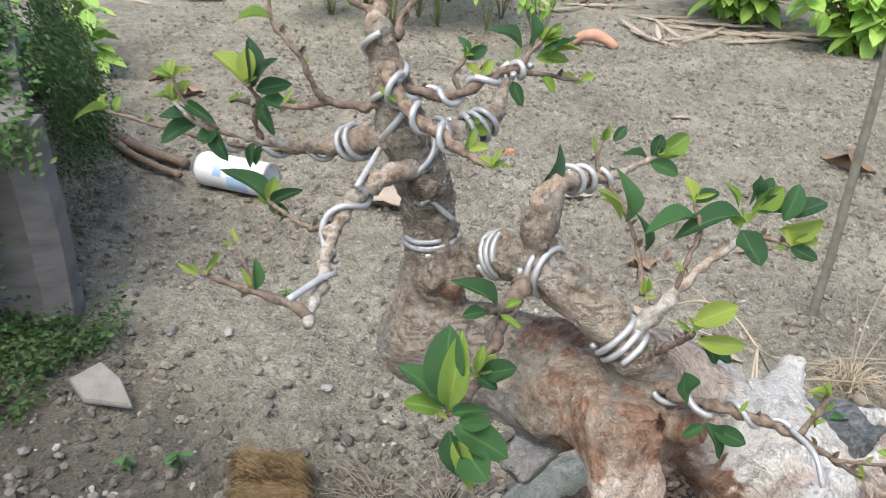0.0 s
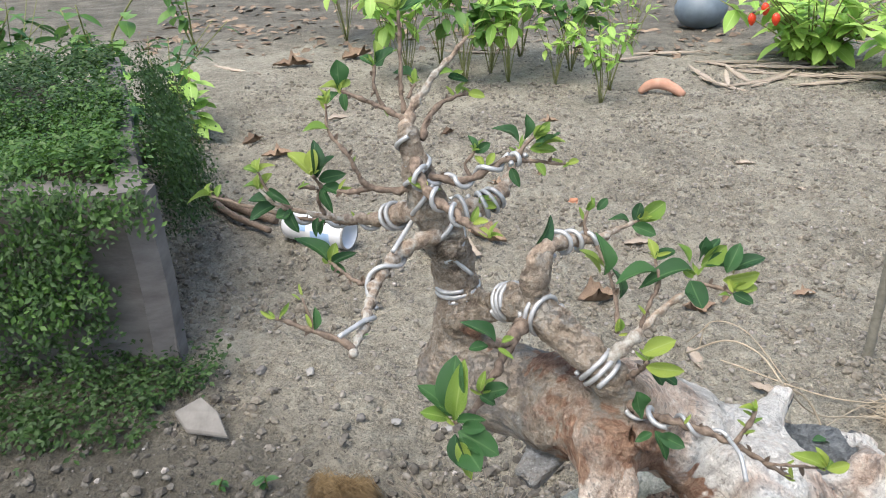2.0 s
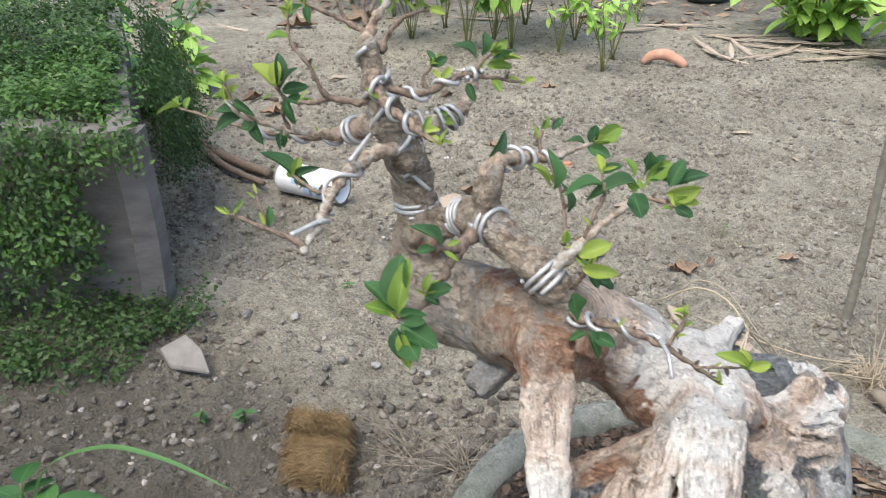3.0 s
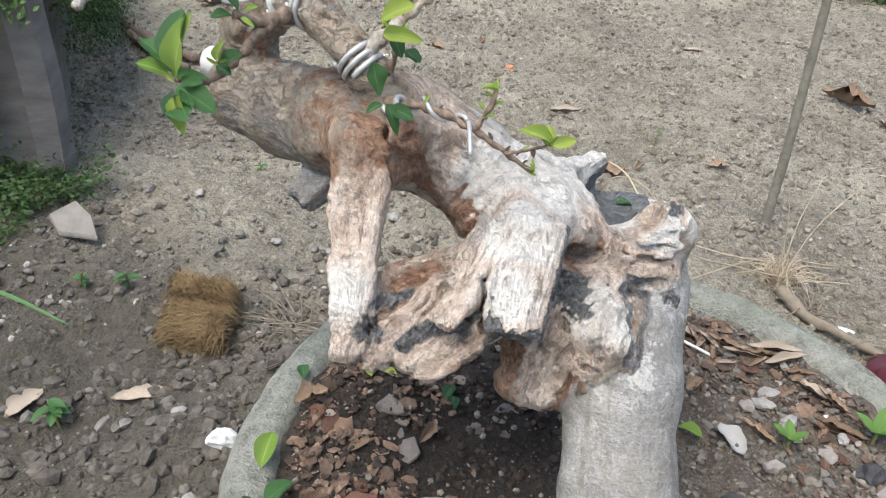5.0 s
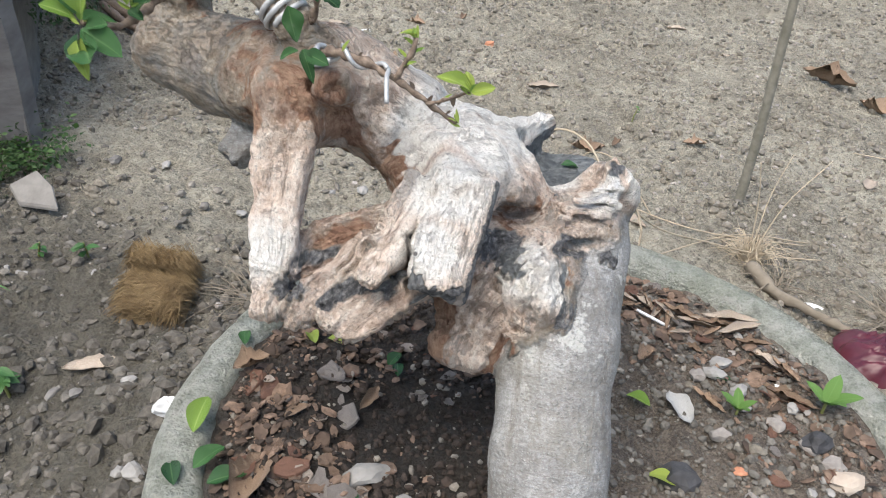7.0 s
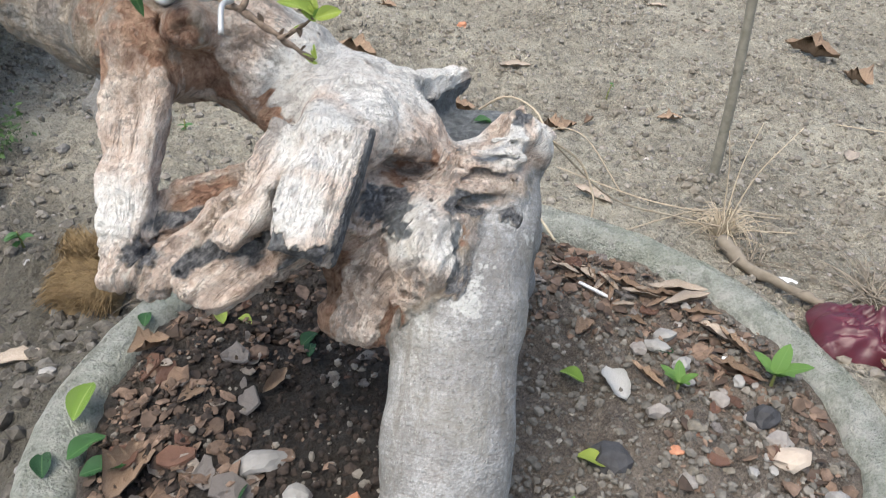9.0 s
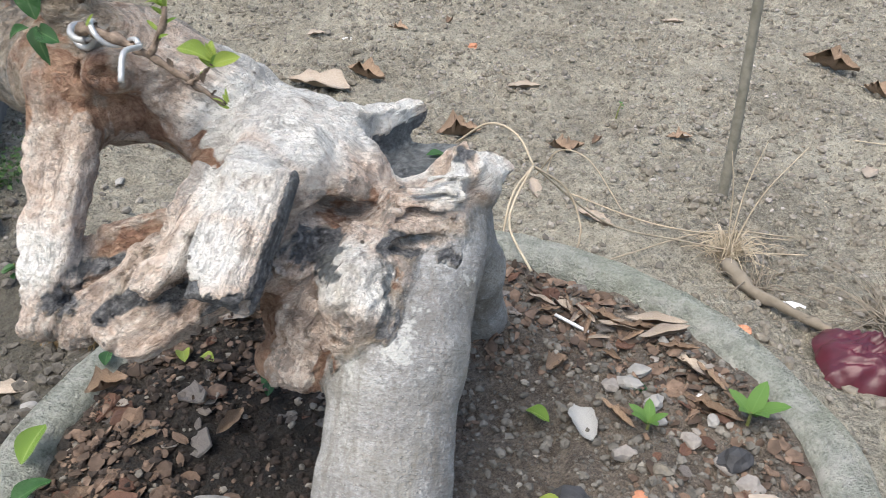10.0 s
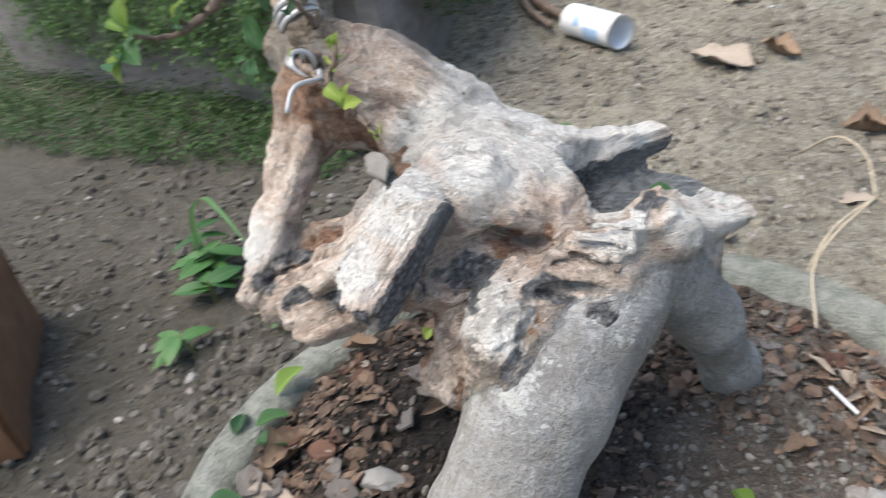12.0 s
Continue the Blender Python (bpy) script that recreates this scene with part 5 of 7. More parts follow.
# long left limb
LONG = [(-0.014, 0.374, 0.572, 0.0100), (-0.034, 0.386, 0.561, 0.0088), (-0.050, 0.398, 0.553, 0.0066), (-0.072, 0.398, 0.552, 0.0046), (-0.092, 0.394, 0.556, 0.0036), (-0.118, 0.386, 0.566, 0.0030), (-0.132, 0.388, 0.578, 0.0022)]
branch(LONG, [(-0.120, 0.386, 0.568, 165, 0.3, 20, "d", 20), (-0.120, 0.386, 0.567, 205, 0.5, 21, "d", -10), (-0.131, 0.388, 0.578, 60, 0.2, 14, "l", 0), (-0.132, 0.388, 0.578, 150, 0.2, 12, "l", 30), (-0.132, 0.388, 0.578, 100, 0.2, 11, "l", -30), (-0.112, 0.387, 0.564, -70, 0.3, 18, "d", 20), (-0.108, 0.388, 0.562, 215, 0.4, 14, "d", 0), (-0.092, 0.392, 0.555, -100, 0.4, 13, "d", 0), (-0.088, 0.394, 0.553, 250, 0.3, 12, "d", 20)], label="long side limb with leaf clusters")
branch([(-0.088, 0.395, 0.556, 0.0030), (-0.090, 0.390, 0.570, 0.0026), (-0.086, 0.386, 0.582, 0.0026), (-0.090, 0.380, 0.592, 0.0022)], [(-0.090, 0.380, 0.592, 130, 0.3, 23, "l", 20), (-0.088, 0.380, 0.592, 80, 0.3, 24, "d", 40), (-0.087, 0.381, 0.590, 60, 0.4, 20, "d", -30), (-0.086, 0.382, 0.588, 15, 0.3, 18, "d", 30), (-0.084, 0.384, 0.583, -25, 0.4, 19, "d", 0), (-0.085, 0.384, 0.581, -65, 0.4, 17, "d", 10), (-0.089, 0.380, 0.593, 95, 0.2, 18, "l", 0)])
branch([(-0.090, 0.384, 0.581, 0.0030), (-0.100, 0.382, 0.583, 0.0018)])
branch([(-0.110, 0.388, 0.563, 0.0026), (-0.124, 0.386, 0.577, 0.0022), (-0.130, 0.385, 0.592, 0.0018)], [(-0.130, 0.385, 0.592, 40, 0.1, 12, "l", 0), (-0.130, 0.385, 0.592, 160, 0.2, 11, "l", 0), (-0.125, 0.386, 0.578, -30, 0.4, 17, "d", 20)])
REACH = [(-0.050, 0.400, 0.549, 0.0050), (-0.075, 0.406, 0.546, 0.0036), (-0.105, 0.408, 0.546, 0.0028), (-0.140, 0.405, 0.555, 0.0026), (-0.176, 0.402, 0.566, 0.0020)]
branch(REACH, [(-0.174, 0.402, 0.566, 172, 0.2, 18, "l", 60), (-0.170, 0.402, 0.565, 80, 0.2, 10, "l", 0), (-0.155, 0.403, 0.559, 60, 0.2, 7, "b", 0), (-0.060, 0.400, 0.551, 40, 0.4, 9, "b", 0), (-0.066, 0.400, 0.550, 120, 0.4, 8, "b", 0)])
# upper left limb
UPPER = [(-0.014, 0.374, 0.588, 0.0045), (-0.032, 0.368, 0.587, 0.0039), (-0.047, 0.362, 0.592, 0.0034), (-0.053, 0.361, 0.602, 0.0029), (-0.061, 0.360, 0.617, 0.0025), (-0.072, 0.368, 0.627, 0.0021), (-0.074, 0.373, 0.644, 0.0013)]
branch(UPPER, [(-0.072, 0.368, 0.629, 178, 0.3, 17, "l", 20), (-0.074, 0.373, 0.644, 90, 0.0, 12, "l", 70), (-0.074, 0.372, 0.640, 120, 0.0, 9, "b", 0), (-0.056, 0.360, 0.608, 70, 0.2, 6, "b", 0)])
branch([(-0.045, 0.363, 0.591, 0.0044), (-0.056, 0.366, 0.587, 0.0036), (-0.070, 0.370, 0.584, 0.0028)])
# front limb towards the eye
FRONT = [(-0.018, 0.372, 0.608, 0.0059), (-0.014, 0.362, 0.602, 0.0055), (-0.005, 0.353, 0.592, 0.0048), (0.010, 0.340, 0.585, 0.0044), (0.022, 0.329, 0.581, 0.0036), (0.034, 0.320, 0.578, 0.0020)]
branch(FRONT, [(-0.010, 0.355, 0.594, 140, 0.3, 12, "l", 0), (-0.008, 0.354, 0.593, 100, 0.2, 9, "l", 20), (-0.006, 0.352, 0.592, 20, 0.3, 9, "b", 0), (0.022, 0.331, 0.582, 55, 0.3, 11, "l", 40), (0.024, 0.330, 0.581, 20, 0.3, 10, "l", 0)], label="short stub limb cut at the tip")
# right limb
RIGHTLIMB = [(-0.012, 0.374, 0.594, 0.0053), (0.000, 0.370, 0.597, 0.0044), (0.010, 0.371, 0.592, 0.0039), (0.029, 0.373, 0.600, 0.0037), (0.044, 0.380, 0.606, 0.0035), (0.060, 0.388, 0.602, 0.0026), (0.082, 0.395, 0.598, 0.0019)]
branch(RIGHTLIMB, [(0.062, 0.388, 0.601, -50, 0.3, 11, "l", 0), (0.028, 0.373, 0.603, 120, 0.2, 10, "l", 0), (0.030, 0.373, 0.604, 60, 0.2, 10, "l", 20), (0.046, 0.380, 0.600, -70, 0.4, 13, "d", 20)])
branch([(0.048, 0.382, 0.606, 0.0030), (0.054, 0.388, 0.612, 0.0026), (0.060, 0.392, 0.618, 0.0020)], [(0.050, 0.392, 0.614, 130, 0.2, 20, "d", 20), (0.054, 0.392, 0.616, 75, 0.2, 17, "d", 60), (0.060, 0.392, 0.617, 40, 0.2, 16, "l", 40), (0.060, 0.390, 0.612, 15, 0.3, 20, "d", -30), (0.058, 0.390, 0.610, 0, 0.3, 17, "l", 30), (0.064, 0.391, 0.612, 20, 0.2, 18, "l", -40)])
branch([(0.020, 0.372, 0.596, 0.0022), (0.016, 0.374, 0.604, 0.0020), (0.022, 0.378, 0.612, 0.0016)], [(0.022, 0.378, 0.612, 100, 0.2, 12, "d", 20), (0.022, 0.378, 0.611, 30, 0.3, 12, "d", 40)])
# back limb under the thick coil
BACK = [(-0.004, 0.380, 0.566, 0.0100), (0.014, 0.388, 0.566, 0.0090), (0.030, 0.394, 0.569, 0.0082), (0.041, 0.408, 0.576, 0.0062), (0.046, 0.422, 0.586, 0.0045), (0.050, 0.430, 0.596, 0.0030)]
branch(BACK, [(0.024, 0.386, 0.572, 30, 0.4, 12, "l", 0), (0.026, 0.386, 0.571, -10, 0.4, 11, "l", 20)])
# crown twigs
branch([(-0.021, 0.380, 0.620, 0.0080), (-0.024, 0.390, 0.628, 0.0060), (-0.018, 0.396, 0.640, 0.0046), (-0.006, 0.404, 0.656, 0.0036), (0.014, 0.414, 0.678, 0.0028)], [(-0.004, 0.404, 0.656, 20, 0.2, 10, "l", 0), (0.002, 0.407, 0.654, -10, 0.3, 13, "d", 30), (0.004, 0.408, 0.652, 40, 0.2, 10, "l", 0)], label="forked crown twig")
branch([(-0.023, 0.388, 0.627, 0.0046), (-0.036, 0.395, 0.633, 0.0034), (-0.056, 0.398, 0.641, 0.0028), (-0.070, 0.398, 0.646, 0.0020)], [(-0.070, 0.398, 0.646, 100, 0.2, 20, "d", 30), (-0.070, 0.398, 0.646, 150, 0.2, 15, "l", 20), (-0.071, 0.398, 0.645, 215, 0.3, 15, "d", 0), (-0.068, 0.398, 0.645, -80, 0.3, 12, "d", 0), (-0.040, 0.396, 0.634, -60, 0.2, 6, "b", 0)])
branch([(-0.027, 0.394, 0.632, 0.0034), (-0.029, 0.400, 0.648, 0.0028), (-0.029, 0.405, 0.668, 0.0026), (-0.030, 0.410, 0.696, 0.0020)], [(-0.030, 0.410, 0.696, 150, 0.2, 18, "l", 20), (-0.029, 0.410, 0.696, 40, 0.2, 19, "d", 20), (-0.030, 0.410, 0.697, 90, 0.0, 15, "l", 40), (-0.029, 0.406, 0.672, 200, 0.2, 6, "b", 0)])
branch([(-0.040, 0.397, 0.635, 0.0026), (-0.047, 0.400, 0.648, 0.0022), (-0.047, 0.404, 0.662, 0.0020)], [(-0.047, 0.404, 0.662, 30, 0.3, 18, "d", 10), (-0.046, 0.404, 0.664, 80, 0.2, 16, "l", 40), (-0.048, 0.404, 0.662, 140, 0.2, 11, "d", 0)])
branch([(-0.014, 0.382, 0.618, 0.0044), (-0.010, 0.392, 0.628, 0.0036), (-0.002, 0.401, 0.638, 0.0030), (0.015, 0.410, 0.642, 0.0022)], [(0.015, 0.410, 0.642, -10, 0.2, 12, "l", 20), (0.008, 0.407, 0.642, 70, 0.2, 10, "l", 0), (0.006, 0.406, 0.641, 130, 0.2, 9, "b", 0)])
branch([(-0.024, 0.396, 0.642, 0.0022), (-0.020, 0.402, 0.650, 0.0018)], [(-0.018, 0.410, 0.652, 160, 0.3, 18, "d", 20)])
# right upright limb with its hooked coil
HOOK = [(0.064, 0.344, 0.545, 0.0078), (0.067, 0.350, 0.553, 0.0074), (0.076, 0.362, 0.554, 0.0070), (0.088, 0.377, 0.549, 0.0064), (0.103, 0.387, 0.546, 0.0048), (0.118, 0.398, 0.548, 0.0040), (0.137, 0.412, 0.550, 0.0024)]
branch(HOOK, [(0.064, 0.352, 0.558, 40, 0.2, 20, "r", 60), (0.137, 0.412, 0.550, 35, 0.1, 24, "l", 30), (0.136, 0.412, 0.550, 20, 0.2, 18, "l", 0), (0.134, 0.410, 0.550, 75, 0.2, 14, "d", 0), (0.130, 0.408, 0.550, 150, 0.2, 14, "d", 20), (0.132, 0.408, 0.548, -20, 0.3, 18, "d", 20)], label="upright limb bent over to the side")
branch([(0.100, 0.385, 0.548, 0.0034), (0.097, 0.388, 0.558, 0.0026), (0.099, 0.390, 0.566, 0.0018)], [(0.099, 0.390, 0.566, 70, 0.2, 8, "l", 0), (0.096, 0.388, 0.560, 110, 0.2, 10, "b", 0), (0.105, 0.392, 0.566, 50, 0.2, 11, "d", 20)])
branch([(0.104, 0.386, 0.545, 0.0026), (0.112, 0.365, 0.535, 0.0022), (0.117, 0.345, 0.522, 0.0024), (0.117, 0.325, 0.510, 0.0030)], [(0.108, 0.350, 0.538, 80, 0.5, 26, "d", 50), (0.106, 0.352, 0.538, 120, 0.4, 22, "l", 60), (0.118, 0.340, 0.526, 80, 0.2, 20, "d", 70), (0.110, 0.365, 0.536, 140, 0.3, 16, "l", 60)])
# right twig rising from the arch
SPUR = [(0.108, 0.306, 0.495, 0.0070), (0.118, 0.308, 0.508, 0.0058), (0.128, 0.314, 0.519, 0.0050), (0.142, 0.322, 0.530, 0.0040), (0.156, 0.326, 0.541, 0.0034), (0.162, 0.334, 0.549, 0.0030)]
branch(SPUR, [(0.157, 0.324, 0.550, -75, 0.6, 22, "d", 10), (0.160, 0.334, 0.552, 170, 0.4, 28, "r", 20), (0.166, 0.338, 0.553, 40, 0.3, 20, "l", 30), (0.168, 0.338, 0.554, 20, 0.4, 22, "r", 0), (0.164, 0.338, 0.556, 85, 0.2, 16, "d", 50), (0.168, 0.340, 0.558, 60, 0.2, 16, "d", 0), (0.158, 0.336, 0.556, 110, 0.1, 14, "l", 40)], label="pale spur with a cluster of glossy leaves")
branch([(0.160, 0.330, 0.546, 0.0026), (0.174, 0.330, 0.543, 0.0022), (0.184, 0.326, 0.541, 0.0020)], [(0.184, 0.326, 0.541, -30, 0.3, 13, "d", 20), (0.184, 0.327, 0.543, 10, 0.2, 16, "l", 20), (0.178, 0.330, 0.548, 5, 0.3, 22, "l", 60), (0.180, 0.332, 0.552, 70, 0.3, 20, "d", 0), (0.184, 0.334, 0.553, 40, 0.4, 20, "r", 0)])
branch([(0.129, 0.314, 0.521, 0.0024), (0.134, 0.322, 0.533, 0.0024), (0.140, 0.330, 0.545, 0.0026), (0.138, 0.342, 0.555, 0.0020)], [(0.132, 0.318, 0.528, 130, 0.2, 8, "b", 0), (0.138, 0.342, 0.555, 100, 0.1, 14, "l", 0), (0.138, 0.342, 0.555, 30, 0.2, 14, "d", 0), (0.140, 0.336, 0.549, 175, 0.3, 26, "d", 30)])
branch([(0.120, 0.308, 0.486, 0.0040), (0.128, 0.296, 0.502, 0.0030), (0.130, 0.284, 0.516, 0.0024)], [(0.124, 0.272, 0.530, 30, 0.4, 20, "l", 10), (0.126, 0.268, 0.524, -5, 0.5, 20, "l", 30), (0.130, 0.275, 0.522, -60, 0.4, 14, "d", 0), (0.128, 0.276, 0.524, 130, 0.2, 8, "b", 0), (0.136, 0.282, 0.512, -40, 0.3, 13, "d", 0)])
# front twig over the log with the big fresh leaf
MIDDLE = [(0.060, 0.336, 0.508, 0.0066), (0.053, 0.320, 0.512, 0.0062), (0.046, 0.303, 0.505, 0.0048), (0.037, 0.284, 0.494, 0.0040), (0.028, 0.264, 0.489, 0.0034), (0.020, 0.246, 0.496, 0.0030)]
branch(MIDDLE, [(0.020, 0.246, 0.500, 85, 0.5, 30, "l", 0), (0.019, 0.248, 0.500, 95, 0.2, 33, "d", -20), (0.018, 0.247, 0.499, 125, 0.3, 25, "d", 20), (0.016, 0.246, 0.498, 160, 0.6, 17, "l", 0), (0.021, 0.245, 0.497, 20, 0.4, 15, "d", 0),
                (0.022, 0.240, 0.494, -20, 0.3, 26, "d", 0), (0.020, 0.240, 0.492, -80, 0.6, 20, "d", 30), (0.022, 0.238, 0.491, -45, 0.5, 24, "d", 20), (0.022, 0.236, 0.490, -60, 0.7, 20, "l", 0), (0.024, 0.242, 0.496, 5, 0.6, 14, "d", 20)], label="slender front twig with fresh glossy leaves")
branch([(0.034, 0.278, 0.492, 0.0024), (0.034, 0.272, 0.498, 0.0018)], [(0.034, 0.272, 0.497, 15, 0.4, 18, "d", 10), (0.032, 0.271, 0.499, 80, 0.3, 12, "l", 0), (0.032, 0.271, 0.496, -20, 0.4, 11, "d", 0)])
branch([(0.050, 0.314, 0.508, 0.0050), (0.042, 0.300, 0.514, 0.0046), (0.038, 0.292, 0.520, 0.0040)], [(0.040, 0.290, 0.522, 130, 0.5, 22, "d", 20), (0.036, 0.290, 0.519, 185, 0.4, 12, "d", 0), (0.042, 0.288, 0.519, -30, 0.4, 12, "b", 0), (0.044, 0.290, 0.522, 30, 0.3, 8, "l", 0)])
# low right twig running along the white saddle
LOWRIGHT = [(0.126, 0.300, 0.474, 0.0060), (0.132, 0.284, 0.478, 0.0048), (0.146, 0.268, 0.487, 0.0042), (0.166, 0.262, 0.484, 0.0036), (0.188, 0.260, 0.473, 0.0030), (0.213, 0.257, 0.459, 0.0022)]
branch(LOWRIGHT, [(0.126, 0.262, 0.492, 110, 0.3, 18, "d", 20), (0.132, 0.252, 0.492, -60, 0.5, 16, "d", 0), (0.134, 0.250, 0.491, -20, 0.6, 15, "d", 20), (0.130, 0.250, 0.492, 200, 0.4, 10, "d", 0), (0.150, 0.262, 0.490, 60, 0.2, 7, "b", 0)], label="thin low twig wired along the log")
branch([(0.178, 0.260, 0.478, 0.0026), (0.184, 0.262, 0.488, 0.0030), (0.188, 0.264, 0.500, 0.0028)], [(0.184, 0.262, 0.490, 140, 0.2, 7, "b", 0), (0.186, 0.263, 0.492, 30, 0.2, 8, "b", 0), (0.188, 0.264, 0.498, 90, 0.2, 9, "b", 0), (0.188, 0.264, 0.496, 150, 0.2, 8, "b", 0), (0.182, 0.261, 0.486, 20, 0.3, 8, "b", 0)], label="green shoot with tight buds")
branch([(0.196, 0.258, 0.468, 0.0022), (0.208, 0.248, 0.476, 0.0018), (0.219, 0.236, 0.486, 0.0012)], [(0.219, 0.236, 0.487, 150, 0.3, 17, "l", 0), (0.220, 0.235, 0.486, 20, 0.3, 12, "l", 20), (0.205, 0.250, 0.474, 40, 0.2, 6, "b", 0)])
# training wires
wire(TRUNK, 0.20, 0.235, 1.15, 2.2)
wire(TRUNK, 0.17, 0.20, 1.1, 2.4)
wire(TRUNK, 0.42, 0.80, 1.2, 2.6)
wire(TRUNK, 0.80, 1.0, 1.3, 1.0)
wire(TRUNK, 0.56, 0.66, 0.6, 2.6, ends=[(-0.030, 0.345, 0.553)])
wire(LOW, 0.25, 0.62, 1.1, 1.4)
wire(LOW, 0.62, 0.80, 0.6, 0.5, ends=[(-0.052, 0.276, 0.530)])
wire(LONG, 0.17, 0.26, 2.0, 0.0)
wire(REACH, 0.02, 0.55, 2.6, 0.6)
wire(FRONT, 0.02, 0.75, 3.2, 1.0)
wire(RIGHTLIMB, 0.05, 0.62, 2.6, 0.4)
wire(RIGHTLIMB, 0.60, 0.72, 1.8, 0.4)
wire(BACK, 0.34, 0.54, 3.2, 0.2)
wire(BACK, 0.12, 0.30, 1.6, 0.2, ends=[])
wire(TRUNK, 0.40, 0.58, 0.25, 0.3, ends=[(0.020, 0.378, 0.520)])
wire(ARCH, 0.16, 0.255, 3.0, 0.5)
wire(ARCH, 0.38, 0.465, 2.6, 0.2)
wire(ARCH, 0.73, 0.82, 2.9, 0.9)
wire(HOOK, 0.22, 0.66, 3.2, 0.6)
wire(LOWRIGHT, 0.05, 0.30, 1.2, 0.6, ends=[])
wire(LOWRIGHT, 0.28, 0.62, 1.6, 2.0, ends=[(0.177, 0.242, 0.486), (0.179, 0.232, 0.477)], r=0.0013)


# ---- raised bed with its cement slabs and creepers ----
BED = [(-0.535, 0.952), (-1.95, 0.80), (-2.60, 1.75), (-1.066, 1.90)]
BED_Z = 0.325


def wall_slab(name, a, b, thick, z0, z1, seed, parent, label):
    """An upright slab between two plan points, its outer face on the line."""
    a, b = np.array(a, float), np.array(b, float)
    d = (b - a) / np.linalg.norm(b - a)
    inward = np.array([-d[1], d[0]])
    nu, nz = max(2, int(np.linalg.norm(b - a) / 0.02)), 18
    v = []
    for side in (0, thick):
        for i in range(nu + 1):
            for j in range(nz + 1):
                p = a + (b - a) * i / nu + inward * side
                z = z0 + (z1 - z0) * j / nz
                v.append((p[0], p[1], z))
    v = np.array(v)
    v += np.array([*-inward, 0]) * (0.005 * fractal(v, 6, 3, seed))[:, None]
    top = v[:, 2] > z1 - 0.001
    v[top, 2] += 0.008 * fractal(v[top], 7, 3, seed + 3)
    k = (nu + 1) * (nz + 1)
    q = lambda i, j, s: s * k + i * (nz + 1) + j
    f = []
    for i in range(nu):
        for j in range(nz):
            f += [(q(i, j, 0), q(i, j + 1, 0), q(i + 1, j + 1, 0), q(i + 1, j, 0)), (q(i, j, 1), q(i + 1, j, 1), q(i + 1, j + 1, 1), q(i, j + 1, 1))]
        f += [(q(i, nz, 0), q(i, nz, 1), q(i + 1, nz, 1), q(i + 1, nz, 0))]
    for j in range(nz):
        f += [(q(0, j, 0), q(0, j, 1), q(0, j + 1, 1), q(0, j + 1, 0)), (q(nu, j, 0), q(nu, j + 1, 0), q(nu, j + 1, 1), q(nu, j, 1))]
    return part(name, mesh_from(name, v, f, MAT_SLAB, False), MAT_SLAB, parent, label)


def build_bed():
    bed = thing("raised_bed", (-0.525, 0.965, 0), "raised garden bed walled with grey cement slabs", "garden bed")
    wall_slab("front_slab", BED[1], BED[0], 0.045, -0.03, 0.335, 51, bed, "grey cement slab half hidden by creepers")
    wall_slab("side_slab", BED[0], BED[3], 0.04, -0.03, 0.345, 52, bed, "grey cement slab with a bare top edge")
    xs, ys = np.meshgrid(np.linspace(0, 1, 60), np.linspace(0, 1, 50), indexing="ij")
    c = [np.array(p) for p in BED]
    g = (1 - ys)[..., None] * ((1 - xs)[..., None] * c[0] + xs[..., None] * c[1]) + ys[..., None] * ((1 - xs)[..., None] * c[3] + xs[..., None] * c[2])
    p = np.c_[g[..., 0].ravel(), g[..., 1].ravel(), 0 * xs.ravel()]
    p[:, 2] = 0.285 + 0.02 * fractal(p, 4, 3, 55)
    p[:, :2] = p[:, :2] * 0.97 + np.array([-1.4, 1.3]) * 0.03
    idx = np.arange(p.shape[0]).reshape(xs.shape)
    f = np.stack([idx[:-1, :-1], idx[:-1, 1:], idx[1:, 1:], idx[1:, :-1]], -1).reshape(-1, 4)
    part("soil", mesh_from("soil", p, f.tolist(), MAT_BEDSOIL), MAT_BEDSOIL, bed)


build_bed()


def creeper_leaves(rng, place, count, spread=0.03, size=(0.007, 0.014), lift=0.02, out=(0, -0.3, 1)):
    """Sprigs of paired small leaves along short stems."""
    leaves = []
    while len(leaves) < count:
        p, n = place(rng)
        p = np.array(p)
        d = rng.normal(size=3)
        d -= n * (d @ n) * 0.6
        d /= np.linalg.norm(d)
        length = rng.uniform(0.03, 0.08)
        for k in range(int(rng.integers(5, 10))):
            q = p + d * length * k / 8 + n * (lift * rng.random() + 0.004 * k)
            side = np.cross(d, n) * (1 if k % 2 else -1) + 0.5 * d + 0.3 * rng.normal(size=3)
            leaves.append((q, side, n + 0.5 * rng.normal(size=3), rng.uniform(*size)))
    return leaves


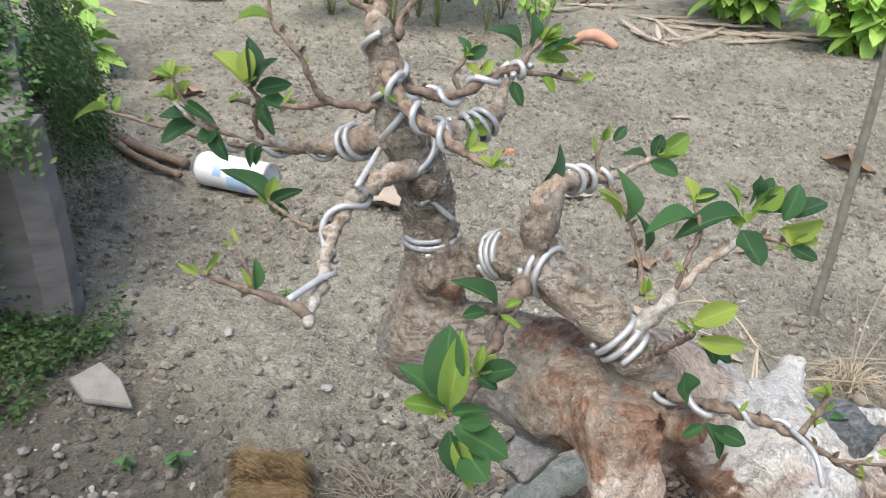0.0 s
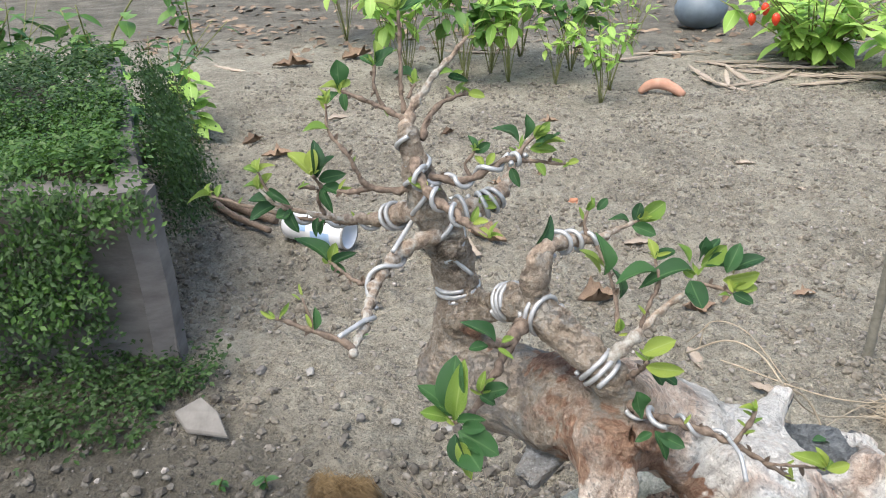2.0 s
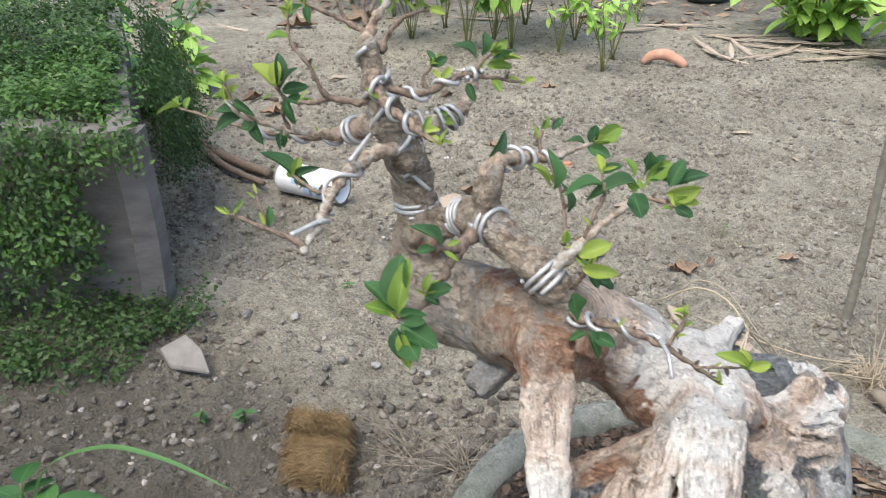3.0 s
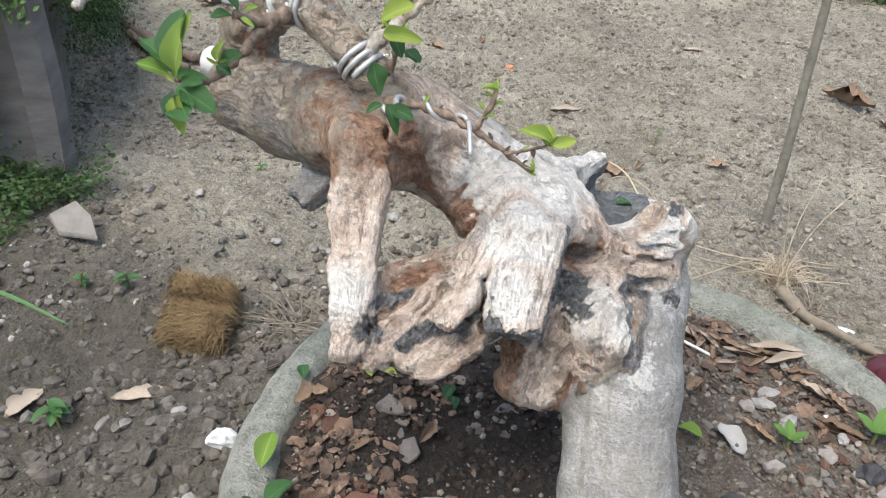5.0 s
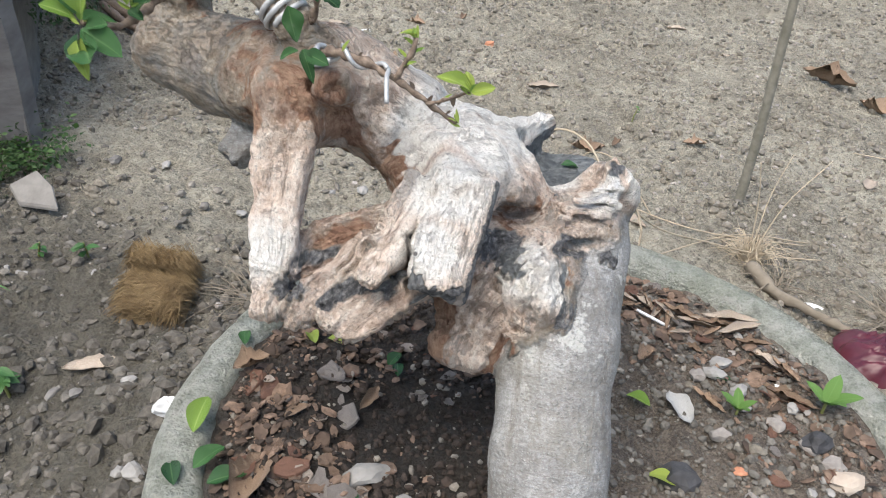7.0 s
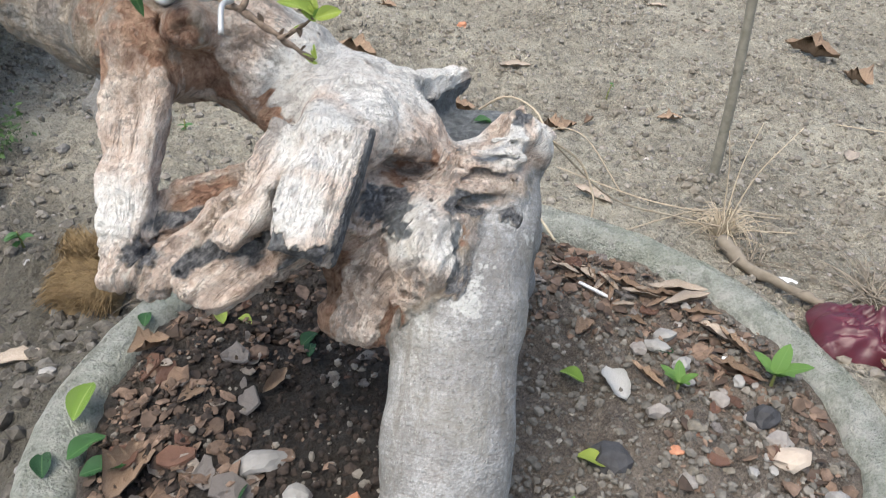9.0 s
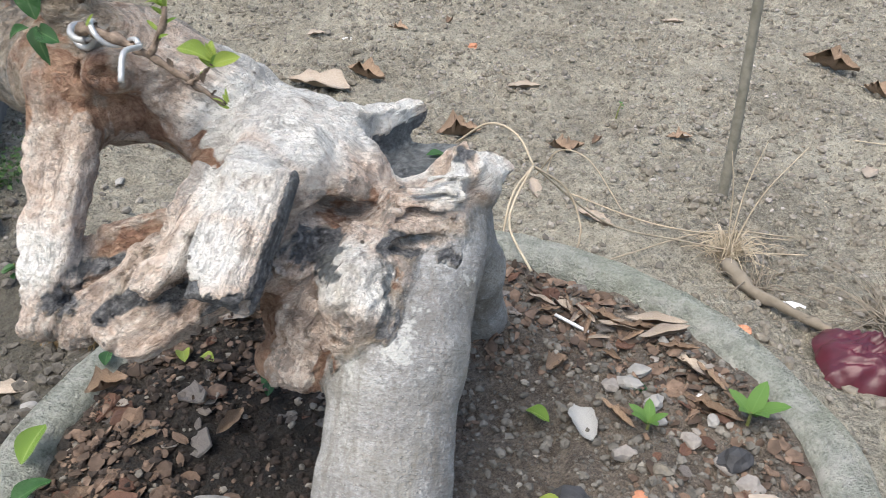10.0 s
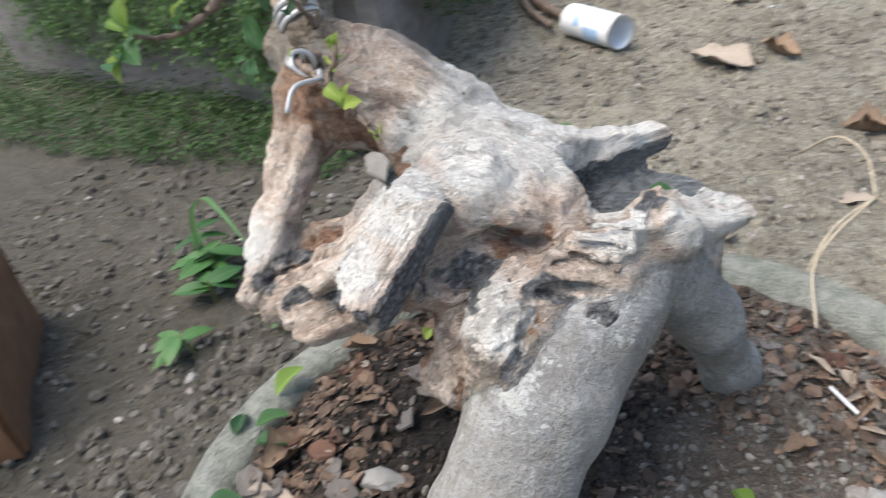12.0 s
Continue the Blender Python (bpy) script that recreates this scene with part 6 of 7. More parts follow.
def build_creepers():
    rng = np.random.default_rng(17)
    a, b, c, d = [np.array(p) for p in (BED[0], BED[1], BED[2], BED[3])]
    front = (b - a) / np.linalg.norm(b - a)
    out = np.array([front[1], -front[0]])
    if out[1] > 0:
        out = -out

    def on_top(r, near=False):
        u, w = r.random() ** 1.4, (0.02 + 0.42 * r.random() if near else 0.30 + 0.70 * r.random() ** 1.2)
        p = (1 - w) * ((1 - u) * a + u * b) + w * ((1 - u) * d + u * c)
        lump = 0.03 * hash_noise(np.array([[p[0] * 6, p[1] * 6, 0]]), 61)[0]
        return (p[0] - 0.03, p[1] + 0.01, 0.315 + lump + 0.03 * r.random()), np.array([0, 0, 1.0])

    def on_front(r):
        while True:
            u, z = r.random() ** 1.3 * 0.85, r.uniform(0.02, 0.35)
            edge = hash_noise(np.array([[u * 12, z * 9, 2.0]]), 62)[0]
            if u < 0.052 + 0.015 * edge and z < 0.30 or u > 0.22 and z < 0.09 + 0.03 * edge:
                continue
            if edge + 1.1 * (z - 0.15) / 0.2 + (0.55 if u > 0.10 else -0.4) - (0.6 if 0.06 < z < 0.11 else 0) < r.uniform(-1.0, 0.7):
                continue
            p = a + (b - a) * u + out * r.uniform(0.003, 0.05)
            return (p[0], p[1], z), np.array([out[0], out[1], 0.5])

    def at_foot(r):
        while True:
            x, y = -0.47 - 2.0 * r.random() ** 1.5, r.uniform(0.46, 0.95)
            ragged = 0.05 * hash_noise(np.array([[x * 9, y * 9, 5.0]]), 63)[0]
            if y < 0.725 + ragged - 0.24 * max(0.0, -0.56 - x) or x > -0.50 + ragged:
                continue
            return (x, y, gz(x, y) + 0.005), np.array([0, 0, 1.0])

    side = (d - a) / np.linalg.norm(d - a)
    away = np.array([side[1], -side[0]])

    def on_side(r):
        while True:
            u, z = 0.03 + 0.97 * r.random(), r.uniform(0.10, 0.37)
            edge = hash_noise(np.array([[u * 9, z * 9, 7.0]]), 64)[0]
            if edge + (z - 0.27) / 0.10 + min(2.2, (u - 0.14) * 8) < r.uniform(-0.3, 0.6):
                continue
            spill = 0.085 * min(1.0, max(0.0, u - 0.18) * 4) * (1.15 - 0.5 * u) * r.random() ** 0.8
            p = a + (d - a) * u + away * (r.uniform(0.003, 0.045) + spill)
            return (p[0], p[1], z * (1 - 4.0 * spill) + 0.01), np.array([away[0], away[1], 0.5])

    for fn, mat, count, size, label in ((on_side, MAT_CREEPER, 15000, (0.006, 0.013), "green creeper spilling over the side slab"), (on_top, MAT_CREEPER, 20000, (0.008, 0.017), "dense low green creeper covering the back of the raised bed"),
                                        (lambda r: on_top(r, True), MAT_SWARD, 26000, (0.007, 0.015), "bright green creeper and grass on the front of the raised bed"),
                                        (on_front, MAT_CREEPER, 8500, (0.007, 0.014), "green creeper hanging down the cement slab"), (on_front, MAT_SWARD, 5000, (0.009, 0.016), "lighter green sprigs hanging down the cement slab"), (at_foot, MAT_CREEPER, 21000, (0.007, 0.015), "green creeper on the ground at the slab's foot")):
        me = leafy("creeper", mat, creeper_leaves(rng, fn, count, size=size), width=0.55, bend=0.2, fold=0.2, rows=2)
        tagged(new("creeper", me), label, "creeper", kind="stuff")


build_creepers()

# ---- weeds, herbs and background plants ----
def herb(name, at, label, height, leaves, size, seed, mat=None, stem_r=0.002, category="weed", spread=0.5, top=0.35, droop=0.3, group=""):
    """A small plant: leaning stems, each with leaves round it."""
    mat = mat or MAT_HERB
    rng = np.random.default_rng(seed)
    ob = thing(name, at, label, category, group)
    stems, lv = [], []
    count = max(1, leaves // 8)
    for k in range(count):
        a = rng.uniform(0, 6.28)
        lean = np.array([math.cos(a), math.sin(a), 0]) * spread * height * (0.15 if count == 1 else rng.uniform(0.2, 1.0))
        base = np.array(at) + np.array([rng.normal() * stem_r * 2, rng.normal() * stem_r * 2, -0.005])
        tip = np.array(at) + lean + np.array([0, 0, height * rng.uniform(0.7, 1.05)])
        mid = (base + tip) / 2 - lean * 0.12 + rng.normal(size=3) * height * 0.03
        stems.append(tube_arrays([(*base, stem_r), (*mid, stem_r * 0.8), (*tip, stem_r * 0.45)], 6, height / 8))
        for j in range(max(3, leaves // count)):
            u = top + (1 - top) * rng.random()
            p = (1 - u) ** 2 * base + 2 * u * (1 - u) * mid + u * u * tip
            b = rng.uniform(0, 6.28)
            way = np.array([math.cos(b), math.sin(b), rng.uniform(-droop, 0.5)])
            lv.append((p, way, (0.2 * rng.normal(), 0.2 * rng.normal(), 1), size * rng.uniform(0.55, 1.1)))
    part("stem", joined("stem", stems, MAT_SHOOT), MAT_SHOOT, ob)
    part("foliage", leafy("foliage", mat, lv, width=0.48, bend=0.3, fold=0.2, rows=4), mat, ob)
    return ob


def on_ground(x, y, dz=0.0):
    return (x, y, gz(x, y) + dz)


for k, (x, y, h, n, s) in enumerate([(-0.285, 0.659, 0.04, 9, 0.020), (-0.345, 0.655, 0.03, 7, 0.016), (-0.255, 0.415, 0.05, 10, 0.022), (-0.48, 0.46, 0.06, 9, 0.060), (-0.39, 0.41, 0.05, 8, 0.055), (-0.33, 0.32, 0.05, 9, 0.05), (-0.24, 1.07, 0.03, 6, 0.014), (0.52, 1.42, 0.03, 6, 0.012)]):
    herb("weed", on_ground(x, y), "small green broad-leaved weed sprouting from bare soil", h, n, s, 100 + k, MAT_WEED, droop=0.1, top=0.4)
herb("weed", on_ground(-0.44, 0.45), "leafy weed with a long arching grass blade", 0.06, 10, 0.06, 120, MAT_WEED, droop=0.2)
for k, (x, y, h) in enumerate([(-0.20, 2.95, 0.50), (-0.02, 3.0, 0.46), (-0.45, 3.1, 0.5), (-0.10, 3.15, 0.62), (-0.34, 3.35, 0.66), (0.02, 3.45, 0.55), (-0.62, 3.6, 0.6), (0.17, 3.02, 0.40), (0.33, 2.72, 0.34), (0.38, 2.95, 0.45), (0.24, 3.25, 0.5), (-0.9, 3.9, 0.6), (0.55, 3.7, 0.45)]):
    herb("herb_plant", on_ground(x, y), "tall slender herb with drooping light green leaves", h * 0.85, 72 if h > 0.45 else 48, 0.10 if h > 0.45 else 0.06, 130 + k, MAT_CHILLI if k % 5 else MAT_HERB, 0.0022, "herb", 0.5, 0.55, 0.9, "herbs behind the bare soil")
for k, (x, y, h) in enumerate([(-1.12, 2.04, 0.26), (-1.32, 2.06, 0.32), (-1.55, 2.04, 0.36), (-1.80, 2.06, 0.42), (-2.1, 2.1, 0.45), (-1.2, 2.35, 0.34), (-1.75, 2.4, 0.5)]):
    herb("garden_plant", on_ground(x, y), "dense dark green garden plant behind the raised bed", h, 64, 0.075, 180 + k, MAT_WEED, 0.003, "plant", 0.9, 0.15, 0.5, "plants behind the bed")
for k, (x, y, h) in enumerate([(-1.5, 2.5, 0.5), (-1.22, 2.16, 0.34), (-1.65, 2.15, 0.42), (-2.3, 3.0, 0.7), (-1.6, 3.6, 0.6), (-1.02, 2.22, 0.26), (-1.36, 2.34, 0.40)]):
    herb("garden_plant", on_ground(x, y), "leafy garden plant with yellowing leaves beside the bed", h, 30, 0.11, 150 + k, MAT_CHILLI if k % 2 else MAT_HERB, 0.005, "plant", 0.5, 0.3, 0.6)


def chilli_plant(at, seed):
    ob = herb("chilli_plant", at, "bushy chilli plant with bright leaves and red fruit", 0.36, 330, 0.13, seed, MAT_CHILLI, 0.005, "chilli plant", 1.25, 0.2, 0.6)
    red = plain_material("red_chilli", (0.55, 0.03, 0.01), (0.70, 0.07, 0.02), 60, 0.25, 0, vary=0.1)
    for dx, dy, dz in ((-0.30, -0.22, 0.27), (-0.33, -0.16, 0.22), (-0.27, -0.28, 0.24)):
        x, y, z = at[0] + dx, at[1] + dy, at[2] + dz
        part("chilli", tube("chilli", [(x, y, z + 0.03, 0.004), (x, y, z + 0.02, 0.014), (x + 0.002, y, z, 0.016), (x + 0.003, y, z - 0.02, 0.005)], red, 10, 0.006), red, ob, "ripe red chilli fruit")


chilli_plant(on_ground(1.30, 3.42), 171)
herb("chilli_plant", on_ground(1.62, 3.02), "bushy chilli plant with bright green leaves", 0.36, 330, 0.13, 172, MAT_CHILLI, 0.005, "chilli plant", 1.2, 0.2, 0.6)


# ---- litter: leaves, bark, sticks ----
def dry_leaf_mesh(width, curl, seed, mat, rows=10):
    rng = np.random.default_rng(seed)
    v = []
    for i in range(rows + 1):
        u = i / rows
        w = 0.5 * width * math.sin(math.pi * u) ** 0.7 * (1 + 0.12 * rng.normal()) + 0.004
        for s in (-1, -0.5, 0, 0.5, 1):
            v.append((u - 0.5, s * w, curl * (s * w) ** 2 / max(width, 0.01) * 4 + curl * 0.5 * (u - 0.5) ** 2 + (0.02 if width > 0.2 else 0.0025) * rng.normal()))
    n = len(v)
    v = np.array(v)
    v[:, 2] -= v[:, 2].min()
    low = v - np.array([0, 0, 0.012])
    f = [(i * 5 + j, (i + 1) * 5 + j, (i + 1) * 5 + j + 1, i * 5 + j + 1) for i in range(rows) for j in range(4)]
    f += [tuple(n + x for x in q[::-1]) for q in f]
    rim = [i * 5 for i in range(rows + 1)] + [rows * 5 + j for j in range(1, 5)] + [i * 5 + 4 for i in range(rows - 1, -1, -1)] + [3, 2, 1]
    f += [(a, b, n + b, n + a) for a, b in zip(rim, rim[1:] + rim[:1])]
    return mesh_from("dry_leaf", np.vstack([v, low]), f, mat)


MAT_SILVER = plain_material("silvery_dry_leaf", (0.34, 0.335, 0.325), (0.54, 0.535, 0.52), 90, 0.75, 0.001, vary=0.1)
NARROW = dry_leaf_mesh(0.075, 0.2, 6, MAT_DRY_PALE, 14)
DRY = [dry_leaf_mesh(0.42, 0.5, 1, MAT_DRY), dry_leaf_mesh(0.32, 0.9, 2, MAT_DRY), dry_leaf_mesh(0.55, 0.3, 3, MAT_DRY_PALE), dry_leaf_mesh(0.28, 0.4, 4, MAT_DRY_PALE), dry_leaf_mesh(0.6, 0.8, 5, MAT_DRY), NARROW, dry_leaf_mesh(0.16, 0.9, 8, MAT_DRY), dry_leaf_mesh(0.20, 0.7, 9, MAT_DRY_PALE), dry_leaf_mesh(0.52, 0.35, 10, MAT_SILVER)]


def dry_leaf(x, y, length, turn, kind=0, z=None, tilt=0.0, label="curled dry brown leaf lying on the soil", name="dry_leaf", base=None):
    ob = new(name, DRY[kind])
    zz = (gz(x, y) if z is None else z) + 0.012 * length + 0.001
    ob.matrix_basis = pose(x, y, zz, tilt, 0, turn) @ Matrix.Diagonal((length, length, length, 1))
    return tagged(ob, label, "dry leaf", "dry leaves on the ground" if z is None else "litter in the pot")


for x, y, ln, turn, kind in [(-0.106, 1.425, 0.15, 165, 2), (-0.030, 1.53, 0.11, 150, 1), (0.319, 1.522, 0.075, 10, 3), (1.00, 1.72, 0.13, 140, 1), (1.07, 1.60, 0.08, 120, 4), (0.424, 1.27, 0.06, 40, 0), (0.40, 1.255, 0.05, -30, 4), (0.47, 1.30, 0.04, 60, 1), (0.209, 1.262, 0.085, 15, 4), (-0.174, 0.463, 0.065, 20, 3), (-0.30, 0.44, 0.05, 70, 2),
                              (-0.215, 1.775, 0.05, 30, 2), (0.36, 1.05, 0.07, 100, 3), (0.26, 1.02, 0.05, 40, 2), (0.62, 1.30, 0.05, 10, 0), (-0.02, 1.85, 0.06, -20, 0), (0.10, 1.95, 0.05, 80, 1), (0.45, 0.93, 0.07, 140, 3), (0.48, 0.72, 0.06, 30, 2), (0.57, 0.62, 0.05, 100, 0), (-0.70, 2.05, 0.10, 20, 0), (-0.85, 2.25, 0.09, 60, 1), (-0.62, 2.5, 0.08, 20, 2), (0.7, 2.1, 0.06, 0, 3), (0.95, 1.25, 0.05, 60, 2), (0.13, 2.45, 0.07, 10, 0), (-0.2, 2.3, 0.06, 50, 1), (0.8, 1.9, 0.05, 120, 3)]:
    dry_leaf(x, y, ln, turn, kind)
for x, y, ln, turn in [(0.78, 3.15, 0.35, 100), (0.87, 3.12, 0.30, 80), (0.98, 3.05, 0.33, 30), (1.1, 3.2, 0.36, 160), (1.3, 3.4, 0.5, 10), (1.55, 3.25, 0.45, 5), (0.95, 3.35, 0.30, 140), (1.2, 3.55, 0.4, 20), (-1.25, 3.2, 0.32, 150), (-1.0, 3.25, 0.18, 20), (-0.75, 3.45, 0.2, 60), (0.7, 3.6, 0.35, 10), (0.83, 3.0, 0.30, 120), (1.05, 3.1, 0.4, 50), (0.93, 3.2, 0.36, 95), (1.15, 3.3, 0.42, 175), (1.4, 3.15, 0.5, 170), (1.25, 3.05, 0.35, 20), (1.0, 3.45, 0.4, 5), (0.5, 3.45, 0.3, 30), (-0.2, 3.55, 0.34, 170)]:
    dry_leaf(x, y, ln, turn, 5 if ln >= 0.3 else 0, label="long pale dry corn leaf on the ground")


def build_litter():
    rng = np.random.default_rng(23)
    lv = []
    for _ in range(900):
        x, y = rng.uniform(-2.2, 2.6), 3.55 + 1.6 * rng.random()
        a = rng.uniform(0, 6.28)
        lv.append(((x, y, gz(x, y) + 0.012 * rng.random()), (math.cos(a), math.sin(a), 0.1 * rng.normal()), (0.25 * rng.normal(), 0.25 * rng.normal(), 1), rng.uniform(0.03, 0.10)))
    mat = plain_material("leaf_litter", (0.17, 0.115, 0.078), (0.42, 0.32, 0.23), 30, 0.9, 0.001, vary=0.7, island=True)
    tagged(new("leaf_litter", leafy("leaf_litter", mat, lv, width=0.4, bend=0.2, fold=0.3, rows=4)), "brown leaf litter under the plants behind", "leaf litter", kind="stuff")


build_litter()


def stick(name, pts, mat, label, category="stick", sides=8, rough=0.12, group=""):
    pts = [(x, y, z, r) for x, y, z, r in pts]
    at = pts[0][:3]
    v, f = tube_arrays(pts, sides, 0.01, rough, len(label))
    v = v - np.array(at)
    ob = new(name, mesh_from(name, v, f, mat))
    ob.location = at
    return tagged(ob, label, category, group)


def ground_pts(pts, r, lift=0.0):
    return [(x, y, gz(x, y) + (r if len(p) < 3 else p[2]) + lift, r * (1 - 0.5 * k / len(pts))) for k, (p, (x, y)) in enumerate(zip(pts, [q[:2] for q in pts]))]


stick("fallen_branch", ground_pts([(-1.02, 2.0, 0.03), (-0.86, 1.80, 0.03), (-0.72, 1.68, 0.02), (-0.56, 1.575, 0.018)], 0.019), MAT_TWIG, "thick bare brown branch lying behind the white can", rough=0.2)
stick("fallen_branch", ground_pts([(-0.80, 1.72, 0.03), (-0.68, 1.60, 0.02), (-0.55, 1.50, 0.02)], 0.011), MAT_TWIG, "thinner forked branch lying on the soil", rough=0.2)
stick("stick", [(-1.6, 1.05, 0.62, 0.014), (-1.3, 1.10, 0.50, 0.013), (-1.02, 1.16, 0.36, 0.011)], MAT_BRANCH, "grey stick leaning across the raised bed")
stick("fallen_branch", ground_pts([(0.628, 0.862, 0.014), (0.655, 0.818, 0.013), (0.690, 0.776, 0.014), (0.735, 0.735, 0.015)], 0.0095), MAT_ROOTS, "short grey-brown root piece beside the pot", rough=0.45)
stick("sapling_stem", [(0.667, 1.095, gz(0.667, 1.095) - 0.02, 0.0085), (0.662, 1.092, 0.12, 0.0078), (0.652, 1.09, 0.28, 0.0072), (0.638, 1.085, 0.48, 0.0066), (0.622, 1.08, 0.66, 0.005)], MAT_POLE, "thin upright bare sapling stem rising from the soil", "sapling", rough=0.1)
STRAWS = [[(0.265, 0.735, 0.225), (0.303, 0.71, 0.262), (0.335, 0.685, 0.262), (0.355, 0.65, 0.245)], [(0.355, 0.65, 0.245), (0.338, 0.61, 0.235), (0.332, 0.575, 0.215), (0.330, 0.552, 0.17)], [(0.355, 0.65, 0.245), (0.340, 0.60, 0.232), (0.338, 0.56, 0.222), (0.361, 0.502, 0.215)], [(0.355, 0.651, 0.244), (0.392, 0.66, 0.215), (0.410, 0.64, 0.18), (0.405, 0.62, 0.16)],
          [(0.355, 0.652, 0.243), (0.45, 0.76, 0.12), (0.56, 0.85, 0.05), (0.66, 0.90, 0.02), (0.76, 0.93, 0.015)],
          [(0.375, 1.09, 0.0), (0.39, 1.10, 0.05), (0.44, 1.06, 0.06), (0.50, 0.99, 0.0)], [(0.36, 1.12, 0.0), (0.385, 1.09, 0.05)], [(0.40, 1.04, 0.005), (0.55, 0.92, 0.01), (0.75, 0.98, 0.01)], [(0.95, 1.36, 0.005), (1.08, 1.34, 0.008)],
          [(0.45, 0.80, 0.01), (0.62, 0.94, 0.02), (0.76, 0.99, 0.015)]]
for k, s in enumerate(STRAWS):
    pts = [(x, y, (z if z > 0.04 else gz(x, y) + z), 0.0013 if k < 5 else 0.0012) for x, y, z in s]
    stick("straw", pts, MAT_STRAW, "bent dry straw stalk by the pot rim" if k < 4 else "thin dry straw lying on the soil", "straw", 6, 0.0, "dry straws")


def grass_tuft(x, y, seed, count, spread, height, label, mat=None):
    rng = np.random.default_rng(seed)
    z = gz(x, y)
    pieces = []
    for _ in range(count):
        a, u = rng.uniform(0, 6.28), rng.random()
        d = np.array([math.cos(a), math.sin(a)]) * spread * (0.3 + u)
        pieces.append(tube_arrays([(x + rng.normal() * 0.01, y + rng.normal() * 0.01, z, 0.0011), (x + d[0] * 0.5, y + d[1] * 0.5, z + height * rng.uniform(0.3, 1.0), 0.0006), (x + d[0], y + d[1], z + height * rng.uniform(0.0, 0.9), 0.0003)], 5, 0.015))
    tagged(new("grass_tuft", joined("grass_tuft", pieces, mat or MAT_STRAW)), label, "grass", kind="stuff")


grass_tuft(0.640, 0.900, 1, 110, 0.06, 0.05, "uprooted tuft of dry grass with straw-coloured roots")
grass_tuft(0.67, 0.84, 2, 40, 0.10, 0.03, "dry fine roots on the soil beside the pot", MAT_ROOTS)
grass_tuft(0.82, 0.78, 3, 70, 0.13, 0.025, "dry fine roots on the soil beside the pot", MAT_ROOTS)
grass_tuft(0.04, 0.56, 4, 60, 0.13, 0.02, "dry fine roots on the soil beside the pot", MAT_ROOTS)
grass_tuft(-0.04, 0.62, 5, 40, 0.10, 0.02, "dry fine roots on the soil beside the pot", MAT_ROOTS)
for k, (dx, dy) in enumerate([(-0.012, 0.02), (0.018, 0.03), (0.045, 0.01)]):
    stick("straw", [(0.640, 0.900, gz(0.640, 0.900), 0.0013), (0.640 + dx * 0.6, 0.900 + dy, 0.09, 0.0011), (0.640 + dx * 1.6, 0.900 + dy * 1.5, 0.15 + 0.01 * k, 0.0007)], MAT_STRAW, "upright pale dry grass stalk", "straw", 5, 0.0, "dry straws")


def grass_blade(pts, width, label):
    """A long folded blade that tapers to its tip."""
    line = spline([(*p, 0.001) for p in pts], 0.008)
    t, side, up = frames(line)
    flat = np.cross(t, (0.0, 0.0, 1.0))
    flat /= np.linalg.norm(flat, axis=1)[:, None] + 1e-9
    n = len(line)
    w = width * np.sin(np.pi * (0.12 + 0.88 * np.linspace(0, 1, n))) ** 0.6
    rows = [line[:, :3] + flat * (k * w)[:, None] + np.array([0, 0, 0.35]) * (abs(k) * w)[:, None] for k in (-0.5, 0, 0.5)]
    v = np.stack(rows, 1).reshape(-1, 3)
    f = [(i * 3 + j, (i + 1) * 3 + j, (i + 1) * 3 + j + 1, i * 3 + j + 1) for i in range(n - 1) for j in (0, 1)]
    ob = new("grass_blade", mesh_from("grass_blade", v, f, MAT_WEED))
    tagged(ob, label, "grass")


grass_blade([(-0.47, 0.44, 0.015), (-0.42, 0.435, 0.13), (-0.33, 0.415, 0.195), (-0.25, 0.392, 0.213), (-0.166, 0.368, 0.205)], 0.008, "long green grass blade arching over the weeds")


def husk_mat(x, y):
    rng = np.random.default_rng(31)
    z = gz(x, y)
    pieces = []
    for _ in range(3400):
        w = rng.uniform(-0.052, 0.052)
        u = rng.uniform(-0.037, 0.037) - 0.25 * w
        a = rng.normal() * 0.35 + (-0.1 if w > 0.0 else 0.4 if u < 0.02 else 1.4)
        ln = rng.uniform(0.018, 0.045)
        h = (0.024 + (0.016 if w > 0.02 else 0)) * rng.uniform(0.5, 1.1)
        cx, cy = x + u, y + w
        dx, dy = math.cos(a) * ln / 2, math.sin(a) * ln / 2
        pieces.append(tube_arrays([(cx - dx, cy - dy, z + h * 0.5, 0.0002), (cx, cy + rng.normal() * 0.006, z + h + 0.002, 0.0004), (cx + dx, cy + dy, z + h * 0.4, 0.0002)], 3, 0.015))
    ob = thing("coir_husk", (x, y, z), "flat square mat of brown coir husk fibre", "coir husk")
    part("fibre_mat", joined("fibre_mat", pieces, MAT_HUSK), MAT_HUSK, ob)
    n = 24
    u, w = np.meshgrid(np.linspace(-1, 1, n), np.linspace(-1, 1, n), indexing="ij")
    v = np.c_[x + u.ravel() * 0.040 - 0.013 * w.ravel(), y + w.ravel() * 0.054, 0 * u.ravel()]
    edge = (np.clip(1 - np.abs(u) ** 4, 0, 1) * np.clip(1 - np.abs(w) ** 4, 0, 1)).ravel()
    v[:, 2] = z - 0.004 + edge * (0.011 + 0.010 * fractal(v, 40, 3, 91))
    idx = np.arange(n * n).reshape(n, n)
    f = np.stack([idx[:-1, :-1], idx[1:, :-1], idx[1:, 1:], idx[:-1, 1:]], -1).reshape(-1, 4)
    part("pad", mesh_from("pad", v, f.tolist(), MAT_HUSK), MAT_HUSK, ob)


husk_mat(-0.160, 0.598)


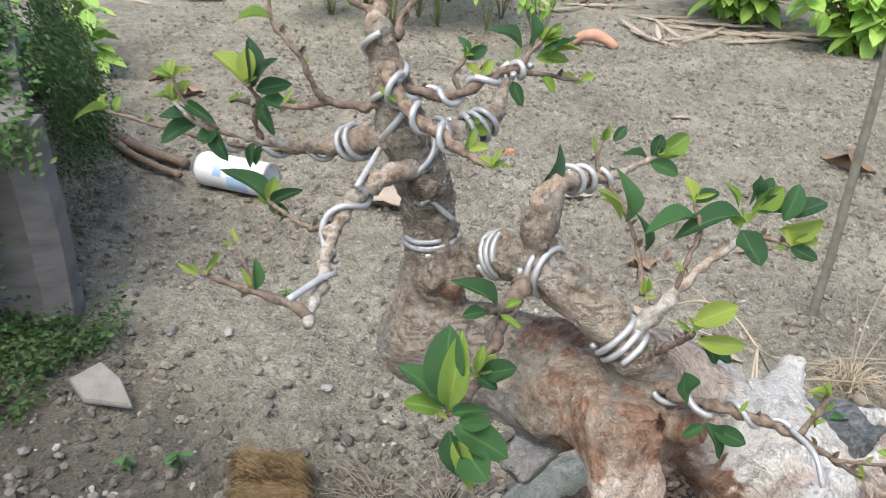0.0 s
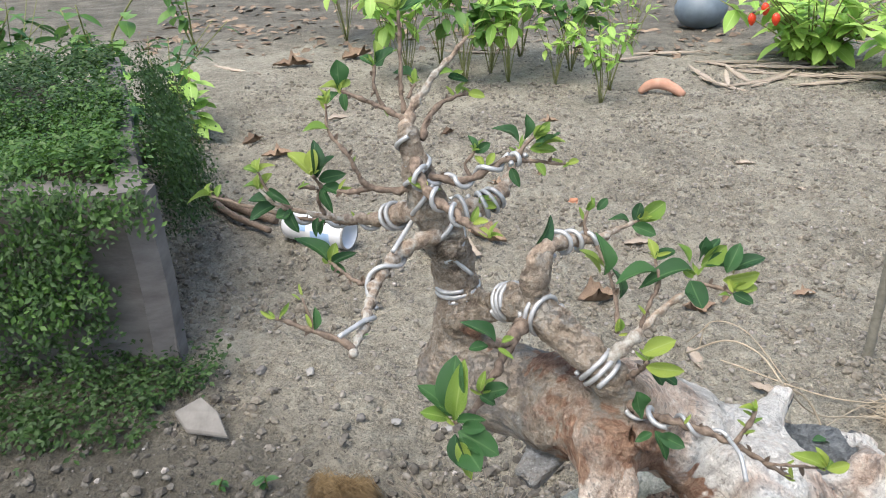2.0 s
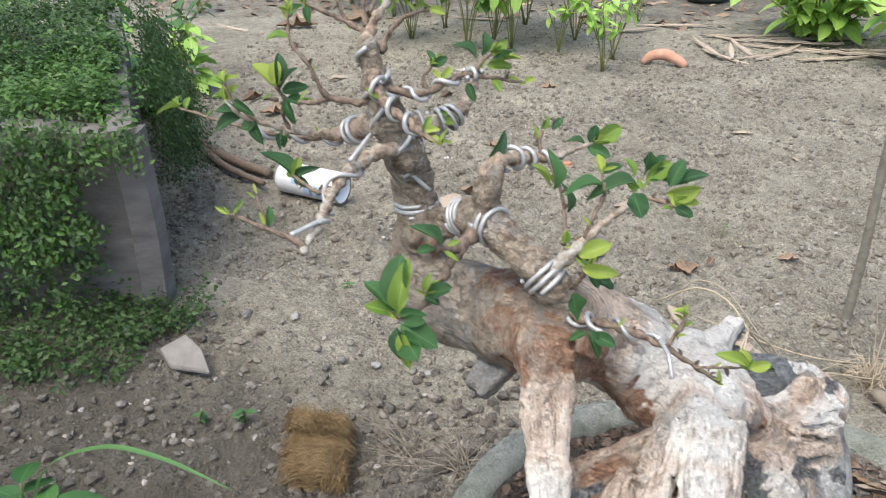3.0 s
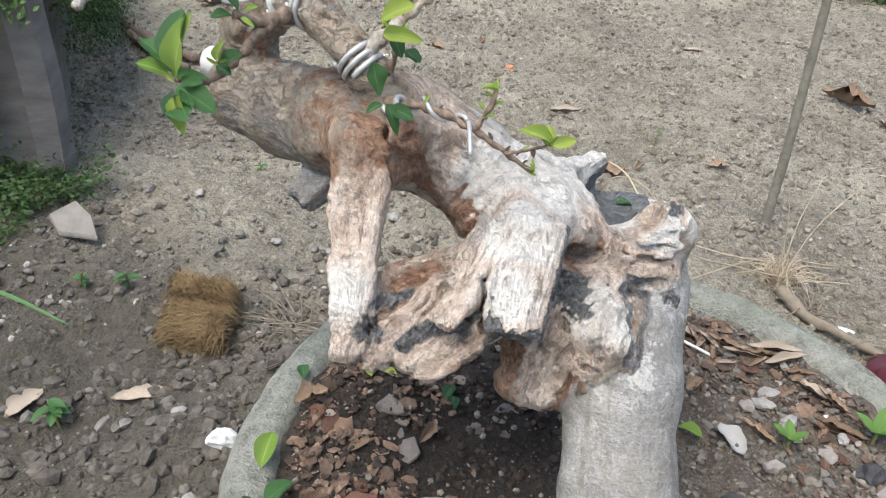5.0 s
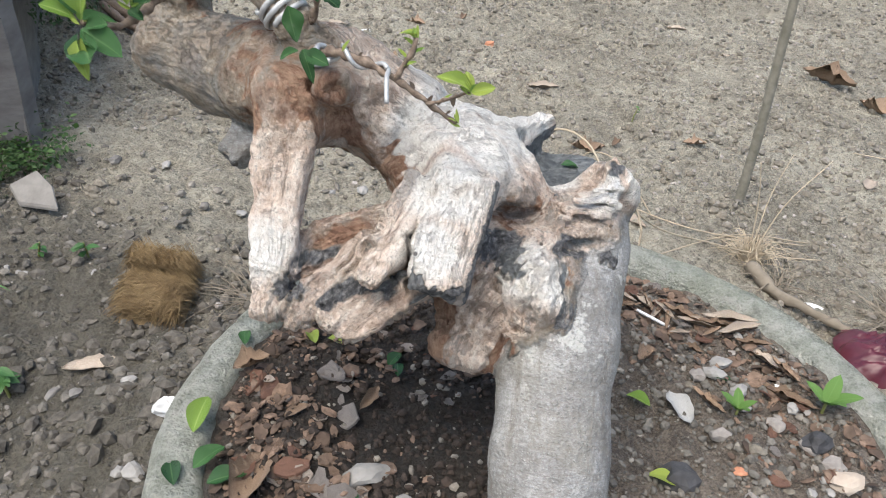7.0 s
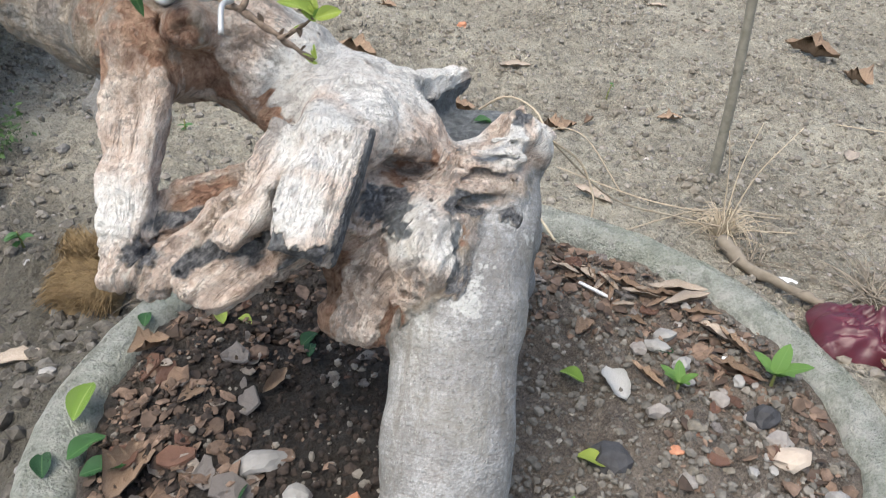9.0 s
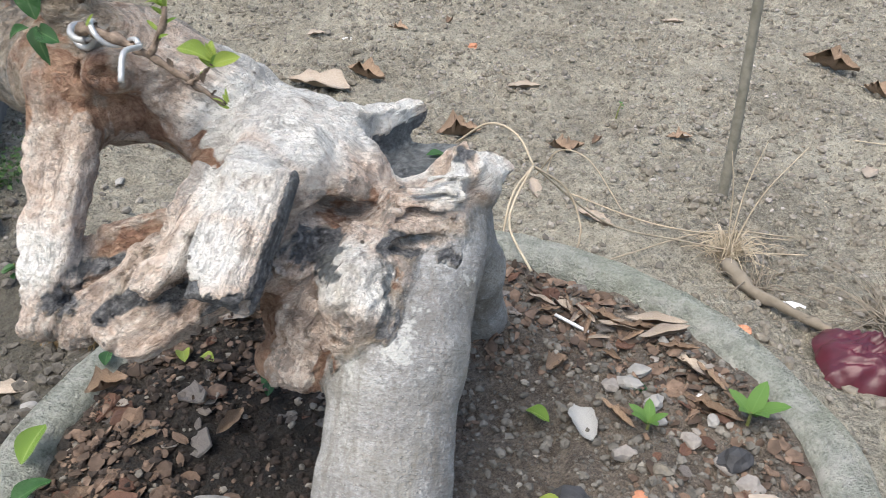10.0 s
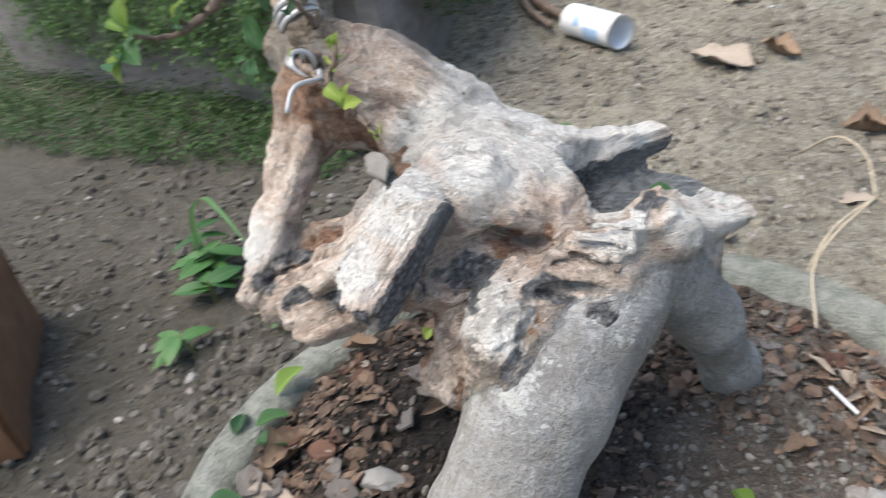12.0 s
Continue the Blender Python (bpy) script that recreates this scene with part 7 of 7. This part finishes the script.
def lump(name, at, size, mat, label, category, seed, flat=0.7, detail=3, stretch=(1, 1, 1)):
    v, f = rock_arrays((0, 0, 0), size, seed, flat, detail)
    v = v * np.array(stretch)
    v = v * (1 + 0.10 * fractal(v / size, 2.5, 3, seed)[:, None])
    v = v * (1 + 0.18 * (0.5 - cellular(v / size * 1.6, seed)))[:, None]
    ob = new(name, mesh_from(name, v, f, mat, size > 0.05))
    ob.location = (at[0], at[1], at[2] - v[:, 2].min() * 0.6)
    return tagged(ob, label, category)


MAT_BRICK = plain_material("broken_brick", (0.42, 0.17, 0.09), (0.60, 0.30, 0.19), 40, 0.9, 0.003)
MAT_FOAM = plain_material("white_foam", (0.622, 0.630, 0.638), (0.706, 0.714, 0.722), 90, 0.7, 0.001, vary=0.0)
MAT_ASH = plain_material("charcoal", (0.02, 0.02, 0.022), (0.06, 0.06, 0.065), 90, 0.8, 0.002, vary=0.2)
MAT_GREYSTONE = plain_material("grey_stone", (0.218, 0.210, 0.202), (0.353, 0.344, 0.328), 50, 0.9, 0.002)
MAT_TILE = plain_material("pale_broken_tile", (0.107, 0.100, 0.093), (0.214, 0.203, 0.190), 30, 0.8, 0.002, vary=0.0)
stick("pot_shard", [(0.490, 2.885, gz(0.490, 2.885) + 0.010, 0.012), (0.525, 2.878, gz(0.525, 2.878) + 0.034, 0.019), (0.575, 2.866, gz(0.575, 2.866) + 0.040, 0.021), (0.622, 2.848, gz(0.622, 2.848) + 0.026, 0.019), (0.648, 2.832, gz(0.648, 2.832) + 0.004, 0.013)], plain_material("orange_shard", (0.42, 0.21, 0.14), (0.60, 0.36, 0.27), 30, 0.85, 0.003), "curved orange clay shard of a broken pot", "pot shard", 10, 0.10)
lump("brick_piece", on_ground(0.183, 1.757), 0.016, MAT_BRICK, "small orange brick chip on the soil", "brick", 42)
lump("brick_piece", on_ground(0.62, 0.70), 0.010, MAT_BRICK, "small orange brick chip on the soil", "brick", 43)
lump("foam_ball", on_ground(-0.037, 0.362), 0.014, MAT_FOAM, "white foam lump lying against the pot", "foam", 44, 0.9)
lump("scrap", on_ground(0.705, 0.80), 0.017, MAT_FOAM, "small white scrap on the root litter", "scrap", 45, 0.3, 2, (1.5, 0.6, 1))
lump("stone", on_ground(-0.18, 0.66), 0.013, MAT_GREYSTONE, "dark grey stone beside the coir mat", "stone", 46)
lump("scrap", on_ground(-0.13, 1.76), 0.012, MAT_FOAM, "small white scrap on the soil", "scrap", 47, 0.3, 2, (1.6, 0.6, 1))
for k in range(26):
    a = 0.37 * k
    x, y = -0.28 + 0.22 * math.cos(a * 2.3) + 0.004 * k, 0.62 + 0.34 * math.sin(a * 1.7)
    lump("stone", on_ground(x, y), 0.006 + 0.006 * ((k * 7) % 5) / 5, MAT_GREYSTONE if k % 3 else MAT_TILE, "small grey stone half sunk in the soil", "stone", 200 + k, 0.6, 2)
blue_grey = plain_material("blue_grey_bucket", (0.10, 0.13, 0.16), (0.16, 0.20, 0.24), 12, 0.5, 0.001, vary=0.0)


def water_pot(x, y):
    """A round-bellied pot with a narrower open mouth."""
    prof = [(0.055, 0.0), (0.10, 0.02), (0.135, 0.07), (0.14, 0.11), (0.12, 0.155), (0.095, 0.175), (0.10, 0.19), (0.092, 0.192), (0.085, 0.172), (0.06, 0.10), (0.0, 0.09)]
    seg, z = 36, gz(x, y)
    v = [(r * math.cos(6.28319 * i / seg), r * math.sin(6.28319 * i / seg), h) for i in range(seg) for r, h in prof]
    k = len(prof)
    f = [(i * k + j, ((i + 1) % seg) * k + j, ((i + 1) % seg) * k + j + 1, i * k + j + 1) for i in range(seg) for j in range(k - 1)]
    ob = new("water_pot", mesh_from("water_pot", v, f, blue_grey))
    ob.location = (x, y, z - 0.006)
    tagged(ob, "round blue-grey water pot among the plants", "pot")


water_pot(0.98, 4.3)


def broken_tile():
    corners = [(-0.370, 0.745, 0.040), (-0.398, 0.786, 0.050), (-0.432, 0.806, 0.062), (-0.478, 0.800, 0.034), (-0.448, 0.772, 0.022)]
    bm = bmesh.new()
    top = [bm.verts.new(c) for c in corners]
    low = [bm.verts.new((x, y, z - 0.008)) for x, y, z in corners]
    bm.faces.new(top)
    bm.faces.new(low[::-1])
    for i in range(5):
        bm.faces.new((top[i], low[i], low[(i + 1) % 5], top[(i + 1) % 5]))
    bmesh.ops.recalc_face_normals(bm, faces=bm.faces)
    bmesh.ops.bevel(bm, geom=list(bm.edges), offset=0.002, segments=1, affect="EDGES")
    me = bpy.data.meshes.new("broken_tile")
    bm.to_mesh(me)
    bm.free()
    me.materials.append(MAT_TILE)
    tagged(new("broken_tile", me), "pale broken cement flake leaning at the slab's foot", "tile")


broken_tile()


def white_can():
    a, b = np.array([-0.505, 1.515]), np.array([-0.345, 1.462])
    r = 0.037
    z = max(gz(*a), gz(*b)) + r - 0.003
    can = thing("spray_can", (*((a + b) / 2), z - r), "white cylindrical container with pale blue print lying on the soil", "can")
    d = (b - a) / np.linalg.norm(b - a)
    white = plain_material("white_plastic", (0.66, 0.68, 0.72), (0.78, 0.79, 0.82), 20, 0.4, 0, vary=0.0)
    blue = plain_material("pale_blue_print", (0.30, 0.46, 0.72), (0.45, 0.60, 0.80), 60, 0.4, 0, vary=0.0)
    grey = plain_material("dull_rim", (0.30, 0.29, 0.28), (0.42, 0.41, 0.39), 60, 0.5, 0, vary=0.0, Metallic=0.3)
    ln = np.linalg.norm(b - a)
    prof = [(0, 0.0), (0.0, r * 0.86), (0.006, r * 0.97), (0.012, r), (ln - 0.004, r), (ln, r * 0.99), (ln, r * 0.93), (ln - 0.06, r * 0.92), (ln - 0.06, 0.0)]
    seg, v = 48, []
    for i in range(seg):
        t = 2 * math.pi * i / seg
        for s, q in prof:
            v.append((a[0] + d[0] * s - d[1] * q * math.cos(t), a[1] + d[1] * s + d[0] * q * math.cos(t), z + q * math.sin(t)))
    k = len(prof)
    f = [(i * k + j, i * k + j + 1, ((i + 1) % seg) * k + j + 1, ((i + 1) % seg) * k + j) for i in range(seg) for j in range(k - 1)]
    part("body", mesh_from("body", v, f, white), white, can)

    def patch(name, s0, s1, t0, t1, mat):
        vv = []
        for i in range(13):
            t = t0 + (t1 - t0) * i / 12
            for s in (s0, s1):
                vv.append((a[0] + d[0] * s - d[1] * (r + 0.0006) * math.cos(t), a[1] + d[1] * s + d[0] * (r + 0.0006) * math.cos(t), z + (r + 0.0006) * math.sin(t)))
        part(name, mesh_from(name, vv, [(2 * i, 2 * i + 1, 2 * i + 3, 2 * i + 2) for i in range(12)], mat), mat, can, "pale blue printed patch" if mat is blue else "")

    patch("print", ln * 0.50, ln * 0.80, 2.9, 3.7, blue)
    patch("print", ln * 0.30, ln * 0.42, 2.4, 3.0, blue)
    rim_v, rim_f = [], []
    for i in range(seg):
        t = 2 * math.pi * i / seg
        for s, q in ((ln - 0.003, r + 0.0012), (ln + 0.0015, r + 0.0012), (ln + 0.0015, r * 0.93)):
            rim_v.append((a[0] + d[0] * s - d[1] * q * math.cos(t), a[1] + d[1] * s + d[0] * q * math.cos(t), z + q * math.sin(t)))
    rim_f = [(i * 3 + j, i * 3 + j + 1, ((i + 1) % seg) * 3 + j + 1, ((i + 1) % seg) * 3 + j) for i in range(seg) for j in range(2)]
    part("rim", mesh_from("rim", rim_v, rim_f, grey), grey, can, "dull grey open rim")


white_can()


def plastic_bag():
    n = 46
    u, w = np.meshgrid(np.linspace(-1, 1, n), np.linspace(-1, 1, n), indexing="ij")
    p = np.c_[u.ravel() * 0.085, w.ravel() * 0.055, 0 * u.ravel()]
    edge = np.clip(1 - np.maximum(np.abs(u), np.abs(w)).ravel() ** 4, 0, 1)
    p[:, 2] = edge * (0.020 + 0.020 * np.abs(fractal(p, 22, 4, 71)) + 0.010 * np.abs(fractal(p, 60, 3, 72)))
    p[:, :2] += 0.012 * np.c_[fractal(p, 18, 2, 73), fractal(p, 18, 2, 74)]
    idx = np.arange(n * n).reshape(n, n)
    f = np.stack([idx[:-1, :-1], idx[1:, :-1], idx[1:, 1:], idx[:-1, 1:]], -1).reshape(-1, 4)
    mat = plain_material("maroon_plastic", (0.050, 0.007, 0.014), (0.090, 0.014, 0.026), 30, 0.42, 0.001, vary=0.0)
    ob = new("plastic_bag", mesh_from("plastic_bag", p, f.tolist(), mat))
    ob.matrix_basis = pose(0.785, 0.662, max(gz(0.785, 0.662), gz(0.74, 0.66)) + 0.004, 0, 0, -18)
    tagged(ob, "crumpled maroon plastic bag on the ground", "plastic bag")


plastic_bag()
dry_leaf(0.775, 0.560, 0.10, 120, 1, label="broad brown dry leaf on the ground beside the bag")


def clay_block():
    bm = bmesh.new()
    bmesh.ops.create_cube(bm, size=1.0)
    for vtx in bm.verts:
        vtx.co = Vector((vtx.co.x * 0.16, vtx.co.y * 0.30, (vtx.co.z + 0.5) * 0.21))
    bmesh.ops.bevel(bm, geom=list(bm.edges), offset=0.008, segments=2, affect="EDGES")
    bmesh.ops.subdivide_edges(bm, edges=list(bm.edges), cuts=3, use_grid_fill=True)
    for vtx in bm.verts:
        vtx.co += Vector(noise.noise_vector(vtx.co * 30)) * 0.004
    me = bpy.data.meshes.new("clay_block")
    bm.to_mesh(me)
    bm.free()
    me.materials.append(plain_material("weathered_clay", (0.13, 0.062, 0.030), (0.24, 0.12, 0.062), 25, 0.9, 0.003))
    ob = new("clay_block", me)
    ob.matrix_basis = pose(-0.545, 0.115, gz(-0.545, 0.115) - 0.005, 0, 0, 62)
    tagged(ob, "weathered orange-brown clay block standing on the soil", "brick")


clay_block()


# ---- litter and seedlings in the pot ----
def in_pot(r, a):
    return POT_X + r * math.cos(a), POT_Y + r * math.sin(a)


def build_chips():
    rng = np.random.default_rng(77)
    leaves, pts, sizes = [], [], []
    for _ in range(7000):
        r, a = 0.245 * math.sqrt(rng.random()), rng.uniform(0, 6.283)
        x, y = in_pot(r, a)
        dens = (r / 0.245) ** 2 + 0.5 * hash_noise(np.array([[x * 25, y * 25, 0]]), 78)[0]
        if x > 0.33 and y < 0.36:
            dens -= 0.35
        if dens < rng.uniform(0.1, 0.95):
            continue
        b = rng.uniform(0, 6.283)
        z = sz(x, y) + 0.001 + 0.003 * rng.random()
        if rng.random() < 0.12:
            leaves.append(((x, y, z), (math.cos(b), math.sin(b), 0.25 * rng.normal()), (0.4 * rng.normal(), 0.4 * rng.normal(), 1), 0.006 + 0.014 * rng.random() ** 2))
        else:
            pts.append((x, y, z))
            sizes.append(0.0018 + 0.0065 * rng.random() ** 3)
    tagged(new("leaf_flakes", leafy("leaf_flakes", MAT_CHIPS, leaves, width=0.55, bend=0.15, fold=0.35, tip=0.35, rows=3)), "brown dry leaf flakes on the potting soil", "leaf flakes", kind="stuff")
    tagged(new("bark_chips", scatter_rocks("bark_chips", MAT_CHIPS, pts, sizes, 5, 0.4)), "broken brown bark chips on the potting soil", "bark chips", kind="stuff")


build_chips()


def bark_piece_mesh(seed, mat):
    """A torn flake of bark: an uneven outline, a little curl, a broken edge."""
    rng = np.random.default_rng(seed)
    n = int(rng.integers(8, 12))
    ang = np.sort((np.arange(n) + rng.uniform(-0.35, 0.35, n)) * 2 * np.pi / n)
    rad = rng.uniform(0.32, 0.55, n)
    rim = np.c_[rad * np.cos(ang), rad * np.sin(ang) * rng.uniform(0.5, 0.85)]
    inner = rim * 0.55 + rng.normal(size=rim.shape) * 0.03
    flat = np.vstack([[0, 0], inner, rim])
    z = rng.uniform(-0.5, 0.7) * flat[:, 1] ** 2 + rng.uniform(-0.3, 0.5) * flat[:, 0] ** 2 + 0.035 * rng.normal(size=len(flat))
    top = np.c_[flat, z - z.min() + 0.07]
    low = top - np.array([0, 0, 0.07])
    f = [(0, 1 + i, 1 + (i + 1) % n) for i in range(n)] + [(1 + i, 1 + n + i, 1 + n + (i + 1) % n, 1 + (i + 1) % n) for i in range(n)]
    k = len(top)
    f += [tuple(k + q for q in face[::-1]) for face in f]
    f += [(1 + n + i, k + 1 + n + i, k + 1 + n + (i + 1) % n, 1 + n + (i + 1) % n) for i in range(n)]
    return mesh_from("bark_piece", np.vstack([top, low]), f, mat, False)


FLAKE_MATS = [plain_material("tan_bark_flake", (0.20, 0.125, 0.085), (0.42, 0.295, 0.215), 140, 0.85, 0.0012, vary=0.5), plain_material("grey_bark_flake", (0.15, 0.13, 0.12), (0.36, 0.325, 0.30), 130, 0.85, 0.0012, vary=0.5),
              plain_material("rusty_bark_flake", (0.13, 0.062, 0.042), (0.29, 0.155, 0.105), 140, 0.85, 0.0012, vary=0.5), plain_material("pale_bark_flake", (0.30, 0.25, 0.21), (0.52, 0.455, 0.40), 120, 0.85, 0.0012, vary=0.4)]
FLAKES = [bark_piece_mesh(500 + k, FLAKE_MATS[(0, 1, 2, 0, 3, 1, 0, 2)[k % 8]]) for k in range(24)]


def bark_pieces(count, seed, where, lo, hi, label):
    """Separate torn flakes laid where the plan says."""
    rng = np.random.default_rng(seed)
    done = 0
    while done < count:
        x, y = where(rng)
        d = math.hypot(x - POT_X, y - POT_Y)
        if d > 0.244:
            continue
        size = lo + (hi - lo) * rng.random() ** 2.2
        ob = new("bark_piece", FLAKES[int(rng.integers(len(FLAKES)))])
        ob.matrix_basis = pose(x, y, sz(x, y) - 0.001 + 0.003 * rng.random(), rng.normal() * 16, rng.normal() * 16, rng.uniform(0, 360)) @ Matrix.Diagonal((size, size, size, 1))
        tagged(ob, label, "bark piece", "torn bark pieces in the pot")
        done += 1


bark_pieces(85, 41, lambda r: in_pot(0.245 * r.uniform(0.62, 0.99), r.uniform(2.95, 4.05)), 0.009, 0.034, "torn brown bark flake heaped against the pot's edge")
bark_pieces(45, 42, lambda r: (r.uniform(0.13, 0.27), r.uniform(0.12, 0.21)), 0.008, 0.026, "torn brown bark flake on the potting soil")
bark_pieces(40, 43, lambda r: in_pot(0.245 * r.uniform(0.35, 0.95), r.uniform(2.2, 3.0)), 0.006, 0.018, "small torn bark flake on dark potting soil")
bark_pieces(60, 44, lambda r: in_pot(0.245 * r.uniform(0.70, 0.99), r.uniform(0.15, 1.65)), 0.007, 0.024, "dry bark flake along the pot rim")
bark_pieces(45, 45, lambda r: in_pot(0.245 * r.uniform(0.60, 0.98), r.uniform(-0.6, 0.5)), 0.006, 0.020, "dry bark flake among small stones in the pot")
for k in range(6):
    rng_k = np.random.default_rng(300 + k)
    r, a = 0.245 * (0.55 + 0.42 * rng_k.random()), rng_k.uniform(0.1, 3.6)
    x, y = in_pot(r, a)
    dry_leaf(x, y, rng_k.uniform(0.014, 0.030), rng_k.uniform(0, 360), k % 4, sz(x, y) + 0.001, rng_k.uniform(-15, 15), "small curled brown leaf on the potting soil", "dry_leaf")
dry_leaf(0.066, 0.312, 0.030, 40, 4, 0.210, 0, "round brown dry leaf lying on the pot rim")
dry_leaf(0.100, 0.205, 0.045, 80, 4, sz(0.1, 0.205), 8, "broad brown dry leaf at the pot's edge")
dry_leaf(0.118, 0.165, 0.05, 30, 2, sz(0.118, 0.165), 0, "broad brown dry leaf at the pot's edge")
dry_leaf(0.161, 0.298, 0.028, 70, 1, sz(0.161, 0.298) + 0.004, 30, "curled brown leaf standing on the soil")
dry_leaf(0.405, 0.340, 0.036, 110, 8, sz(0.405, 0.34) + 0.002, 0, "silvery dry leaf on the potting soil")
dry_leaf(0.386, 0.403, 0.024, 50, 4, sz(0.386, 0.403), 0, "orange-brown dry leaf on the soil")
dry_leaf(0.43, 0.352, 0.035, 130, 6, sz(0.43, 0.352) + 0.003, 0, "narrow curled brown leaf on the soil")
dry_leaf(0.495, 0.365, 0.05, 150, 6, sz(0.495, 0.365) + 0.003, 0, "dark curled brown leaf on the soil")
for k, (x, y, ln, turn) in enumerate([(0.440, 0.452, 0.05, 170), (0.455, 0.448, 0.045, 155), (0.470, 0.440, 0.055, 165), (0.425, 0.462, 0.05, 150), (0.465, 0.455, 0.06, 160), (0.48, 0.425, 0.04, 140), (0.41, 0.47, 0.035, 120)]):
    dry_leaf(x, y, ln * 0.85, turn + 20 * (k % 3), 6 if k % 2 else 7, sz(x, y) + 0.003, 0, "curled strip of dry bark on the soil")


def green_leaf(x, y, mm, turn, z=None, light=False, tilt=10, label="fallen green leaf on the potting soil"):
    ob = new("fallen_leaf", (LEAVES["l"] if light else LEAVES["d"])[0])
    ob.matrix_basis = pose(x, y, (sz(x, y) if z is None else z) + 0.003, 0, -tilt, turn) @ Matrix.Diagonal((mm / 1000, mm / 1000, mm / 1000, 1))
    tagged(ob, label, "leaf", "fallen green leaves")


for x, y, mm, turn, lt in [(0.365, 0.351, 22, -40, True), (0.375, 0.275, 22, -30, True), (0.432, 0.385, 24, -20, False), (0.050, 0.235, 30, 90, True), (0.062, 0.205, 26, 60, False), (0.075, 0.195, 26, 30, False), (0.055, 0.19, 22, 120, False), (0.165, 0.185, 26, 80, False), (0.098, 0.365, 20, -60, True), (0.115, 0.36, 16, -30, True), (0.17, 0.34, 20, 70, False), (0.18, 0.325, 16, 100, False),
                           (0.21, 0.165, 28, 20, False), (0.235, 0.16, 26, 60, True), (0.225, 0.15, 26, 150, False), (0.20, 0.15, 26, 200, False), (0.09, 0.14, 30, 30, False), (0.25, 0.165, 24, 70, False), (0.055, 0.33, 18, 110, False)]:
    on_rim = math.hypot(x - POT_X, y - POT_Y) > 0.247
    green_leaf(x, y, mm, turn, 0.212 if on_rim else None, lt, 25 if lt else 12, "fallen green leaf on the pot rim" if on_rim else "fallen green leaf on the potting soil")


def seedling(x, y, mm, count, seed, label):
    ob = thing("seedling", (x, y, sz(x, y)), label, "seedling", "seedlings in the pot")
    rng = np.random.default_rng(seed)
    z = sz(x, y)
    part("stem", tube("stem", [(x, y, z - 0.004, 0.0016), (x, y, z + mm * 0.0004, 0.0012)], MAT_SHOOT, 6, 0.003), MAT_SHOOT, ob)
    for k in range(count):
        a = 6.283 * k / count + rng.uniform(-0.3, 0.3)
        m = leaf_pose((x, y, z + mm * 0.00035), (math.cos(a), math.sin(a), rng.uniform(0.7, 1.7)), (0, 0, 1), mm / 1000 * rng.uniform(0.7, 1.05))
        part("leaf", LEAVES["h"][0], None, ob, "", m)


seedling(0.450, 0.341, 22, 5, 1, "tiny green seedling with five leaves in the soil")
seedling(0.520, 0.354, 28, 5, 2, "larger bright green seedling near the pot rim")
seedling(0.30, 0.105, 24, 4, 3, "green seedling at the foot of the trunk")
seedling(0.365, 0.21, 22, 4, 4, "green seedling beside a lump of charcoal")
rng_s = np.random.default_rng(61)
for k in range(46):
    x, y = in_pot(0.245 * rng_s.uniform(0.50, 0.97), rng_s.uniform(-0.55, 0.75))
    mat, lab = ((MAT_GREYSTONE, "small grey stone on the potting soil"), (MAT_BITS, "small pale stone on the potting soil"), (MAT_CLOD, "lump of dry soil in the pot"))[k % 3]
    lump("stone" if k % 3 < 2 else "soil_lump", (x, y, sz(x, y)), 0.0035 + 0.0065 * rng_s.random() ** 1.6, mat, lab, "stone" if k % 3 < 2 else "soil", 700 + k, 0.7, 2)
stick("white_rod", [(0.384, 0.466, sz(0.384, 0.466) + 0.004, 0.0016), (0.412, 0.449, sz(0.412, 0.449) + 0.004, 0.0016)], MAT_FOAM, "thin white plastic rod on the soil", "rod", 6, 0)
for x, y, s, mat, lab, cat in [(0.398, 0.272, 0.017, MAT_ASH, "black lump of charcoal on the soil", "charcoal"), (0.505, 0.315, 0.012, MAT_ASH, "black lump of charcoal on the soil", "charcoal"), (0.512, 0.275, 0.013, MAT_DRY_PALE, "yellowish crumbly lump on the soil", "lump"), (0.175, 0.225, 0.015, MAT_GREYSTONE, "grey stone on the potting soil", "stone"), (0.205, 0.20, 0.013, MAT_GREYSTONE, "grey stone on the potting soil", "stone"),
                               (0.14, 0.16, 0.017, MAT_GREYSTONE, "grey stone on the potting soil", "stone"), (0.448, 0.40, 0.010, MAT_GREYSTONE, "grey stone on the potting soil", "stone"), (0.235, 0.20, 0.014, MAT_BRICK, "orange clay lump beside the trunk", "brick"), (0.44, 0.28, 0.005, MAT_BRICK, "small orange brick chip on the soil", "brick"), (0.475, 0.39, 0.006, MAT_FOAM, "small white stone on the soil", "stone"), (0.49, 0.38, 0.005, MAT_FOAM, "small white stone on the soil", "stone")]:
    lump(cat if cat != "lump" else "soil_lump", (x, y, sz(x, y)), s, mat, lab, cat, int(x * 1000), 0.7, 2)
green_leaf(0.284, 0.396, 15, 10, 0.370, False, 4, "dark green leaf lying in the hollow of the trunk")
for k, (x, y, ln, turn) in enumerate([(0.395, 0.478, 0.030, 100), (0.402, 0.468, 0.026, 60), (0.388, 0.482, 0.034, 130), (0.378, 0.470, 0.022, 20), (0.41, 0.455, 0.03, 80), (0.372, 0.482, 0.028, 150), (0.49, 0.41, 0.04, 135), (0.50, 0.395, 0.035, 120), (0.445, 0.435, 0.025, 40), (0.42, 0.44, 0.02, 10)]):
    dry_leaf(x, y, ln, turn, (6, 7, 3, 6)[k % 4], sz(x, y) + 0.004, 10, "curled strip of dry bark on the soil")
